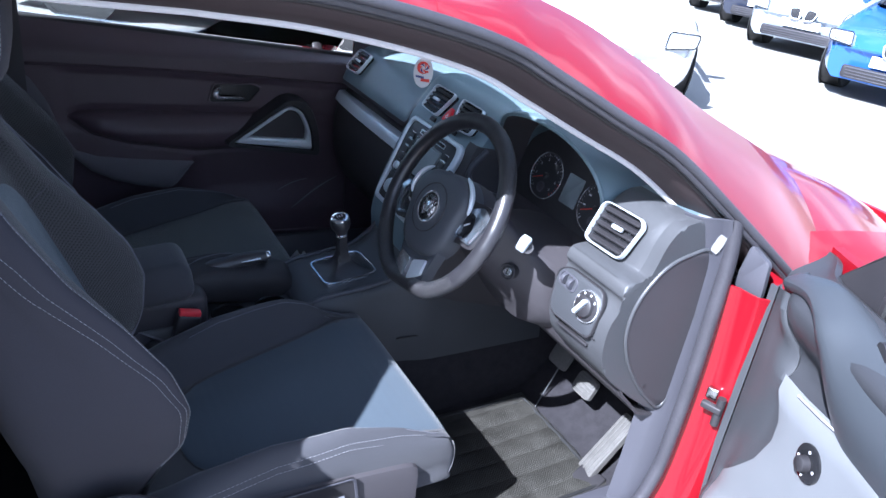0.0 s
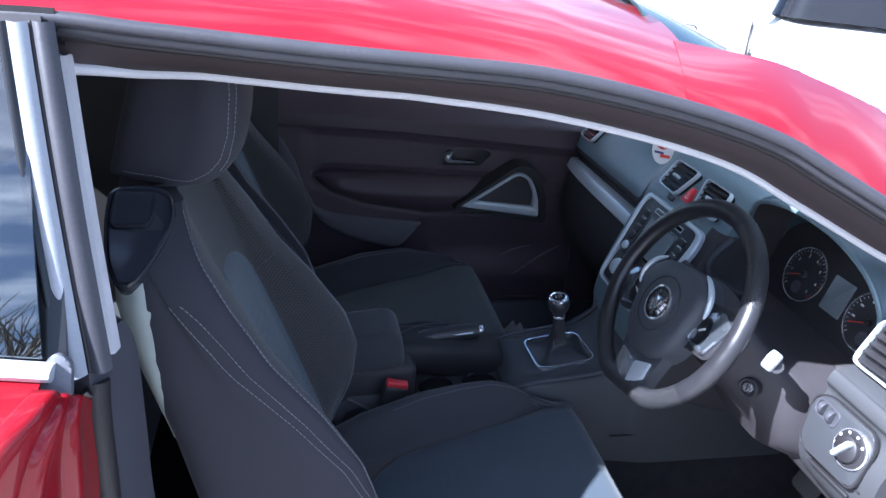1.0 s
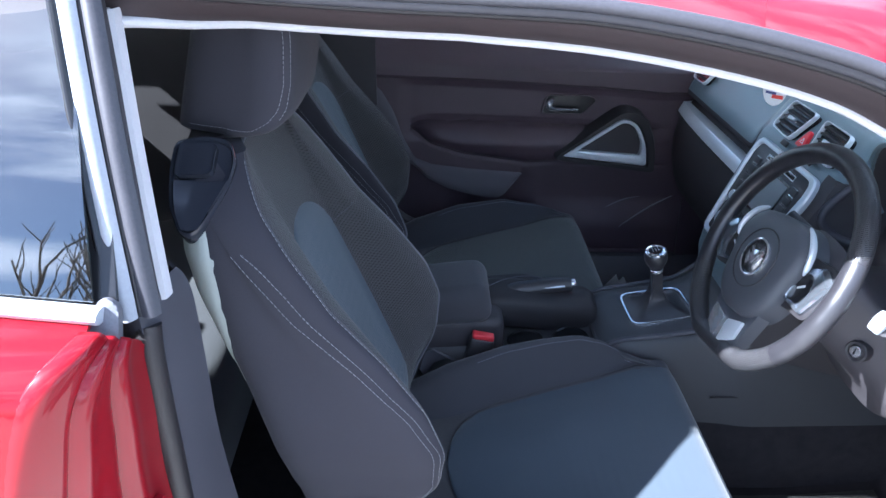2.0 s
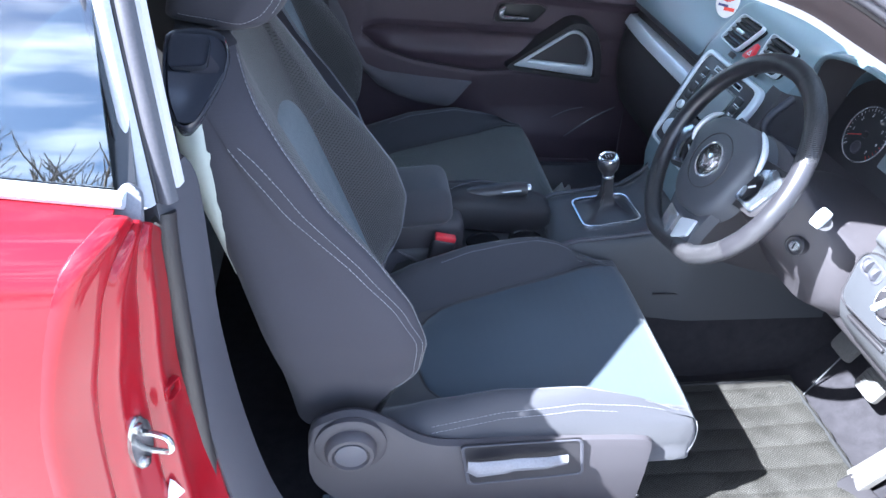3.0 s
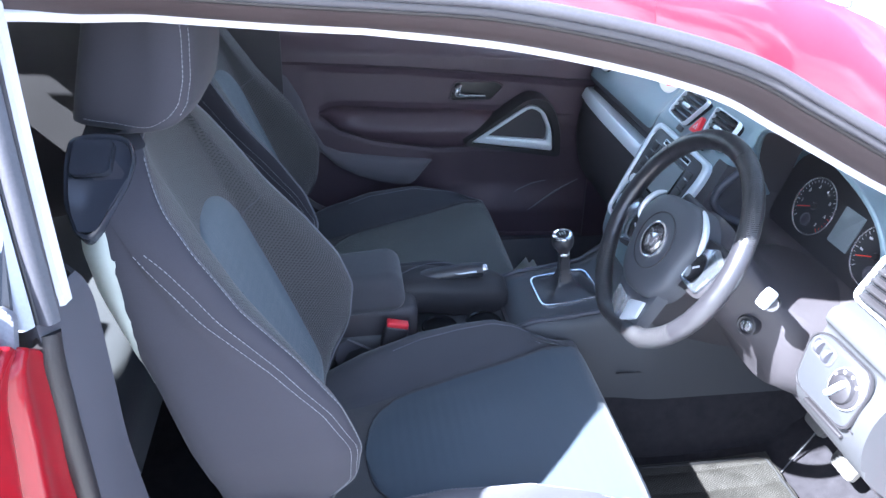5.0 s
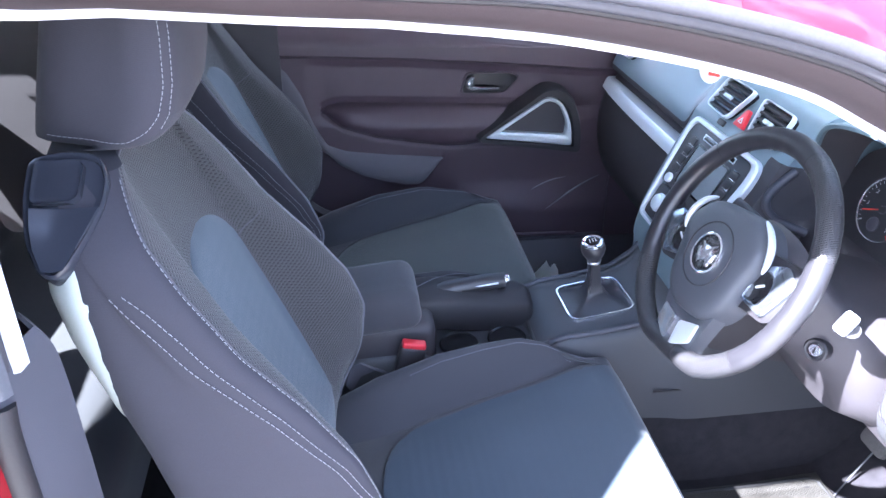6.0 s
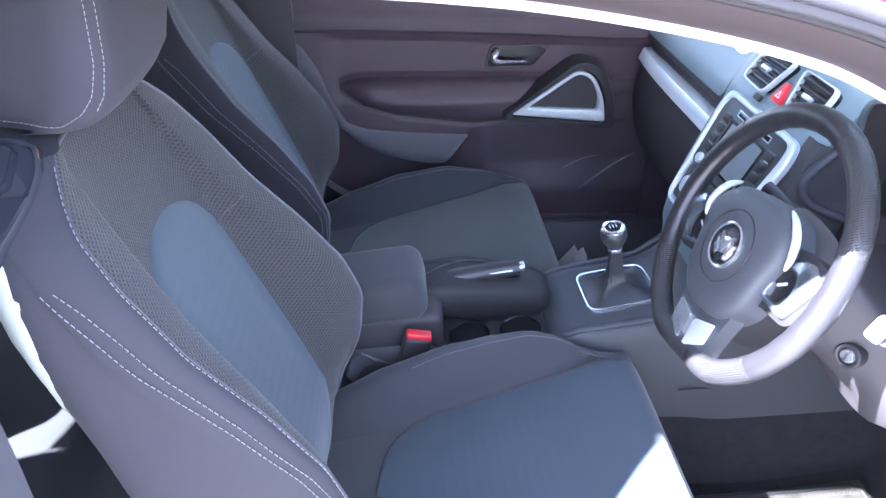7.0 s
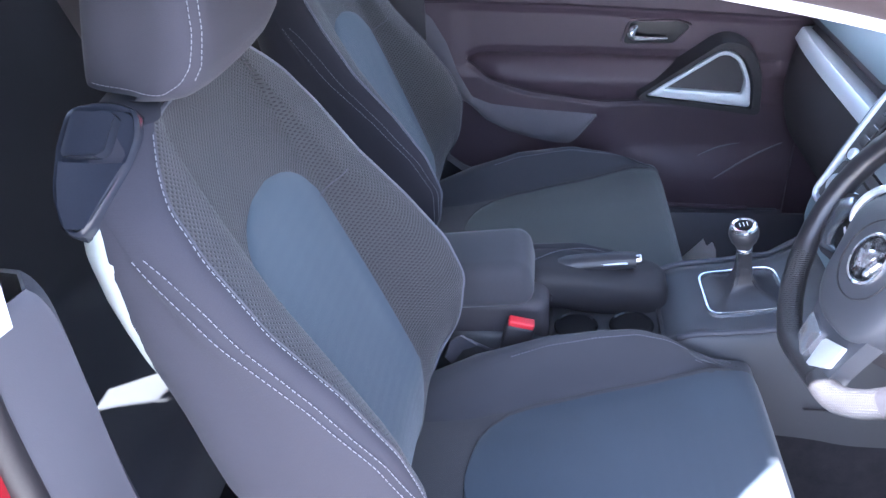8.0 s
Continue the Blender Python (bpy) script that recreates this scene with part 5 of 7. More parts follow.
part("dash_top", sheet(dash_grid(0.735, -0.72, 110, 0, 6)), DASH, dash, "grained blue-black dash top with sky sheen in its colour")
part("glovebox_face", sheet(dash_grid(0.735, 0.17, 40, 6, 15)), PLASTIC_SOFT, dash, "dark glovebox and lower dash")
part("centre_fascia", sheet(dash_grid(0.17, -0.118, 30, 6, 15)), DASH, dash, "blue-black centre stack with sky sheen in its colour")
part("column_fascia", sheet(dash_grid(-0.118, -0.17, 8, 6, 15)), PLASTIC_SOFT, dash, "dark fascia beside the column")
part("cluster_well", sheet(dash_grid(-0.17, -0.55, 36, 6, 15)), PLASTIC_SOFT, dash, "dark instrument well")
part("driver_panel", sheet(dash_grid(-0.55, -0.72, 30, 6, 15)), DASH_GREY, dash, "mid grey lower driver's panel")
part("vent_panel", sheet([[Vector(p) + Vector((-0.003, 0, 0.001)) for p in row] for row in dash_grid(-0.556, -0.72, 22, 3, 8)]), DASH_GREY, dash, "mid grey vent panel")
strip = [[(x, y, z) for x, z in ((1.028 + d, 0.828), (1.000 + d, 0.827), (0.996 + d, 0.823), (0.991 + d, 0.812), (0.986 + d, 0.800), (0.989 + d, 0.796), (1.006 + d, 0.794))] for y, d in [(0.708 - 0.488 * s, 0.014 * (1 - s) ** 4 - 0.009) for s in np.linspace(0, 1, 30)]]
part("trim_strip", sheet(strip, thick=0.003), SILVER, dash, "satin silver trim strip")
# end cover with its raised rim
EO = rounded([(1.152, 0.945), (1.05, 0.92), (1.0, 0.858), (0.99, 0.791), (1.014, 0.726), (1.068, 0.65), (1.137, 0.585), (1.158, 0.629), (1.158, 0.75), (1.158, 0.87)], 0.035, 5)
EM = frame_of((0, -0.728, 0), (1, 0, 0), (0, 0, 1))
end = part("dash_end_cover", prism(EO, EM, 0.09, 0.008, 3), PLASTIC_SOFT, dash, "oval dark dash end cover")
ec = np.mean(np.array(EO), axis=0)
part("end_surround", prism([tuple(p[[0, 2]]) for p in spline([(x, 0, z) for x, z in PN[3:14]] + [(1.13, 0, 0.585), (1.17, 0, 0.62), (1.17, 0, 0.9), (1.15, 0, 0.975)], 70)], EM @ pose(0, 0, -0.005), 0.05, 0.006, 3), DASH_GREY, dash, "grey surround of the end cover")
part("end_rim", tube([EM @ Vector((x, z, -0.002)) for x, z in EO], 0.0035, 8, closed=True), DASH_GREY, dash)
part("end_plug", lathe([(0.004, 0), (0.004, 0.001), (0.0005, 0.001)], EM @ pose(1.075, 0.66, 0.0005), 12), PLASTIC, dash)


def vent(outline, m, slats, name="air_vent", lean=0.0, knob=True):
    """A vent: silver rim, dark throat, slats and a thumb tab."""
    c = np.mean(np.array(outline), axis=0)
    back = part(name, prism(inset(outline, 0.004), m @ pose(0, 0, -0.004), 0.03), PLASTIC_GLOSS, dash, "silver-rimmed air vent with black slats")
    part("vent_rim", ring(outline, inset(outline, 0.0036), m @ pose(0, 0, 0.005), 0.010, 0.0015), SILVER, back, "satin silver rim")
    lo, hi = np.array(outline).min(0), np.array(outline).max(0)
    for k in range(slats):
        y = lo[1] + (hi[1] - lo[1]) * (k + 0.9) / (slats + 0.8)
        xs = []
        o = inset(outline, 0.008)
        for (x0, y0), (x1, y1) in zip(o, o[1:] + o[:1]):
            if (y0 - y) * (y1 - y) < 0:
                xs.append(x0 + (x1 - x0) * (y - y0) / (y1 - y0))
        if len(xs) >= 2:
            a, b = min(xs), max(xs)
            part("vent_slat", rbox((b - a, 0.0045, 0.011), (0, 0, 0), 0.0012), PLASTIC, back).matrix_basis = m @ pose((a + b) / 2, y, -0.001, 35, 0, 0)
    if knob:
        part("vent_tab", rbox((0.026, 0.008, 0.008), (0, 0, 0), 0.002), SILVER, back, "silver thumb tab").matrix_basis = m @ pose(c[0], c[1], 0.006)
    return back


# centre pair, leaning back with the fascia
for sg in (-1, 1):
    m = frame_of((1.016, -sg * 0.066, 0.970), (0.0, -1, 0), (0.55, 0, 0.84)) @ pose(0, 0, 0.007)
    o = [(-0.052, 0.036), (0.05, 0.036), (0.038, -0.036), (-0.058, -0.036)] if sg < 0 else [(-0.05, 0.036), (0.052, 0.036), (0.058, -0.036), (-0.038, -0.036)]
    o = [(-0.052, 0.038), (0.05, 0.038), (0.026, -0.034), (-0.058, -0.03)] if sg < 0 else [(-0.05, 0.038), (0.052, 0.038), (0.058, -0.03), (-0.026, -0.034)]
    vent(rounded(o[::-1], 0.014, 4), m, 5)
# outer vents
m = frame_of((1.024, -0.616, 0.934), (0.02, -1, 0.03), (0.36, 0, 0.93)) @ pose(0, 0, 0.010)
vent(rounded([(-0.058, -0.040), (0.044, -0.043), (0.06, 0.030), (0.048, 0.041), (-0.05, 0.042)], 0.016, 4), m, 5)
part("vent_wheel", rbox((0.05, 0.006, 0.004), (0, 0, 0), 0.0015), PALE, dash, "grey vent thumb wheel").matrix_basis = m @ pose(-0.004, -0.054, -0.002)
m = frame_of((1.034, 0.625, 0.934), (0.0, -1, 0), (0.6, 0, 0.8)) @ pose(0, 0, 0.006)
vent(rounded([(-0.048, -0.038), (0.042, -0.036), (0.048, 0.038), (-0.044, 0.038)], 0.016, 4), m, 4)

# hazard switch
m = frame_of((1.006, -0.003, 0.958), (0, -1, 0), (0.5, 0, 0.86)) @ pose(0, 0, 0.008)
hz = part("hazard_switch", prism(rounded([(-0.017, -0.016), (0.017, -0.016), (0.004, 0.02), (-0.004, 0.02)], 0.004), m, 0.008, 0.0015), REDPLASTIC, dash, "red hazard warning switch")
tri = [(0.008 * math.sin(a), 0.008 * math.cos(a) - 0.004) for a in (0, 2.094, 4.189)]
part("hazard_mark", ring(tri, [(x * 0.6, (y + 0.004) * 0.6 - 0.004) for x, y in tri], m @ pose(0, 0, 0.0008), 0.001, 0.0001), PRINT, hz, "white triangle mark")
for dy in (-0.062, 0.062):
    part("fascia_button", rbox((0.026, 0.012, 0.004), (0, 0, 0), 0.002), PLASTIC, dash, "small black fascia button").matrix_basis = frame_of((0.997, dy * 0.85, 0.932), (0, -1, 0), (0.5, 0, 0.86)) @ pose(0, 0, 0.006)

# radio with its silver bezel
RM = frame_of((0.956, 0.008, 0.845), (0, -1, 0), (0.44, 0, 0.9)) @ pose(0, 0, 0.008)
radio = part("radio", prism(rounded([(-0.122, 0.052), (-0.110, -0.064), (0.110, -0.064), (0.122, 0.052), (0.114, 0.072), (-0.114, 0.072)], 0.008), RM, 0.02, 0.002), CONSOLE, dash, "grey touch-screen car radio")
BO = rounded([(-0.128, 0.082), (0.128, 0.082), (0.138, 0.045), (0.114, -0.15), (-0.112, -0.15), (-0.134, 0.045)], 0.024, 5)
BI = rounded([(-0.114, 0.071), (0.110, 0.071), (0.116, 0.045), (0.096, -0.142), (-0.103, -0.142), (-0.122, 0.045)], 0.014, 5)
part("radio_bezel", ring(BO, BI, RM @ pose(0, 0, 0.004), 0.012, 0.003), SILVER, dash, "satin silver stack bezel")
part("screen_frame", prism(rounded([(-0.066, -0.048), (0.066, -0.048), (0.066, 0.041), (-0.066, 0.041)], 0.004), RM @ pose(0, 0, 0.0008), 0.002), PLASTIC_GLOSS, radio, "black screen frame")
part("radio_screen", prism(rounded([(-0.06, -0.043), (0.06, -0.043), (0.06, 0.036), (-0.06, 0.036)], 0.003), RM @ pose(0, 0, 0.0016), 0.002), SCREEN, radio, "grey switched-off display")
part("disc_slot", rbox((0.12, 0.007, 0.001), (0, 0, 0), 0.0003), PLASTIC_GLOSS, radio).matrix_basis = RM @ pose(0, 0.056, 0.0006)
part("slot_rim", ring([(-0.063, 0.050), (0.063, 0.050), (0.063, 0.062), (-0.063, 0.062)], [(-0.061, 0.052), (0.061, 0.052), (0.061, 0.060), (-0.061, 0.060)], RM @ pose(0, 0, 0.0014), 0.001, 0.0002), SILVER, radio)
for sg in (-1, 1):
    for k in range(4):
        b = part("radio_button", rbox((0.024, 0.016, 0.004), (0, 0, 0), 0.0015), PLASTIC, radio, "grey push button")
        b.matrix_basis = RM @ pose(sg * 0.086, 0.036 - k * 0.0205, 0.0015)
        part("button_rim", ring([(-0.011, -0.009), (0.011, -0.009), (0.011, 0.009), (-0.011, 0.009)], [(-0.0095, -0.0075), (0.0095, -0.0075), (0.0095, 0.0075), (-0.0095, 0.0075)], RM @ pose(sg * 0.086, 0.036 - k * 0.0205, 0.0012), 0.001, 0.0002), CHROME, radio)
    part("radio_knob", lathe([(0.0105, 0), (0.0105, 0.005), (0.009, 0.007), (0.002, 0.0072)], RM @ pose(sg * 0.085, -0.051, 0.0), 22), SILVER, radio, "silver rotary knob")
climate = part("climate_panel", prism(rounded([(-0.099, -0.138), (0.099, -0.138), (0.099, -0.068), (-0.099, -0.068)], 0.006), RM @ pose(0, 0, 0.0), 0.015, 0.002), PLASTIC, dash, "black climate control panel")
for x in (-0.066, 0, 0.066):
    part("climate_knob", lathe([(0.020, 0), (0.020, 0.003), (0.0175, 0.004), (0.0165, 0.009), (0.014, 0.0105), (0.001, 0.0105)], RM @ pose(x, -0.103, 0.0), 28), SILVER, climate, "silver-rimmed climate knob")

part("fascia_band", tube(spline([(1.021, -0.166, 0.928), (0.987, -0.163, 0.889), (0.982, -0.166, 0.862), (1.004, -0.175, 0.839), (1.045, -0.203, 0.826)], 24), 0.0075, 10), TRIMGREY, dash, "grey curved band beside the column")

# instruments
arch = spline([(-0.172, 0.85), (-0.174, 0.92), (-0.186, 0.985), (-0.225, 1.03), (-0.30, 1.053), (-0.38, 1.058), (-0.455, 1.05), (-0.515, 1.022), (-0.548, 0.975), (-0.556, 0.92), (-0.555, 0.85)], 44)
front = [(1.005 + 0.05 * ((y + 0.365) / 0.19) ** 4 * 0.6 + (0.07 * (0.95 - z) / 0.1 if z < 0.95 else 0), y, z) for y, z in arch]
inner = [(1.115 + 0.02 * (z - 0.9), -0.365 + (y + 0.365) * 0.97, 0.905 + (z - 0.905) * 0.9) for y, z in arch]
hood = part("instrument_hood", sheet([[(p[0] * (1 - t) + q[0] * t, p[1] * (1 - t) + q[1] * t, p[2] * (1 - t) + q[2] * t) for p, q in zip(front, inner)] for t in np.linspace(0, 1, 8)]), PLASTIC_SOFT, dash, "dark inner instrument hood")
outer_rows = []
for t in np.linspace(0, 1, 12):
    row = []
    for p in front:
        if p[2] < 0.93:
            continue
        y = p[1]
        back_z = 0.985
        e = t * t * (3 - 2 * t)
        row.append((p[0] - 0.004 + 0.28 * t, -0.365 + (y + 0.365) * (1.0 + 0.12 * math.sin(t * 1.57)), p[2] + 0.006 * math.sin(min(1, t * 8) * 1.57) - (p[2] + 0.006 - back_z) * e))
    outer_rows.append(row)
part("hood_skin", sheet(outer_rows, thick=0.003), DASH, dash, "grained blue-black instrument hood with sky sheen in its colour")
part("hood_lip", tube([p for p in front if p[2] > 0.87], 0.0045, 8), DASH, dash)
IF = frame_of((1.105, -0.378, 0.905), (0, -1, 0), (0.28, 0, 0.96))
cluster = part("instrument_panel", prism(rounded([(-0.195, -0.07), (0.17, -0.07), (0.17, 0.06), (0.10, 0.115), (-0.12, 0.115), (-0.195, 0.06)], 0.03), IF, 0.01), PLASTIC, dash, "black instrument cluster with two dials")
for k, (dx_, dz_, rad) in enumerate(((-0.092, 0.004, 0.052), (0.086, 0.0, 0.052))):
    m = IF @ pose(dx_, dz_, 0.0005)
    dial = part("dial", lathe([(rad, 0.0), (rad, 0.0012), (0.001, 0.0012)], m, 40), DIALFACE, cluster, "round black dial with white marks")
    part("dial_rim", tube([m @ Vector((rad * math.cos(a), rad * math.sin(a), 0.002)) for a in np.linspace(0, 2 * math.pi, 44, endpoint=False)], 0.0017, 8, closed=True), CHROME, cluster, "chrome dial rim")
    for i in range(29):
        a = radians(225 - i * 270 / 28)
        big = i % 4 == 0
        part("dial_mark", rbox((0.0065 if big else 0.0035, 0.0011 if big else 0.0006, 0.0004), (0, 0, 0), 0), PRINT if i < 24 or k else NEEDLE, cluster).matrix_basis = m @ pose(0.046 * math.cos(a), 0.046 * math.sin(a), 0.0016, 0, 0, math.degrees(a))
        if big and i:
            if k == 0:
                fc = bpy.data.curves.new("numeral", "FONT")
                fc.body, fc.size, fc.align_x, fc.align_y, fc.extrude = str(i // 4), 0.0085, "CENTER", "CENTER", 0.0002
                tmp = bpy.data.objects.new("numeral", fc)
                scene.collection.objects.link(tmp)
                bpy.context.view_layer.update()
                me = bpy.data.meshes.new_from_object(tmp.evaluated_get(bpy.context.evaluated_depsgraph_get()))
                bpy.data.objects.remove(tmp)
                link("numeral", me, PRINT, cluster, sharp=0).matrix_basis = m @ pose(0.0355 * math.cos(a), 0.0355 * math.sin(a), 0.0017)
            else:
                part("numeral_bar", rbox((0.0075, 0.0036, 0.0003), (0, 0, 0), 0), PRINT, cluster).matrix_basis = m @ pose(0.0355 * math.cos(a), 0.0355 * math.sin(a), 0.0017)
    part("needle", rbox((0.042, 0.0018, 0.001), (0.019, 0, 0), 0.0003), NEEDLE, cluster, "red needle").matrix_basis = m @ pose(0, 0, 0.005, 0, 0, 205)
    part("needle_boss", lathe([(0.0065, 0.001), (0.0065, 0.005), (0.005, 0.007), (0.0005, 0.007)], m, 20), PLASTIC, cluster)
    part("small_gauge", lathe([(0.0125, 0.001), (0.0125, 0.002), (0.011, 0.0024), (0.010, 0.0018), (0.0005, 0.0018)], m @ pose(-0.004 if k == 0 else 0.004, -0.028, 0), 26), TRIMGREY, cluster, "small round gauge")
part("cluster_display", prism(rounded([(-0.026, -0.036), (0.026, -0.036), (0.026, 0.03), (-0.026, 0.03)], 0.003), IF @ pose(0.0, 0.008, 0.002), 0.003, 0.0005), SCREEN, cluster, "grey switched-off display")

# light switch plate
LS = frame_of((0.950, -0.632, 0.822), (0.05, -1, 0.0), (0.22, 0, 0.97)) @ pose(0, 0, 0.002)
po = rounded([(-0.064, 0.02), (-0.04, 0.036), (0.05, 0.034), (0.062, 0.012), (0.06, -0.056), (-0.052, -0.056)], 0.016, 5)
plate = part("switch_plate", prism(po, LS, 0.012, 0.002), CONSOLE, dash, "dark light switch plate")
part("plate_rim", ring([(x * 1.05, y * 1.05 + 0.0005) for x, y in po], po, LS @ pose(0, 0, 0.001), 0.006, 0.0008), PLASTIC, dash)
DM = LS @ pose(0.032, -0.006, 0.0)
part("light_switch", lathe([(0.0285, 0), (0.0285, 0.004), (0.026, 0.007), (0.021, 0.0075), (0.0195, 0.014), (0.017, 0.016), (0.001, 0.0165)], DM, 36), PLASTIC, plate, "round headlamp switch")
part("switch_rim", lathe([(0.03, 0.0), (0.03, 0.0045), (0.0285, 0.006), (0.0272, 0.0045)], DM, 36), CHROME, plate, "chrome switch rim")
part("switch_grip", rbox((0.008, 0.036, 0.012), (0, 0, 0), 0.003), SILVER, plate, "silver switch grip").matrix_basis = DM @ pose(0, 0, 0.02, 0, 0, -28)
for k in range(5):
    a = radians(40 + k * 38)
    part("switch_mark", rbox((0.004, 0.004, 0.0005), (0, 0, 0), 0.0005), PRINT, plate).matrix_basis = DM @ pose(0.0238 * math.cos(a), 0.0238 * math.sin(a), 0.0078)
for k in range(2):
    part("dimmer_wheel", lathe([(0.010, -0.004), (0.011, 0.0), (0.010, 0.004)], LS @ pose(-0.04 + 0.019 * k, 0.014 - 0.003 * k, 0.001, 0, 90, 0), 22), TRIMGREY, plate, "ribbed dimmer wheel")
part("dimmer_surround", ring(rounded([(-0.058, 0.0), (-0.008, -0.004), (-0.006, 0.024), (-0.056, 0.028)], 0.012), rounded([(-0.054, 0.004), (-0.012, 0.0), (-0.010, 0.02), (-0.052, 0.024)], 0.010), LS @ pose(0, 0, 0.002), 0.003, 0.0008), TRIMGREY, plate)
part("tray_slot", rbox((0.085, 0.006, 0.01), (0, 0, 0), 0.002), PLASTIC, dash, "dark slot under the switch").matrix_basis = frame_of((0.953, -0.64, 0.745), (0.05, -1, 0), (0.1, 0, 1)) @ pose(0, 0, 0.003)
part("tray_seam", tube([(0.9485, y, 0.768) for y in np.linspace(-0.56, -0.70, 6)], 0.0013, 6), PLASTIC, dash)

# oval card hanging from the interior mirror
SM = frame_of((0.945, 0.045, 1.052), (0.8, -0.6, 0), (0.03, 0, 1))
stick = thing("hanging_card", SM.translation, "white oval card with red and navy swirl on a thread", "air freshener")
eo = [(0.0235 * math.cos(a), 0.036 * math.sin(a)) for a in np.linspace(0, 2 * math.pi, 36, endpoint=False)]
part("card_sheet", prism(eo, SM, 0.0015), CARD, stick)
for k in range(6):
    a0 = k * math.pi / 3
    swp = [(0.003 + 0.0125 * t, a0 + 1.5 * t) for t in np.linspace(0, 1, 9)]
    o = [(r * math.cos(a), r * math.sin(a) + 0.011) for r, a in swp] + [(r * math.cos(a + 0.7 * math.sin(math.pi * min(1, r / 0.0165))), r * math.sin(a + 0.7 * math.sin(math.pi * min(1, r / 0.0165))) + 0.011) for r, a in swp[::-1][1:-1]]
    part("swirl_arm", prism(o, SM @ pose(0, 0, 0.0006), 0.0005), NEEDLE if k % 2 == 0 else CARDBLUE, stick)
part("swirl_ring", tube([SM @ Vector((0.0125 * math.cos(a), 0.011 + 0.0125 * math.sin(a), 0.0008)) for a in np.linspace(0, 5.4, 30)], [0.0008 + 0.0022 * math.sin(math.pi * i / 29) for i in range(30)], 8), NEEDLE, stick)
part("print_bar", prism([(-0.017, -0.013), (0.003, -0.014), (0.003, -0.009), (-0.017, -0.008)], SM @ pose(0, 0, 0.0006), 0.0005), CARDBLUE, stick)
part("print_bar", prism([(-0.004, -0.021), (0.017, -0.021), (0.017, -0.014), (-0.004, -0.014)], SM @ pose(0, 0, 0.0006), 0.0005), NEEDLE, stick)
part("thread", tube([SM @ Vector((0, 0.035, 0)), SM @ Vector((0, 0.10, 0)), (0.78, 0.02, 1.262)], 0.0007, 5), THREAD, stick, "thin hanging thread")
rvm = thing("interior_mirror", (0.78, 0.0, 1.27), "black interior mirror under the windscreen header", "mirror")
part("mirror_shell", rbox((0.03, 0.24, 0.065), (0.785, 0.0, 1.285), 0.014, (0, 8, -8), 4), PLASTIC, rvm, "black mirror shell")
part("mirror_glass", rbox((0.002, 0.22, 0.052), (0.768, 0.002, 1.283), 0.0, (0, 8, -8)), MIRROR, rvm, "mirror glass")
part("mirror_stem", tube([(0.795, 0, 1.30), (0.80, 0, 1.335)], 0.009, 8), PLASTIC, rvm)

# ---- centre console ----
console = thing("centre_console", (0.6, 0.02, 0.22), "dark plastic centre console with cup holders", "console")
rows = []
for x, zt, hw in ((0.14, 0.50, 0.07), (0.36, 0.505, 0.08), (0.42, 0.497, 0.092), (0.5, 0.499, 0.098), (0.60, 0.505, 0.104), (0.645, 0.527, 0.108), (0.68, 0.541, 0.11), (0.76, 0.551, 0.112), (0.84, 0.566, 0.114), (0.89, 0.60, 0.118), (0.92, 0.645, 0.122), (0.96, 0.67, 0.125), (1.06, 0.67, 0.125), (1.18, 0.66, 0.125), (1.30, 0.65, 0.125)):
    c = 0.022
    half_s = [(c - hw - 0.075, 0.21), (c - hw - 0.065, 0.30), (c - hw - 0.045, 0.38), (c - hw - 0.022, zt - 0.09), (c - hw - 0.012, zt - 0.035), (c - hw - 0.006, zt - 0.012), (c - hw + 0.002, zt + 0.002), (c - hw + 0.014, zt + 0.005), (c - hw + 0.026, zt - 0.001), (c - 0.03, zt)]
    s_l = spline(half_s, 30)
    rows.append([(x, y, z) for y, z in s_l] + [(x, 2 * c - y, z) for y, z in s_l[::-1]])
rows = np.array([spline(cc, 66) for cc in np.transpose(np.array(rows), (1, 0, 2))]).transpose(1, 0, 2)
part("console_body", sheet(rows[:, 6:-6]), CONSOLE, console, "grained dark console moulding")
part("console_carpet", sheet(rows[:, :7]), CARPET, console, "black carpeted console side")
part("console_carpet", sheet(rows[:, -7:]), CARPET, console, "black carpeted console side")
for sg in (-1, 1):
    part("console_edge", tube([(x, 0.022 + sg * (hw - 0.004), z + 0.006) for x, z, hw in ((0.645, 0.530, 0.108), (0.68, 0.542, 0.11), (0.76, 0.552, 0.112), (0.84, 0.567, 0.114), (0.89, 0.601, 0.118), (0.93, 0.66, 0.122))], 0.005, 8), TRIMGREY, console, "grey console edge strip")
for x in (0.475, 0.575):
    part("cup_holder", lathe([(0.040, 0.0), (0.037, 0.003), (0.034, 0.001), (0.033, -0.006), (0.001, -0.006)], pose(x, -0.022, 0.5055 + (x - 0.475) * 0.06, 0, -4, 0), 30), PLASTIC_GLOSS, console, "round cup holder")
part("cup_tray", ring(rounded([(0.425, -0.068), (0.63, -0.070), (0.63, 0.060), (0.425, 0.055)], 0.02), rounded([(0.432, -0.061), (0.622, -0.063), (0.622, 0.053), (0.432, 0.048)], 0.016), pose(0, 0, 0.508, 0, -3.4, 0) @ pose(0, 0, -0.026), 0.006, 0.001), PLASTIC, console)
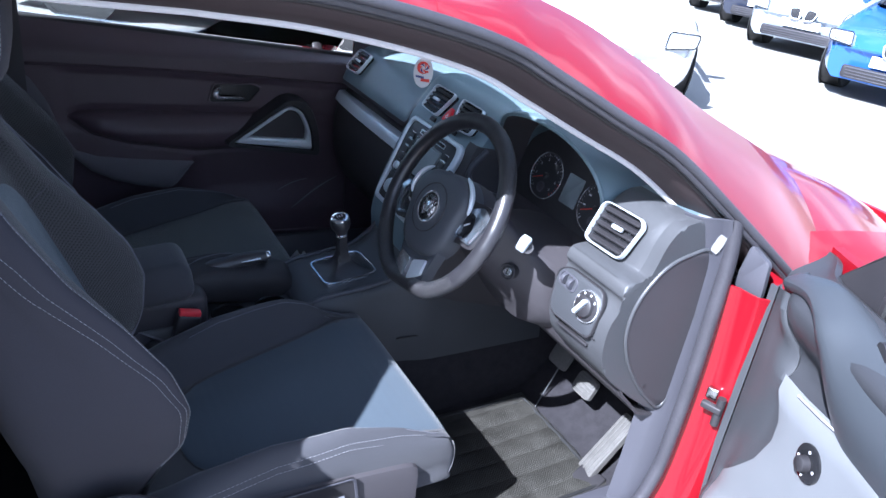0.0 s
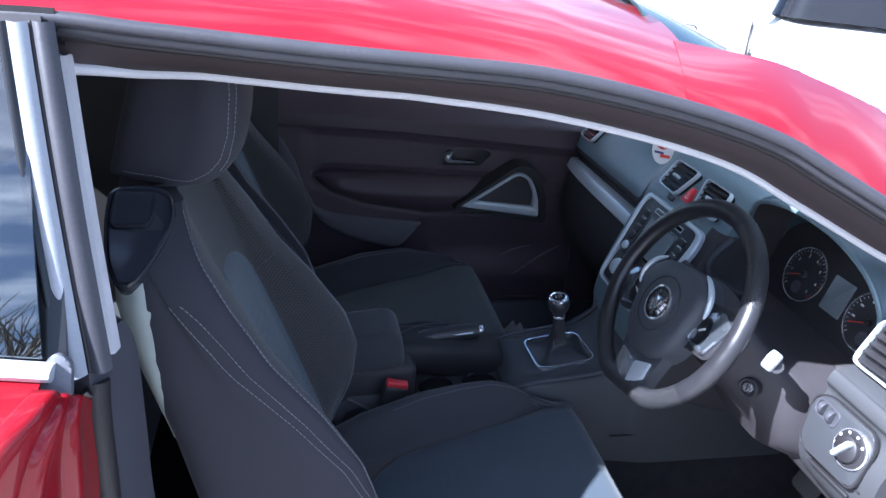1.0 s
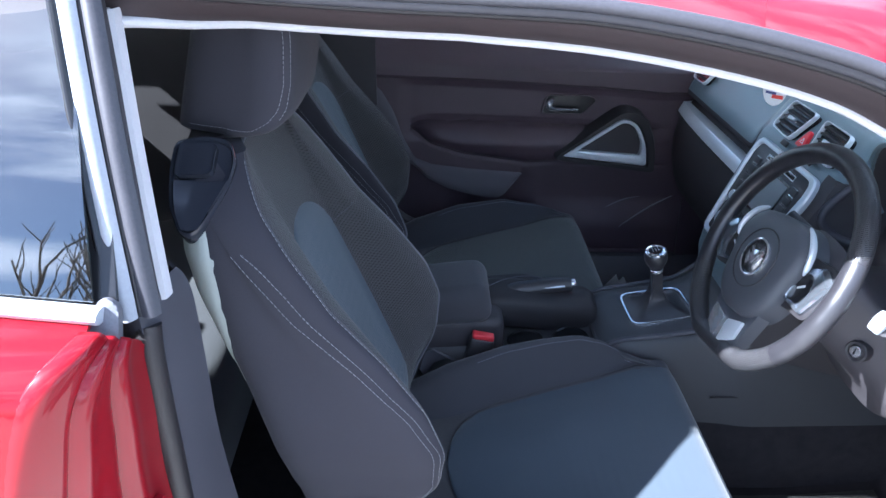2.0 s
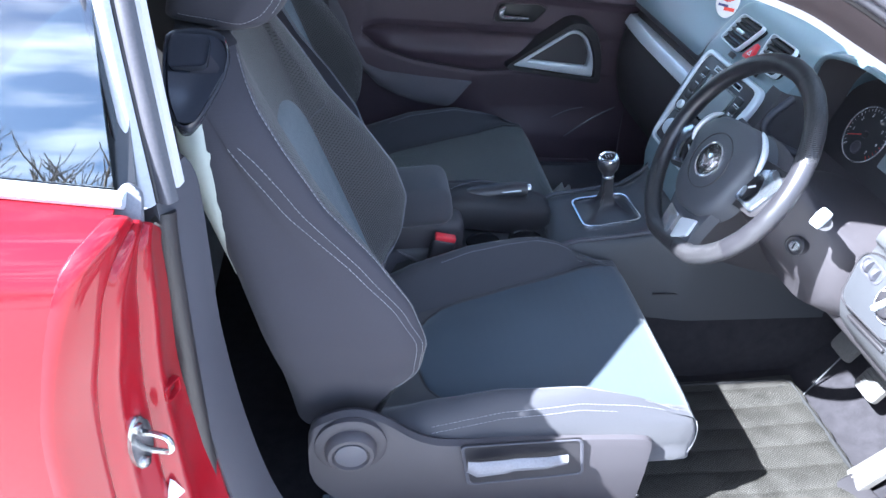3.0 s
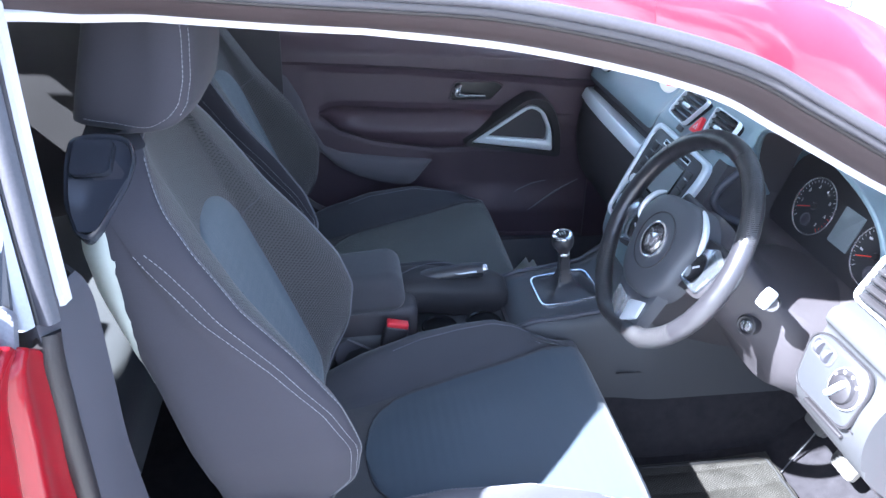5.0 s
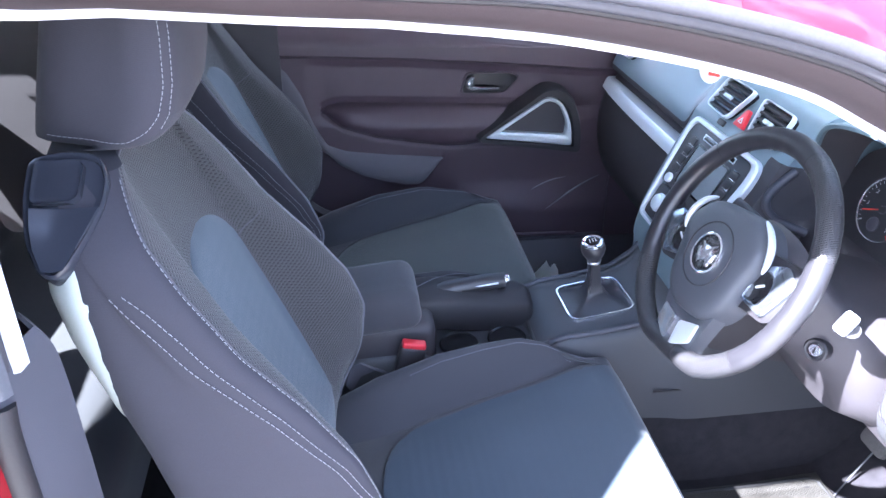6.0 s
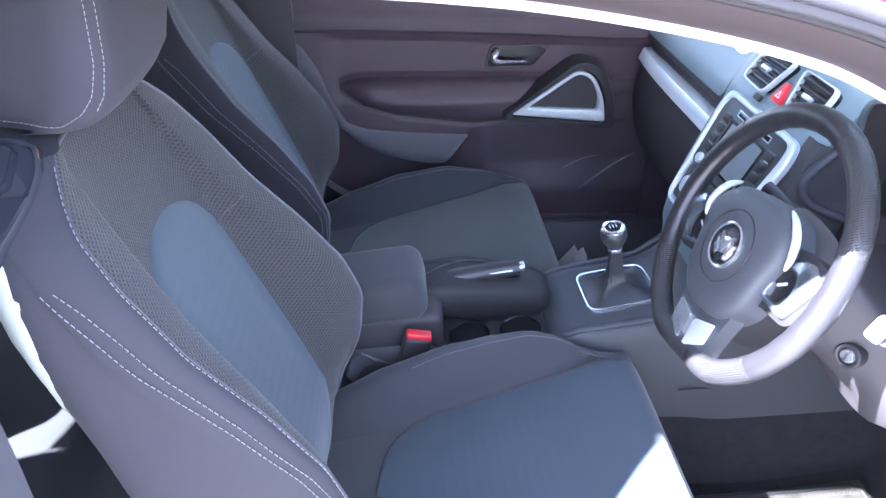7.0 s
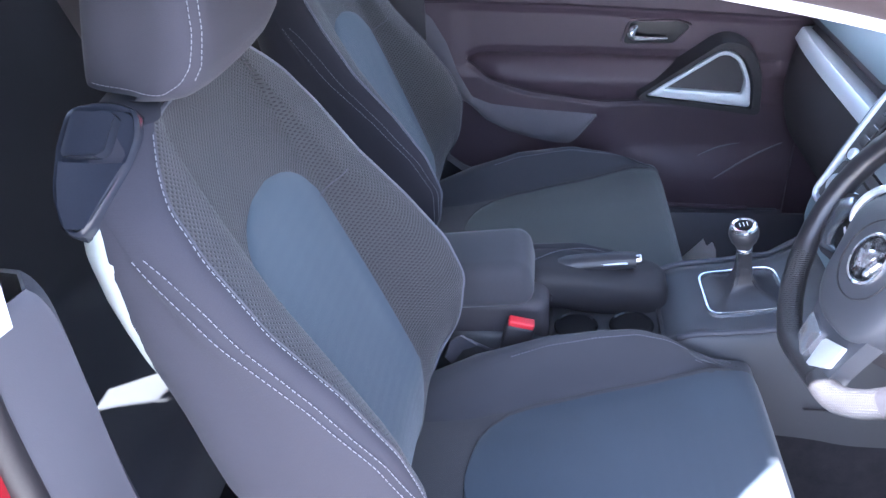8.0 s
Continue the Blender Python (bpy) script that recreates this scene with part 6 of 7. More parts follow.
# gear lever
GS = frame_of((0.770, 0.028, 0.557), (1, 0.12, 0.11), (-0.12, 1, 0))
gear = thing("gear_lever", GS.translation, "chrome-topped gear lever in a dark leather gaiter", "gear lever")
go = rounded([(-0.074, -0.058), (0.07, -0.066), (0.078, 0.06), (-0.062, 0.068)], 0.026, 5)
part("gear_surround", ring([(x * 1.0, y * 1.0) for x, y in go], inset(go, 0.005), GS @ pose(0, 0, 0.005), 0.010, 0.002), CHROME, gear, "chrome gaiter surround")
gt = []
top_c = Vector((0.756, 0.014, 0.662))
for t in np.linspace(0, 1, 18):
    k = (1 - t) ** 4.2
    c = GS.translation.lerp(top_c, t ** 1.1)
    row = []
    for i, (x, y) in enumerate(inset(go, 0.008)):
        p = GS.to_3x3() @ Vector((x, y, 0))
        rad = Vector((p.x, p.y, 0)).normalized() * (0.0125 + 0.0022 * math.sin(i * 1.9 + t * 9) * math.sin(math.pi * t))
        q = p * k + rad * (1 - k)
        row.append(c + q + Vector((0, 0, 0.001)))
    gt.append(row)
part("gaiter", sheet(gt, closed=True, caps=True), LEATHER, gear, "creased black leather gaiter")
KM = frame_of((0.7565, 0.0145, 0.655), (1, 0, 0.05), (0, 1, 0)) @ pose(0, 0, 0, 4, -8, 0)
part("gear_knob", lathe([(0.012, 0.0), (0.0125, 0.008), (0.015, 0.016), (0.0215, 0.026), (0.0245, 0.036), (0.0245, 0.045), (0.022, 0.053), (0.017, 0.0565), (0.001, 0.0568)], KM, 30), LEATHER, gear, "black leather gear knob")
part("knob_collar", lathe([(0.0125, 0.002), (0.0142, 0.004), (0.0142, 0.009), (0.0125, 0.011)], KM, 26), CHROME, gear, "chrome collar")
part("knob_ring", lathe([(0.0225, 0.0515), (0.022, 0.0565), (0.019, 0.0585), (0.0155, 0.0575), (0.0145, 0.056)], KM, 30), CHROME, gear, "chrome knob ring")
part("knob_disc", lathe([(0.0145, 0.0562), (0.0142, 0.0578), (0.0005, 0.0582)], KM, 24), PLASTIC_GLOSS, gear, "black shift pattern disc")
for x in (-0.006, 0, 0.006):
    part("shift_mark", rbox((0.001, 0.011, 0.0003), (0, 0, 0), 0), PRINT, gear).matrix_basis = KM @ pose(x, 0, 0.0585)
# handbrake
hb = thing("handbrake", (0.5, 0.06, 0.55), "black leather handbrake lever with a silver inlay", "handbrake")
grip_pts = spline([(0.33, 0.062, 0.556), (0.40, 0.06, 0.572), (0.47, 0.059, 0.587), (0.54, 0.058, 0.598), (0.582, 0.057, 0.602)], 20)
part("handbrake_grip", tube(grip_pts, [0.015 + 0.003 * math.sin(i / 19 * 3.14) for i in range(20)], 14, squash=1.1), LEATHER, hb, "black leather grip")
part("grip_inlay", tube([p + np.array((0, -0.0165, 0.004)) for p in grip_pts[6:18]], 0.0022, 8), SILVER, hb, "silver inlay")
part("handbrake_button", lathe([(0.0095, 0), (0.0095, 0.010), (0.008, 0.013), (0.0005, 0.0135)], frame_of((0.58, 0.057, 0.602), (0, 1, 0), (-0.25, 0, 1)), 20), CHROME, hb, "chrome release button")
bt = []
for x, zt, zb, hw in ((0.33, 0.58, 0.49, 0.04), (0.38, 0.594, 0.495, 0.052), (0.44, 0.60, 0.50, 0.058), (0.52, 0.592, 0.49, 0.056), (0.58, 0.584, 0.49, 0.054), (0.622, 0.576, 0.49, 0.048), (0.640, 0.562, 0.495, 0.038), (0.644, 0.54, 0.50, 0.026)):
    bt.append([(x, 0.066 + hw * math.cos(a), 0.5 * (zt + zb) + 0.5 * (zt - zb) * math.copysign(abs(math.sin(a)) ** 0.55, math.sin(a)) + 0.002 * math.sin(5 * a + x * 60)) for a in np.linspace(0, 2 * math.pi, 24, endpoint=False)])
bt = np.array([spline(cc, 26) for cc in np.transpose(np.array(bt), (1, 0, 2))]).transpose(1, 0, 2)
part("handbrake_gaiter", sheet(bt, closed=True, caps=True), LEATHER_DULL, hb, "soft black leather gaiter")
part("gaiter_stitching", dashes(spline([(0.38, 0.052, 0.592), (0.44, 0.075, 0.606), (0.50, 0.088, 0.604), (0.56, 0.085, 0.588)], 30), 0.006, (0.004, 0.0008, 0.0008)), PIPING, hb)
# armrest and its box, buckles
arm = console
part("armrest_lid", rbox((0.34, 0.165, 0.09), (0.228, 0.02, 0.596), 0.03, (0, -6, 0), 5, taper=(0.97, 0.92)), CLOTH_FLAT, arm, "charcoal cloth armrest pad")
part("armrest_box", rbox((0.30, 0.14, 0.30), (0.275, 0.02, 0.425), 0.02, seg=4), PLASTIC_SOFT, arm, "dark plastic storage box")
part("box_button", rbox((0.006, 0.03, 0.014), (0.427, 0.02, 0.545), 0.002), PLASTIC, arm)
for nm, y, lab in (("seat_belt_buckle", -0.085, "black seat belt buckle with a red button"), ("seat_belt_buckle", 0.122, "black seat belt buckle with a red button")):
    bk = thing(nm, (0.36, y, 0.47), lab, "buckle", "belt buckles")
    part("buckle_body", rbox((0.052, 0.024, 0.10), (0.365, y, 0.508), 0.007, (0, 12, 0)), PLASTIC, bk, "black plastic buckle housing")
    part("buckle_button", rbox((0.046, 0.02, 0.012), (0.376, y - 0.001, 0.5605), 0.003, (0, 12, 0)), REDPLASTIC, bk, "red release button")
    part("buckle_stalk", tube([(0.33, y, 0.38), (0.345, y, 0.43), (0.355, y, 0.47)], 0.010, 8, squash=0.5), PLASTIC, bk)
part("seat_bracket", sheet(np.array([spline(cc, 12) for cc in np.transpose(np.array([[(0.24, -0.115, 0.50), (0.25, -0.105, 0.53), (0.27, -0.10, 0.54), (0.30, -0.105, 0.525)], [(0.25, -0.10, 0.47), (0.27, -0.092, 0.50), (0.30, -0.088, 0.51), (0.335, -0.095, 0.50)]]), (1, 0, 2))]).transpose(1, 0, 2), thick=0.004), TRIMGREY, driver_seat, "grey plastic hinge cover")

# ---- floor ----
mat_ = thing("floor_mat", (1.0, -0.40, 0.21), "worn ribbed rubber floor mat in the driver's footwell", "floor mat")
def mat_z(x, y):
    return table(x, [0.2, 1.05, 1.25, 1.45], [0.205, 0.20, 0.215, 0.36]) + 0.016 + 0.003 * noise.noise(Vector((x * 9, y * 9, 0))) + 0.004 * abs(math.sin(math.pi * (y + 0.245) / 0.058)) ** 0.6 + 0.0012 * noise.noise(Vector((x * 40, y * 40, 3)))
part("mat_sheet", sheet([[(x, y, mat_z(x, y)) for y in np.linspace(-0.585, -0.215, 84)] for x in np.linspace(0.70, 1.225, 60)], thick=0.006), MATRUB, mat_, "grey-black rubber mat")
for k in range(6):
    y = -0.245 - 0.058 * k
    part("mat_rib", tube([(x, y + 0.003 * math.sin(x * 11 + k), mat_z(x, y) + 0.0006) for x in np.linspace(0.73, 1.205, 16)], 0.0022, 6), RUBBER, mat_, "dark mat rib")
for k in range(3):
    x = 0.80 + 0.16 * k
    part("mat_rib", tube([(x + 0.003 * math.sin(y * 13 + k), y, mat_z(x, y) - 0.001) for y in np.linspace(-0.57, -0.23, 60)], 0.0018, 6), RUBBER, mat_, "dark mat rib")
part("mat_edge", tube([(x, y, mat_z(x, y) + 0.003) for x, y in [(0.71, -0.225), (1.0, -0.222), (1.2, -0.226), (1.218, -0.24), (1.218, -0.4), (1.216, -0.56), (1.2, -0.578), (0.9, -0.58)]], 0.005, 8), RUBBER, mat_)
for k in range(2):
    part("mat_stud", lathe([(0.012, 0), (0.011, 0.004), (0.001, 0.005)], pose(1.19, -0.25 - 0.29 * k, mat_z(1.19, -0.25) + 0.001), 16), RUBBER, mat_)

ped = thing("brake_pedal", (1.3, -0.387, 0.37), "worn ribbed brake pedal on a bent arm", "pedal")
PM = frame_of((1.275, -0.387, 0.372), (0, -1, 0), (0.45, 0, 0.9))
part("pedal_pad", prism(rounded([(-0.034, -0.028), (0.034, -0.028), (0.034, 0.028), (-0.034, 0.028)], 0.012), PM, 0.012, 0.003), PEDAL, ped, "grey worn pedal rubber")
for k in range(5):
    part("pedal_rib", rbox((0.056, 0.004, 0.003), (0, 0, 0), 0.001), PEDAL, ped).matrix_basis = PM @ pose(0, -0.02 + k * 0.01, 0.001)
part("pedal_arm", tube(spline([(1.285, -0.387, 0.372), (1.32, -0.39, 0.42), (1.36, -0.40, 0.52), (1.38, -0.40, 0.64)], 14), 0.009, 8), PLASTIC, ped, "black pedal arm")
ped = thing("clutch_pedal", (1.3, -0.27, 0.37), "ribbed clutch pedal on a bent arm", "pedal")
PM = frame_of((1.285, -0.268, 0.38), (0, -1, 0), (0.45, 0, 0.9))
part("pedal_pad", prism(rounded([(-0.034, -0.028), (0.034, -0.028), (0.034, 0.028), (-0.034, 0.028)], 0.012), PM, 0.012, 0.003), PEDAL, ped, "grey worn pedal rubber")
part("pedal_arm", tube(spline([(1.295, -0.268, 0.38), (1.33, -0.265, 0.44), (1.37, -0.26, 0.54), (1.39, -0.26, 0.65)], 14), 0.009, 8), PLASTIC, ped, "black pedal arm")
ped = thing("accelerator_pedal", (1.2, -0.54, 0.23), "long ribbed floor-hinged accelerator pedal", "pedal")
AM = frame_of((1.255, -0.527, 0.302), (-0.1, -1, 0.1), (0.62, 0.22, 0.66))
part("pedal_pad", prism(rounded([(-0.026, -0.09), (0.026, -0.09), (0.024, 0.088), (-0.024, 0.088)], 0.008), AM, 0.014, 0.003), PEDAL, ped, "grey worn accelerator plate")
for k in range(4):
    part("pedal_rib", rbox((0.004, 0.165, 0.003), (0, 0, 0), 0.001), PEDAL, ped).matrix_basis = AM @ pose(-0.018 + 0.012 * k, 0, 0.001)
part("pedal_hinge", rbox((0.06, 0.07, 0.02), (1.195, -0.55, 0.228), 0.006, (0, -15, 15)), PLASTIC, ped, "black pedal hinge block")
part("footwell_side_carpet", sheet([[(x, y, z) for y, z in ((-0.655, 0.2), (-0.68, 0.3), (-0.70, 0.4), (-0.71, 0.6))] for x in np.linspace(1.13, 1.45, 10)], thick=0.008), CARPET, car)
part("tunnel_footwell", sheet([[(x, y, z) for y, z in ((-0.140, 0.385), (-0.155, 0.3), (-0.172, 0.21))] for x in np.linspace(0.98, 1.5, 11)], thick=0.006, flip=True), CARPET, console, "black carpeted tunnel side")
part("console_seam", tube([(x, 0.022 - 0.125 - 0.033, 0.432 - 0.02 * ease(x, 0.9, 1.1)) for x in np.linspace(0.86, 1.28, 14)], 0.0022, 6), PLASTIC, console)
part("tunnel_footwell", sheet([[(x, y, z) for y, z in ((0.14, 0.52), (0.165, 0.42), (0.19, 0.3), (0.212, 0.21))] for x in np.linspace(0.80, 1.5, 14)], thick=0.006), CARPET, console, "black carpeted tunnel side")
part("footrest_edge", tube(spline([(1.232, -0.272, 0.225), (1.262, -0.262, 0.262), (1.292, -0.262, 0.33), (1.315, -0.268, 0.40), (1.33, -0.275, 0.47)], 16), 0.0022, 8), CONSOLE, car, "grey edge of the footrest")
leaflet = thing("folded_leaflet", (0.79, 0.49, 0.215), "white folded leaflet with a navy print in the footwell", "leaflet")
part("leaflet_sheet", sheet([[(0.785 + 0.02 * v + 0.075 * u * (1 - 0.8 * v), 0.475 - 0.05 * v - 0.06 * u * (1 - 0.8 * v), 0.215 + 0.185 * v + 0.008 * math.sin(u * 5)) for u in np.linspace(-0.9, 0.9, 9)] for v in np.linspace(0, 1, 9)], thick=0.0008), CARD, leaflet)
part("leaflet_print", prism(rounded([(-0.016, -0.02), (0.02, -0.02), (0.0, 0.02)], 0.004), frame_of((0.795, 0.445, 0.325), (0.7, -0.7, 0), (0.1, -0.25, 1)) @ pose(0, 0, 0.006), 0.0006), CARDBLUE, leaflet)

# ---- rear bench ----
bench = thing("rear_bench", (-0.4, 0, 0.25), "charcoal cloth rear bench seat", "rear seat")
def bench_row(y):
    k = math.cos(min(1, abs(abs(y) - 0.3) / 0.3) * 1.57)
    return [(-0.17, 0.30), (-0.155, 0.40), (-0.15, 0.47), (-0.165, 0.51), (-0.21, 0.53), (-0.36, 0.515 - 0.02 * k), (-0.56, 0.47 - 0.02 * k), (-0.62, 0.48), (-0.645, 0.54), (-0.72, 0.72), (-0.80, 0.95), (-0.82, 1.0), (-0.86, 1.01), (-0.92, 0.98)]
part("bench_cushion", sheet([spline([(x, y, z) for x, z in bench_row(y)], 60) for y in np.linspace(-0.63, 0.63, 40)], thick=0.01), CLOTH_FLAT, bench, "charcoal cloth bench cushion and back")
for off in (0, 0.018):
    part("bench_stitching", dashes([(-0.19 - 0.12 * s - off, -0.56 + 0.05 * s + off * 0.4, 0.535 - 0.005 * s) for s in np.linspace(0, 1, 12)]), THREAD, bench, "pale seam stitching")
for y in (-0.3, 0.3):
    part("rear_headrest", rbox((0.09, 0.24, 0.13), (-0.83, y, 1.06), 0.03, (0, 12, 0), 4), CLOTH, bench, "charcoal cloth rear headrest")


# ---- closed passenger door ----
pdoor = thing("passenger_door", (0.55, 0.75, 0.3), "closed passenger door with a triangular silver pull handle", "car door")


def bump_step(v, a, b):
    t = min(1, max(0, (v - a) / (b - a)))
    return t * t * (3 - 2 * t)


CREASE = ([0.17, 0.456, 0.764, 0.949], [0.90, 0.887, 0.865, 0.849])
ROLL_TOP = ([0.212, 0.24, 0.275, 0.4, 0.643, 0.95], [0.747, 0.759, 0.764, 0.76, 0.75, 0.735])
ROLL_LOW = ([0.212, 0.27, 0.364, 0.558, 0.667, 0.95], [0.747, 0.70, 0.668, 0.638, 0.642, 0.63])
SWEEP_TOP = ([0.08, 0.13, 0.165, 0.190, 0.224, 0.275, 0.392, 0.545], [0.90, 0.86, 0.797, 0.720, 0.655, 0.634, 0.619, 0.606])
SWEEP_LOW = ([0.08, 0.2, 0.224, 0.26, 0.319, 0.379, 0.445, 0.478, 0.495, 0.52, 0.545], [0.70, 0.645, 0.628, 0.590, 0.558, 0.539, 0.525, 0.524, 0.535, 0.568, 0.603])


def door_in(x, z):
    """How far the inner door skin stands in towards the cabin."""
    c = table(x, *CREASE)
    d = 0.018 + 0.012 * bump_step(z, c - 0.006, c + 0.004)                  # sill overhangs the panel below it
    d -= 0.045 * bump_step(z, 0.92, 1.01)                                   # and rolls outwards to the window
    d -= 0.012 * bump_step(z, c - 0.004, c - 0.03) * bump_step(x, 0.17, 0.23) * bump_step(z, 0.70, 0.74)
    if x > 0.212:
        top, low = table(x, *ROLL_TOP), table(x, *ROLL_LOW)
        a = bump_step(x, 1.0, 0.88)
        if low < z < top:
            k = (z - low) / (top - low)
            d += 0.034 * a * math.sin(math.pi * k ** 1.3) ** 0.55 * bump_step(x, 0.205, 0.30)
        elif z >= top:
            d -= 0.010 * a * bump_step(z, top + 0.025, top)
        d -= 0.006 * a * math.exp(-((z - low + 0.004) / 0.006) ** 2)
    d += 0.026 * bump_step(z, 0.53, 0.42) * bump_step(x, 0.52, 0.62)            # pocket
    d -= 0.035 * bump_step(z, table(x, *SWEEP_LOW) + 0.02, table(x, *SWEEP_LOW) - 0.02) * bump_step(x, 0.6, 0.46)
    return d


XD, ZD = np.linspace(0.06, 1.06, 240), np.concatenate([np.linspace(1.0, 0.62, 190), np.linspace(0.618, 0.30, 70)])
part("door_skin", sheet([[(x, 0.735 - door_in(x, z), z if z < 0.9 else 0.9 + (z - 0.9) * (0.123 - 0.095 * x) / 0.1) for x in XD] for z in ZD], thick=0.01, flip=True), DOORSKIN, pdoor, "dark aubergine-black moulded door trim")
part("door_shell", rbox((1.28, 0.03, 0.6), (0.58, 0.86, 0.55), 0.01), RED, pdoor, "red outer door skin")
part("sill_roll", tube([(x, 0.772, 1.02 - 0.095 * x) for x in np.linspace(0.1, 1.1, 16)], 0.012, 8), RUBBER, pdoor, "black window sill seal")
part("sill_cap", sheet([[(x, y, 1.025 - 0.095 * x + dz) for y, dz in ((0.79, -0.085), (0.81, -0.085), (0.84, -0.095), (0.872, -0.12))] for x in np.linspace(0.0, 1.2, 12)], thick=0.004), RED, pdoor, "red door top")
pg = part("door_window", sheet([[(x, 0.80 - 0.17 * v, 1.028 - 0.095 * x + v * (table(x, GX, GZ) - 0.03 - 1.028 + 0.095 * x)) for x in np.linspace(-0.05, 1.02, 14)] for v in np.linspace(0, 1, 5)], thick=0.004), CLEAR, pdoor, "clear door window")
pg.visible_shadow = False
# cloth sweep under the armrest, running up behind the seat
sw = []
for s in np.linspace(0, 1, 90):
    x = 0.085 + 0.46 * s ** 0.9
    zt, zb = table(x, *SWEEP_TOP), table(x, *SWEEP_LOW)
    zb = min(zb, zt - 0.001)
    sw.append([(x, 0.735 - max(door_in(x, zt * (1 - t) + zb * t), 0.018) - 0.005 - 0.010 * math.sin(math.pi * t) ** 0.7, zt * (1 - t) + zb * t) for t in np.linspace(0, 1, 16)])
part("armrest_sweep", sheet(sw, thick=0.004), DOORCLOTH, pdoor, "grey cloth sweep below the armrest")

# triangular pull
DFm = frame_of((0, 0.712, 0), (1, 0, 0), (0, 0, 1))
to = rounded([(0.622, 0.668), (0.826, 0.818), (0.890, 0.798), (0.926, 0.72), (0.934, 0.622)], [0.03, 0.05, 0.04, 0.04, 0.02], 6)
tm = rounded([(0.654, 0.676), (0.824, 0.792), (0.868, 0.772), (0.898, 0.71), (0.906, 0.644)], [0.014, 0.04, 0.03, 0.03, 0.012], 6)
ti = rounded([(0.698, 0.692), (0.827, 0.780), (0.860, 0.764), (0.886, 0.712), (0.882, 0.676)], [0.006, 0.03, 0.025, 0.02, 0.006], 6)
pull = part("door_pull", ring(to, tm, DFm @ pose(0, 0, 0.056), 0.07, 0.014), PLASTIC, pdoor, "padded black triangular door pull")
part("pull_trim", ring(tm, ti, DFm @ pose(0, 0, 0.052), 0.03, 0.004), SILVER, pull, "satin silver triangle trim")
part("pull_recess", prism(ti, DFm @ pose(0, 0, 0.032), 0.004), PLASTIC_SOFT, pull, "dark recess")
# door opener
DFo = frame_of((0, 0.727, 0), (1, 0, 0), (0, 0, 1))
cup = rounded([(0.590, 0.784), (0.606, 0.842), (0.730, 0.842), (0.762, 0.828), (0.722, 0.780)], 0.014, 5)
opener = part("opener_cup", ring([(x * 1.0, z) for x, z in cup], inset(cup, 0.007), DFo @ pose(0, 0, 0.004), 0.012, 0.003), DOORSKIN, pdoor, "oval opener surround")
part("opener_back", prism(inset(cup, 0.006), DFo @ pose(0, 0, 0.001), 0.002), PLASTIC_GLOSS, opener, "black recess")
lev = spline([(0.627, 0.832, 0.010), (0.617, 0.822, 0.014), (0.614, 0.811, 0.016), (0.625, 0.804, 0.017), (0.655, 0.802, 0.016), (0.700, 0.800, 0.013)], 18)
part("opener_lever", tube([DFo @ Vector(p) for p in lev], [0.004, 0.006, 0.008, 0.0095, 0.0105, 0.0105, 0.010, 0.0095, 0.009, 0.008, 0.007, 0.006, 0.0052, 0.0046, 0.0042, 0.004, 0.0038, 0.003], 12), CHROME, opener, "satin chrome door opener lever")
part("pocket_lip", tube(spline([(0.5, 0.70, 0.405), (0.62, 0.682, 0.375), (0.75, 0.678, 0.36), (0.95, 0.68, 0.352)], 20), 0.006, 8), DOORSKIN, pdoor)
for x0, z0, x1, z1, r_ in ((0.856, 0.433, 1.017, 0.525, 0.0026), (0.812, 0.491, 0.913, 0.524, 0.0018)):
    line = [(x0 + (x1 - x0) * t, z0 + (z1 - z0) * t + 0.006 * math.sin(math.pi * t)) for t in np.linspace(0, 1, 10)]
    part("speaker_crease", tube([(x, 0.7345 - door_in(x, z), z) for x, z in line], [r_ * (0.3 + 0.7 * math.sin(math.pi * (k + 0.5) / 10)) for k in range(10)], 8), SEALGREY, pdoor)
part("kick_strip", rbox((0.5, 0.012, 0.022), (0.78, 0.69, 0.335), 0.004), TRIMGREY, pdoor)

part("far_footwell_side", sheet([[(x, y, z) for z, y in ((1.0, 0.70), (0.8, 0.70), (0.5, 0.69), (0.2, 0.66))] for x in np.linspace(1.04, 1.5, 8)], thick=0.01), DOORSKIN, car, "dark footwell side trim")
# far side frame: seal, pillars
for dy, dz, r, m_, nm in ((0.004, -0.012, 0.010, SEALGREY, "gutter_rail"), (0.030, -0.042, 0.012, SEAL, "door_frame_seal"), (0.05, -0.047, 0.011, SEAL, "door_frame_seal")):
    part(nm, tube([(g[0], -g[1] - dy, g[2] + dz) for g in run], r, 8), m_, car)
part("far_cant_rail", sheet([[(g[0], -g[1] + a, g[2] + c) for a, c in ((0.05, -0.03), (0.045, 0.0), (0.0, 0.004), (-0.03, -0.035), (-0.075, -0.048))] for g in GC if g[0] < 1.36], thick=0.004), SEAL, car, "dark far roof rail")
part("far_pillar_trim", sheet([[(-0.09 + 0.14 * u - 0.03 * v, 0.715 - 0.12 * v, 0.98 + 0.34 * v) for u in np.linspace(0, 1, 4)] for v in np.linspace(0, 1, 8)], thick=0.02), PLASTIC_SOFT, car, "dark far centre pillar trim")
part("near_pillar_core", sheet([[(-0.045 + 0.025 * u - 0.045 * v, -0.718 + 0.118 * v, 1.045 + 0.29 * v) for u in np.linspace(0, 1, 4)] for v in np.linspace(0, 1, 8)], thick=0.012), PLASTIC_SOFT, car, "dark centre pillar core")


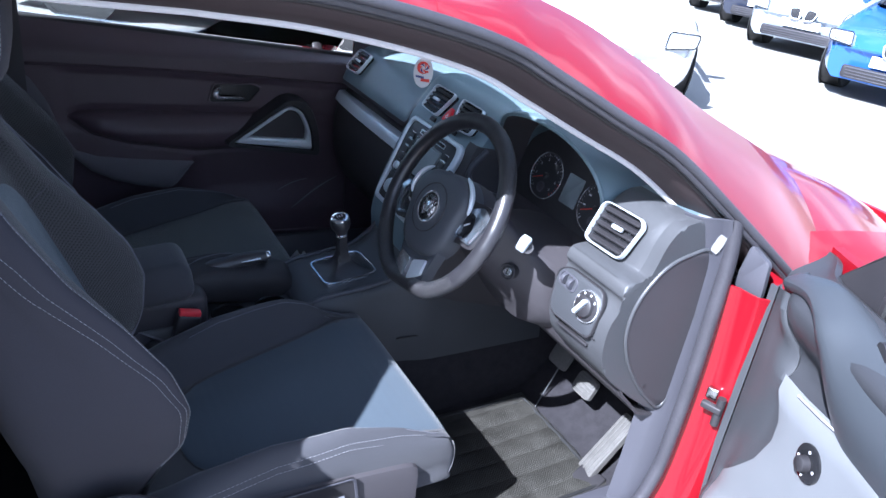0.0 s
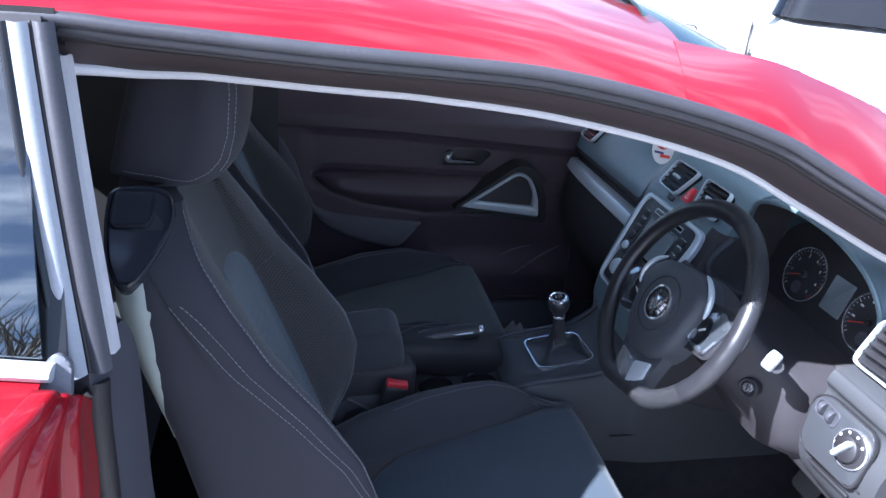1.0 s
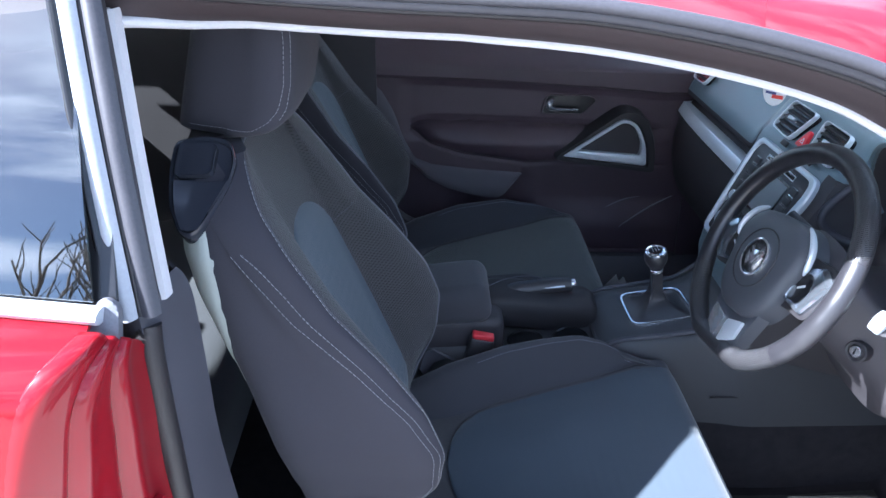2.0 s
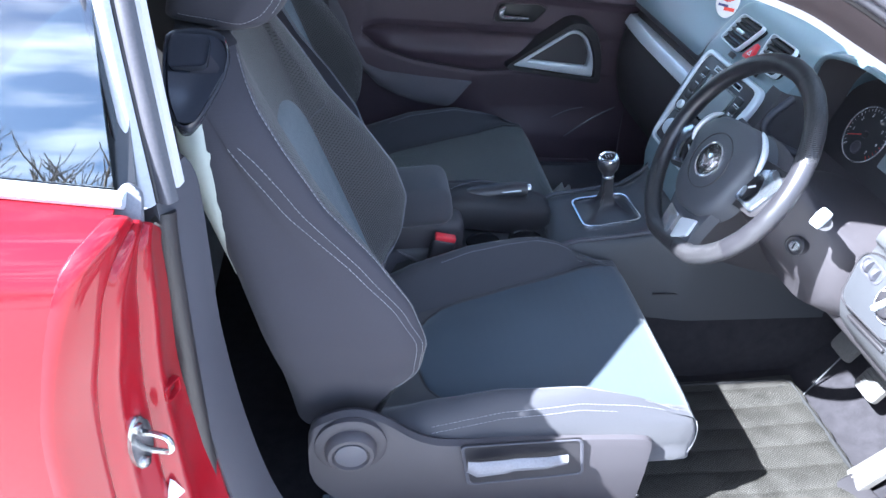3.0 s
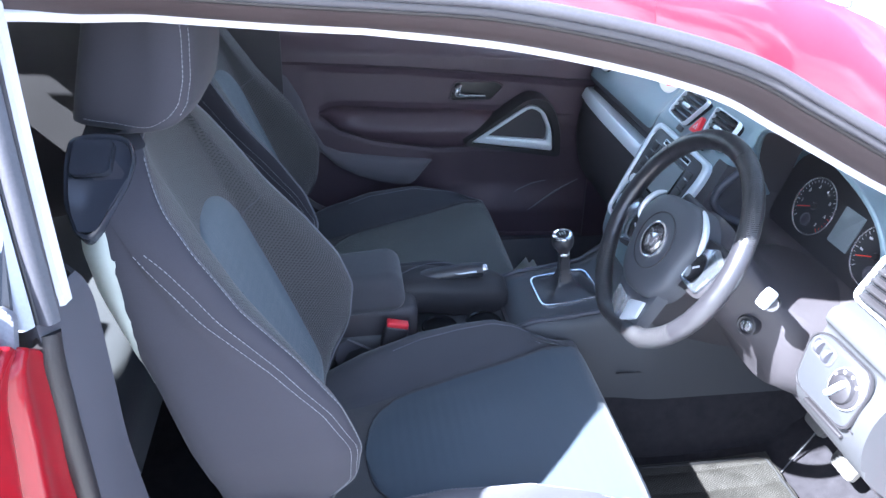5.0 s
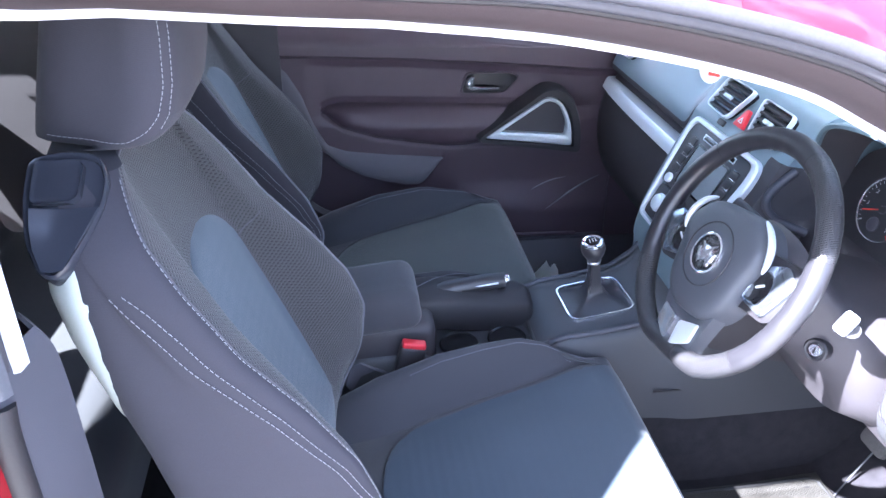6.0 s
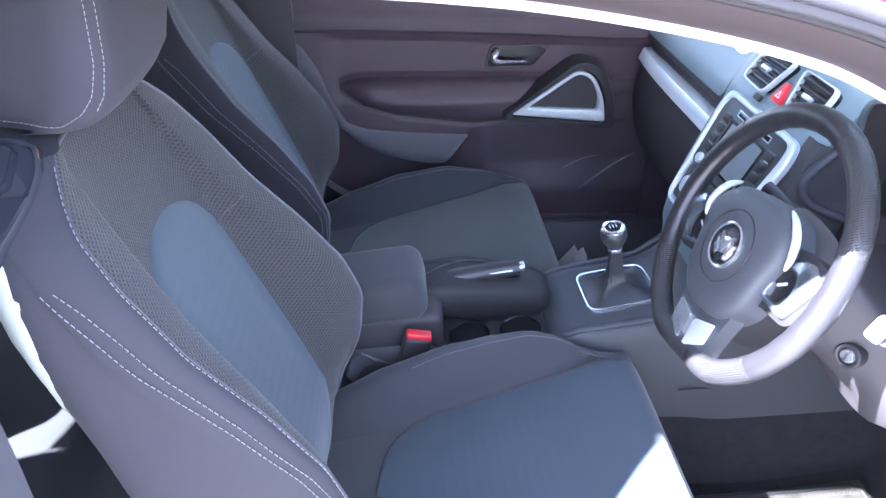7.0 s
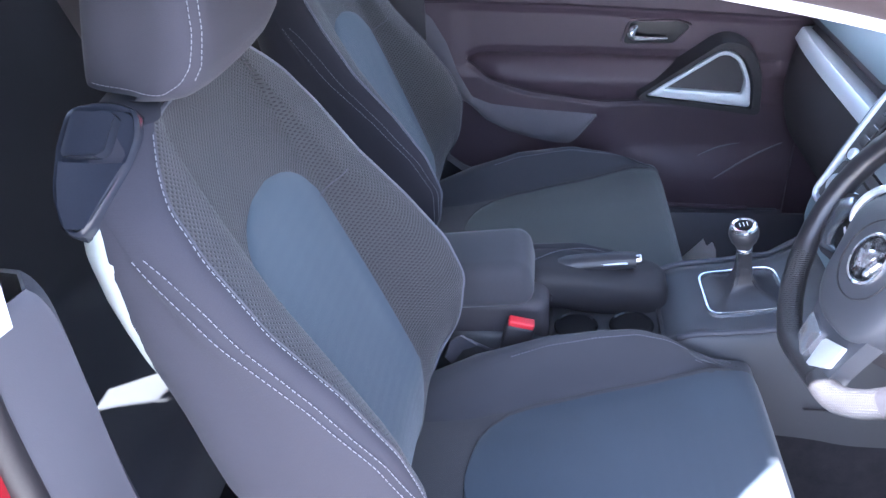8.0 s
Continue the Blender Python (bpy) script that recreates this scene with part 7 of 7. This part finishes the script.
def door_mirror(m, flip, name_label):
    """A mirror in the frame m: x outwards, y up, z backwards to the glass."""
    t = thing("door_mirror", m.translation, name_label, "mirror", "door mirrors")
    rows = []
    for z, k in ((-0.09, 0.2), (-0.085, 0.45), (-0.07, 0.68), (-0.045, 0.86), (-0.02, 0.96), (0.0, 1.0), (0.012, 0.98)):
        rows.append([m @ Vector((0.105 * k * math.copysign(abs(math.cos(a)) ** 0.7, math.cos(a)), 0.068 * k * math.copysign(abs(math.sin(a)) ** 0.7, math.sin(a)), z)) for a in np.linspace(0, 2 * math.pi, 28, endpoint=False)])
    part("mirror_housing", sheet(rows, closed=True, caps=True), RED, t, "glossy red mirror housing")
    o = [(0.092 * math.copysign(abs(math.cos(a)) ** 0.7, math.cos(a)), 0.056 * math.copysign(abs(math.sin(a)) ** 0.7, math.sin(a))) for a in np.linspace(0, 2 * math.pi, 28, endpoint=False)]
    part("mirror_glass", prism(o, m @ pose(0, 0, 0.0165), 0.003), MIRROR, t, "mirror glass")
    part("mirror_rim", ring([(x * 1.09, y * 1.12) for x, y in o], o, m @ pose(0, 0, 0.018), 0.008, 0.001), CHROME if flip < 0 else PLASTIC, t, "bright mirror rim" if flip < 0 else "black mirror rim")
    part("mirror_foot", tube([m @ Vector(p) for p in ((-0.16 * flip, -0.06, -0.03), (-0.12 * flip, -0.055, -0.03), (-0.07 * flip, -0.03, -0.03))], 0.02, 10), PLASTIC, t, "black mirror foot")
    return t


door_mirror(frame_of((0.985, 0.90, 0.968), (-0.6, -0.8, 0), (0, 0, 1)), -1, "red passenger door mirror with chrome-edged glass").rotation_euler = (0, 0, 0)

# ---- open driver's door ----
DA = radians(65)
OD = frame_of((1.225, -0.82, 0), (-math.cos(DA), -math.sin(DA), 0), (0, 0, 1))
odoor = thing("driver_door", OD.translation + Vector((0, 0, 0.35)), "open driver's door with grey trim and black mirror switch", "car door")


PANEL_TOP = ([0.0, 0.177, 0.252, 0.321, 0.406, 0.6, 1.1], [0.795, 0.80, 0.809, 0.822, 0.831, 0.84, 0.84])
PANEL_FRONT = ([0.38, 0.44, 0.484, 0.516, 0.574, 0.637, 0.703, 0.747, 0.77, 0.80], [-0.02, 0.0, 0.04, 0.034, 0.092, 0.141, 0.168, 0.164, 0.142, 0.118])
# Edge of a shadow across the door trim; PANEL_FRONT follows its lower part.
SHADOW_LOBE = ([0.34, 0.44, 0.484, 0.516, 0.574, 0.637, 0.703, 0.747, 0.77, 0.802, 0.842, 0.888, 0.908], [0.06, 0.05, 0.036, 0.032, 0.090, 0.139, 0.166, 0.162, 0.140, 0.116, 0.107, 0.076, 0.025])


def od_in(s, z):
    d = -0.05 * bump_step(s, 0.09, -0.02)
    d += 0.02 * bump_step(z, 0.84, 0.90) - 0.06 * bump_step(z, 0.91, 0.965)
    line = table(s, *PANEL_TOP)
    d -= 0.02 * math.exp(-((z - line - 0.03) / 0.028) ** 2) * bump_step(s, 0.05, 0.14)
    d += 0.016 * bump_step(z, line + 0.004, line - 0.006) * bump_step(s, table(z, *PANEL_FRONT) - 0.03, table(z, *PANEL_FRONT) + 0.01)
    d += 0.02 * bump_step(z, 0.52, 0.44)
    return d


part("door_skin", sheet([[OD @ Vector((s, z, od_in(s, z))) for s in np.linspace(-0.03, 1.1, 110)] for z in np.linspace(0.965, 0.34, 80)], thick=0.012, flip=True), DOORBLACK, odoor, "black grained inner door trim")
part("door_edge", sheet([[OD @ Vector((-0.032, z, d)) for d in np.linspace(-0.055, -0.12, 5)] for z in np.linspace(0.93, 0.34, 16)], thick=0.006), RED, odoor, "red door edge")
part("door_shell", sheet([[OD @ Vector((s, z, -0.12 - 0.03 * math.sin((z - 0.3) * 3.4) * 0 - 0.02 * bump_step(z, 0.8, 0.97) * -1)) for s in np.linspace(-0.04, 1.14, 24)] for z in np.linspace(0.97, 0.3, 14)], thick=0.02, flip=True), RED, odoor, "red outer door skin")
roll = []
roll_line = spline([(-0.04, 0.905, 0.010), (0.02, 0.925, 0.012), (0.108, 0.946, 0.019), (0.181, 0.925, 0.035), (0.242, 0.889, 0.060), (0.293, 0.870, 0.074), (0.36, 0.862, 0.078), (0.55, 0.860, 0.078), (1.1, 0.860, 0.078)], 60)
for s, zc, r in roll_line:
    roll.append([OD @ Vector((s, zc + r * math.sin(a), -0.006 - 0.05 * bump_step(s, 0.03, -0.04) + min(r, 0.034) * math.cos(a) - 0.02 * max(0, math.sin(a)))) for a in np.linspace(-1.7, 2.2, 20)])
part("top_roll", sheet(roll, thick=0.004), ROLLSKIN, odoor, "rounded blue-grey top roll")
# The shadow over the door's front is built as a darker grey part.
lobe = []
for z in np.linspace(0.905, 0.34, 40):
    b = table(z, *SHADOW_LOBE)
    row = [(1.222, -0.812, z), (1.221, -0.822, z), tuple(OD @ Vector((-0.008, z, -0.012)))]
    row += [tuple(OD @ Vector((0.01 + (b - 0.01) * u, z, max(od_in(0.01 + (b - 0.01) * u, z), -0.012) + 0.009 - 0.009 * u ** 8))) for u in (0.0, 0.25, 0.5, 0.75, 0.9, 0.97, 1.0)]
    lobe.append(row)
part("door_front_shadow", sheet(lobe, thick=0.004), CONSOLE, odoor, "smooth front of the door trim, shadow put into its dark grey")
panel = []
for v in np.linspace(0, 1, 20):
    z0 = 0.80 * (1 - v) + 0.42 * v
    s0 = table(z0, *PANEL_FRONT)
    panel.append([OD @ Vector((s, z, od_in(s, z) + 0.005)) for s, z in [(s, z0 + (table(s, *PANEL_TOP) - 0.80) * (1 - v)) for s in np.linspace(s0, 1.05, 44)]])
part("trim_panel", sheet(panel, thick=0.004), TRIMPALE, odoor, "lighter grey lower trim panel")
part("trim_bead", tube([OD @ Vector((s, table(s, *PANEL_TOP) + 0.001, od_in(s, table(s, *PANEL_TOP) - 0.004) + 0.007)) for s in np.linspace(0.178, 1.05, 40)], 0.0016, 8), PALE, odoor, "pale bead along the trim panel")
SWm = OD @ pose(0.268, 0.742, 0.024)
msw = part("mirror_switch", lathe([(0.031, 0.0), (0.031, 0.004), (0.027, 0.0065), (0.001, 0.0065)], SWm, 36), PLASTIC_GLOSS, odoor, "round black mirror adjuster")
part("switch_knob", lathe([(0.0135, 0.006), (0.0125, 0.018), (0.010, 0.020), (0.001, 0.0205)], SWm, 24), PLASTIC, msw, "black adjuster knob")
for a in (0, 90, 180, 270):
    part("switch_mark", rbox((0.004, 0.004, 0.0006), (0, 0, 0), 0.0008), PRINT, msw).matrix_basis = SWm @ pose(0.021 * math.cos(radians(a)), 0.021 * math.sin(radians(a)), 0.0068)
part("sail_cover", prism(rounded([(0.03, 0.93), (0.172, 1.068), (0.176, 0.92)], 0.008), OD @ pose(0, 0, -0.055), 0.03, 0.004), PLASTIC, odoor, "black triangular sail cover")
part("window_channel", tube([OD @ Vector((0.17, z, -0.07)) for z in (0.86, 0.96, 1.07)], 0.009, 8), RUBBER, odoor, "black window channel")
part("sill_seal", tube([OD @ Vector((s, 0.955, -0.085)) for s in np.linspace(0.15, 1.1, 8)], 0.012, 8), RUBBER, odoor, "black window sill seal")
part("door_check", rbox((0.014, 0.04, 0.014), (1.19, -0.80, 0.634), 0.003, (0, 0, 20)), PLASTIC, odoor, "black door check")
part("hinge_leaf", rbox((0.014, 0.022, 0.024), (1.204, -0.784, 0.652), 0.003, (0, 0, 20)), STEEL, odoor, "zinc-plated hinge leaf")
part("hinge_pin", lathe([(0.008, -0.03), (0.008, 0.03)], pose(1.2, -0.81, 0.628), 14), PLASTIC, odoor)
mir = door_mirror(OD @ pose(0.33, 1.0, -0.16) @ pose(0, 0, 0, 0, 78, 0), 1, "red driver's door mirror beside the open door")


# ---- the yard ----
gr = bmesh.new()
bmesh.ops.create_grid(gr, x_segments=80, y_segments=80, size=400)
for v in gr.verts:
    v.co.z = 0.05 * noise.noise(v.co * 0.02) * min(1, v.co.length / 60) - 0.002
tagged(part("ground", gr, GROUND, None), "pale sunlit concrete yard", "ground", kind="structure")


def road_wheel(parent, m, r=0.32, w=0.2):
    tyre = part("wheel", lathe([(r * 0.62, -w / 2), (r * 0.95, -w / 2), (r, -w / 2 + 0.03), (r, w / 2 - 0.03), (r * 0.95, w / 2), (r * 0.66, w / 2), (r * 0.62, w / 2 - 0.02)], m, 40), RUBBER, parent, "black tyre")
    part("rim", lathe([(r * 0.65, w / 2 - 0.01), (r * 0.62, w / 2 + 0.002), (r * 0.58, w / 2 - 0.02), (r * 0.56, w / 2 - 0.06), (0.01, w / 2 - 0.06)], m, 36), STEEL, tyre, "alloy rim")
    for k in range(5):
        a = 2 * math.pi * k / 5
        part("rim_spoke", rbox((r * 0.56, 0.045, 0.03), (0, 0, 0), 0.008), SILVER, tyre).matrix_basis = m @ pose(r * 0.3 * math.cos(a), r * 0.3 * math.sin(a), w / 2 - 0.025, 0, 0, math.degrees(a))
    part("rim_hub", lathe([(0.05, w / 2 - 0.03), (0.045, w / 2 - 0.005), (0.002, w / 2)], m, 20), SILVER, tyre)


for ax in (1.72, -0.86):
    for sy in (-1, 1):
        part("wheel_arch", lathe([(0.36, 0), (0.36, 0.008), (0.335, 0.008), (0.335, -0.2), (0.01, -0.2)], pose(ax, sy * 0.888, 0.32, -90 * sy, 0, 0), 36), RUBBER, car, "dark wheel arch")
        road_wheel(car, pose(ax, sy * 0.79, 0.32, -90 * sy, 0, 0))


def parked_car(name, at, heading, paint, label, length=4.4, width=1.78, height=1.42, kidney=False, deck=0.95, van=False):
    """A parked car whose nose points along heading; at is the ground under the middle of its nose."""
    c = thing(name, (0, 0, 0), label, "car", "parked cars")
    fw = Vector((math.cos(heading), math.sin(heading), 0))
    m = frame_of(Vector(at), -fw, Vector((0, 0, 1)).cross(-fw))
    hw = width / 2

    def body_row(s):
        """Half a section at s metres behind the nose: (side, up) from sill to the middle of the deck."""
        k = s / length
        w = hw * (1 - 0.20 * max(0, 1 - s / 0.55) ** 2 - 0.10 * max(0, (s - length + 0.5) / 0.5) ** 2)
        top = table(k, [0, 0.02, 0.06, 0.14, 0.28, 0.34, 0.8, 0.9, 0.97, 1.0], [0.52, 0.62, 0.70, 0.76, deck - 0.06, deck, deck + 0.04, deck + 0.05, deck - 0.02, 0.7])
        return [(w * 0.86, 0.20), (w * 0.97, 0.28), (w, 0.45), (w * 0.995, 0.6 if top > 0.65 else top - 0.05), (w * 0.96, top - 0.07), (w * 0.88, top - 0.015), (w * 0.5, top + 0.012), (0.0, top + 0.02)]
    rows = []
    for s in np.concatenate([[0.0, 0.015, 0.04, 0.09, 0.16, 0.25], np.linspace(0.4, length - 0.3, 30), [length - 0.15, length - 0.05, length]]):
        h = spline(body_row(s), 22)
        full = [(a, b) for a, b in h] + [(-a, b) for a, b in h[::-1][1:]]
        rows.append([m @ Vector((s + 0.22 * (abs(a) / hw) ** 2.5 * max(0, 1 - s / 0.9) , a, b)) for a, b in full])
    body = part("body", sheet(rows, caps=True), paint, c, "glossy painted body")
    # cabin
    f0, f1, r1, r0 = 0.24 * length, 0.42 * length, 0.70 * length, 0.88 * length
    cab = []
    for t in np.linspace(0, 1, 9):
        zz = deck - 0.03 + (height - deck + 0.03) * t
        sx0, sx1 = f0 + (f1 - f0) * t, r0 + (r1 - r0) * t
        wy = hw * (0.93 - 0.23 * t)
        row = []
        for a in np.linspace(0, 2 * math.pi, 40, endpoint=False):
            cx, sy = math.cos(a), math.sin(a)
            row.append(m @ Vector((0.5 * (sx0 + sx1) - 0.5 * (sx1 - sx0) * math.copysign(abs(cx) ** 0.35, cx), wy * math.copysign(abs(sy) ** 0.35, sy), zz)))
        cab.append(row)
    part("glasshouse", sheet(cab, closed=True), PLASTIC_GLOSS, c, "dark glazed cabin")
    rf = []
    for k, dz in ((1.03, -0.02), (1.0, 0.0), (0.9, 0.02), (0.6, 0.035), (0.05, 0.04)):
        rf.append([Vector(p).lerp(m @ Vector((0.56 * length, 0, height)), 1 - k) + Vector((0, 0, dz)) for p in cab[-1]])
    part("roof", sheet(rf, closed=True, caps=True), paint, c, "painted roof")
    for sy in (-1, 1):
        for p0, p1 in (((f0, 0.93), (f1, 0.70)), ((r0, 0.93), (r1, 0.70)), ((0.56 * length, 0.945), (0.56 * length, 0.71))):
            part("cabin_pillar", tube([m @ Vector((p0[0], sy * hw * p0[1], deck - 0.02)), m @ Vector((0.5 * (p0[0] + p1[0]), sy * hw * (p0[1] + p1[1]) / 2 + sy * 0.008, 0.5 * (deck + height) - 0.01)), m @ Vector((p1[0], sy * hw * p1[1], height))], 0.035, 8), paint, c)
        for s in (0.2 * length, 0.8 * length):
            part("wheel_arch", lathe([(0.37, 0), (0.37, 0.012), (0.335, 0.012), (0.335, -0.2), (0.01, -0.2)], m @ pose(s, sy * (hw - 0.0), 0.32, -90 * sy, 0, 0), 36), RUBBER, c, "dark wheel arch")
            road_wheel(c, m @ pose(s, sy * (hw - 0.11), 0.32, -90 * sy, 0, 0))
        # headlamp
        lo = rounded([(-0.16, -0.07), (0.14, -0.055), (0.19, 0.05), (-0.10, 0.065)], 0.035)
        lm = m @ frame_of((0.115, sy * hw * 0.70, 0.60), (0.42 , sy * 1.0, 0.0), (0.45 * 1.0, 0, 1)) if sy > 0 else m @ frame_of((0.115, sy * hw * 0.70, 0.60), (-0.42, 1.0, 0.0), (0.45, 0, 1))
        if sy < 0:
            lo = [(-x, y) for x, y in lo[::-1]]
        z_sign = -1 if (lm.to_3x3() @ Vector((0, 0, 1))).dot(fw) < 0 else 1
        lamp = part("headlamp", prism(lo, lm @ pose(0, 0, 0.02 * z_sign), 0.05 * z_sign, 0.0), LAMPGLASS, c, "clear headlamp")
        part("lamp_rim", tube([lm @ Vector((x * 1.02, y * 1.04, 0.022 * z_sign)) for x, y in lo], 0.006, 6, closed=True), PLASTIC_GLOSS, lamp)
        for ox in (-0.05, 0.06):
            part("lamp_bowl", lathe([(0.042, 0.024 * z_sign), (0.036, 0.028 * z_sign), (0.03, 0.022 * z_sign), (0.002, 0.021 * z_sign)], lm @ pose(ox * sy, 0, 0), 24), CHROME, lamp)
        part("mirror", rbox((0.10, 0.2, 0.13), (0, 0, 0), 0.035), paint, c, "door mirror").matrix_basis = m @ pose(0.31 * length, sy * (hw + 0.06), deck + 0.06)
    # grille, plate, lower intake
    if kidney:
        for sy in (-1, 1):
            go = rounded([(sy * 0.02, -0.085), (sy * 0.15, -0.075), (sy * 0.19, 0.05), (sy * 0.05, 0.075)] if sy > 0 else [(sy * 0.02, -0.085), (sy * 0.05, 0.075), (sy * 0.19, 0.05), (sy * 0.15, -0.075)], 0.04)
            gm = m @ frame_of((-0.012, 0, 0.565), (0, 1, 0), (0.35, 0, 1))
            zs = 1 if (gm.to_3x3() @ Vector((0, 0, 1))).dot(fw) > 0 else -1
            gl = part("grille", prism(go, gm @ pose(0, 0, 0.012 * zs), 0.05 * zs), PLASTIC_GLOSS, c, "black twin grille")
            part("grille_rim", tube([gm @ Vector((x, y, 0.014 * zs)) for x, y in go], 0.009, 8, closed=True), SILVER, gl)
            for k in range(6):
                part("grille_bar", rbox((0.006, 0.12, 0.012), (0, 0, 0), 0.002), PLASTIC, gl).matrix_basis = gm @ pose(sy * (0.045 + 0.022 * k), 0, 0.014 * zs)
    elif deck < 0.97:
        part("grille", rbox((0.05, width * 0.42, 0.09), (0, 0, 0), 0.02), PLASTIC_GLOSS, c, "black grille").matrix_basis = m @ pose(0.012, 0, 0.57)
    part("number_plate", rbox((0.012, 0.52, 0.11), (0, 0, 0), 0.004), CARD, c, "white plate with plain bars").matrix_basis = m @ pose(-0.008, 0, 0.435)
    for k in range(6):
        part("plate_bar", rbox((0.004, 0.04, 0.07), (0, 0, 0), 0.001), PALE, c).matrix_basis = m @ pose(-0.015, -0.2 + 0.075 * k + (0.04 if k > 3 else 0), 0.435)
    intake = part("lower_intake", rbox((0.06, width * 0.58, 0.13), (0, 0, 0), 0.03), PLASTIC, c, "black lower intake")
    intake.matrix_basis = m @ pose(0.02, 0, 0.29)
    for k in range(4):
        part("intake_bar", rbox((0.01, width * 0.52, 0.008), (0, 0, 0), 0.002), TRIMGREY, c).matrix_basis = m @ pose(-0.012, 0, 0.245 + k * 0.03)
    return c


parked_car("saloon_car", (7.75, 2.85, 0), radians(196), BLUEPAINT, "bright blue parked saloon facing the lane", kidney=True)
parked_car("saloon_car", (9.35, 5.25, 0), radians(198), SILVERPAINT, "pale silver-blue parked saloon beside a blue one", kidney=True)
parked_car("estate_car", (10.7, 7.0, 0), radians(200), DARKPAINT, "dark blue parked car in the row")
parked_car("hatchback", (11.6, 8.6, 0), radians(202), WHITEPAINT, "white parked hatchback at the end of the row")
parked_car("hatchback", (4.15, 3.12, 0), radians(238), WHITEPAINT, "white parked car ahead of the red one", height=1.5, deck=0.98)
parked_car("sports_car", (4.05, 5.4, 0), radians(-25), RED, "red parked car beyond the passenger door", length=4.2)

# boundary planting and a bare tree behind the lane, on the driver's side
def bare_tree(at, h, seed):
    rnd = random.Random(seed)
    t = thing("bare_tree", at, "leafless grey tree beyond the yard", "tree", "bare trees")
    bm = bmesh.new()
    limbs = []

    def grow(p, way, r, l, depth):
        pts = [Vector(p)]
        w = Vector(way)
        for _ in range(4):
            w = (w + Vector((rnd.uniform(-0.18, 0.18), rnd.uniform(-0.18, 0.18), rnd.uniform(-0.02, 0.14)))).normalized()
            pts.append(pts[-1] + w * l / 4)
        limbs.append((pts, [r * (1 - 0.12 * i) for i in range(5)]))
        if depth:
            for k in range(rnd.choice((3, 4))):
                q = pts[rnd.choice((2, 3, 4))]
                side = Vector((rnd.uniform(-1, 1), rnd.uniform(-1, 1), rnd.uniform(0.1, 0.9))).normalized()
                grow(q, (w * 0.6 + side * 0.8).normalized(), r * 0.5, l * rnd.uniform(0.55, 0.78), depth - 1)
    grow(Vector(at), Vector((0, 0, 1)), h * 0.026, h * 0.36, 4)
    for i, (pts, rr) in enumerate(limbs):
        piece = tube([tuple(p) for p in pts], rr, 7 if i == 0 else 4)
        if i == 0:
            part("trunk", piece, BARK, t, "grey tapered trunk")
        else:
            me = bpy.data.meshes.new("limb")
            piece.to_mesh(me)
            piece.free()
            bm.from_mesh(me)
            bpy.data.meshes.remove(me)
    part("crown", bm, BARK, t, "fine bare branches")


bare_tree((-3.7, -12.3, 0), 8.2, 3)
bare_tree((-9.0, -20.0, 0), 7.5, 5)
bare_tree((-19.0, -15.5, 0), 7.0, 8)
hedge = bmesh.new()
rnd = random.Random(11)
for k in range(5200):
    a = rnd.uniform(0, 1)
    c0 = Vector((-34 + 60 * a, -24 + rnd.uniform(-0.9, 0.9) + 3 * math.sin(a * 5), rnd.uniform(0.05, 1) ** 0.7 * (1.7 + 0.5 * math.sin(a * 23) + 0.3 * math.sin(a * 61))))
    n1 = Vector((rnd.uniform(-1, 1), rnd.uniform(-1, 1), rnd.uniform(-1, 1))).normalized()
    n2 = n1.orthogonal().normalized()
    s = rnd.uniform(0.09, 0.2)
    hedge.faces.new([hedge.verts.new(c0 + n1 * s * x + n2 * s * 0.55 * y) for x, y in ((-1, 0), (0, -1), (1, 0), (0, 1))])
tagged(part("hedge", hedge, LEAFY, None, sharp=0), "dense green hedge at the edge of the yard", "hedge", kind="stuff")
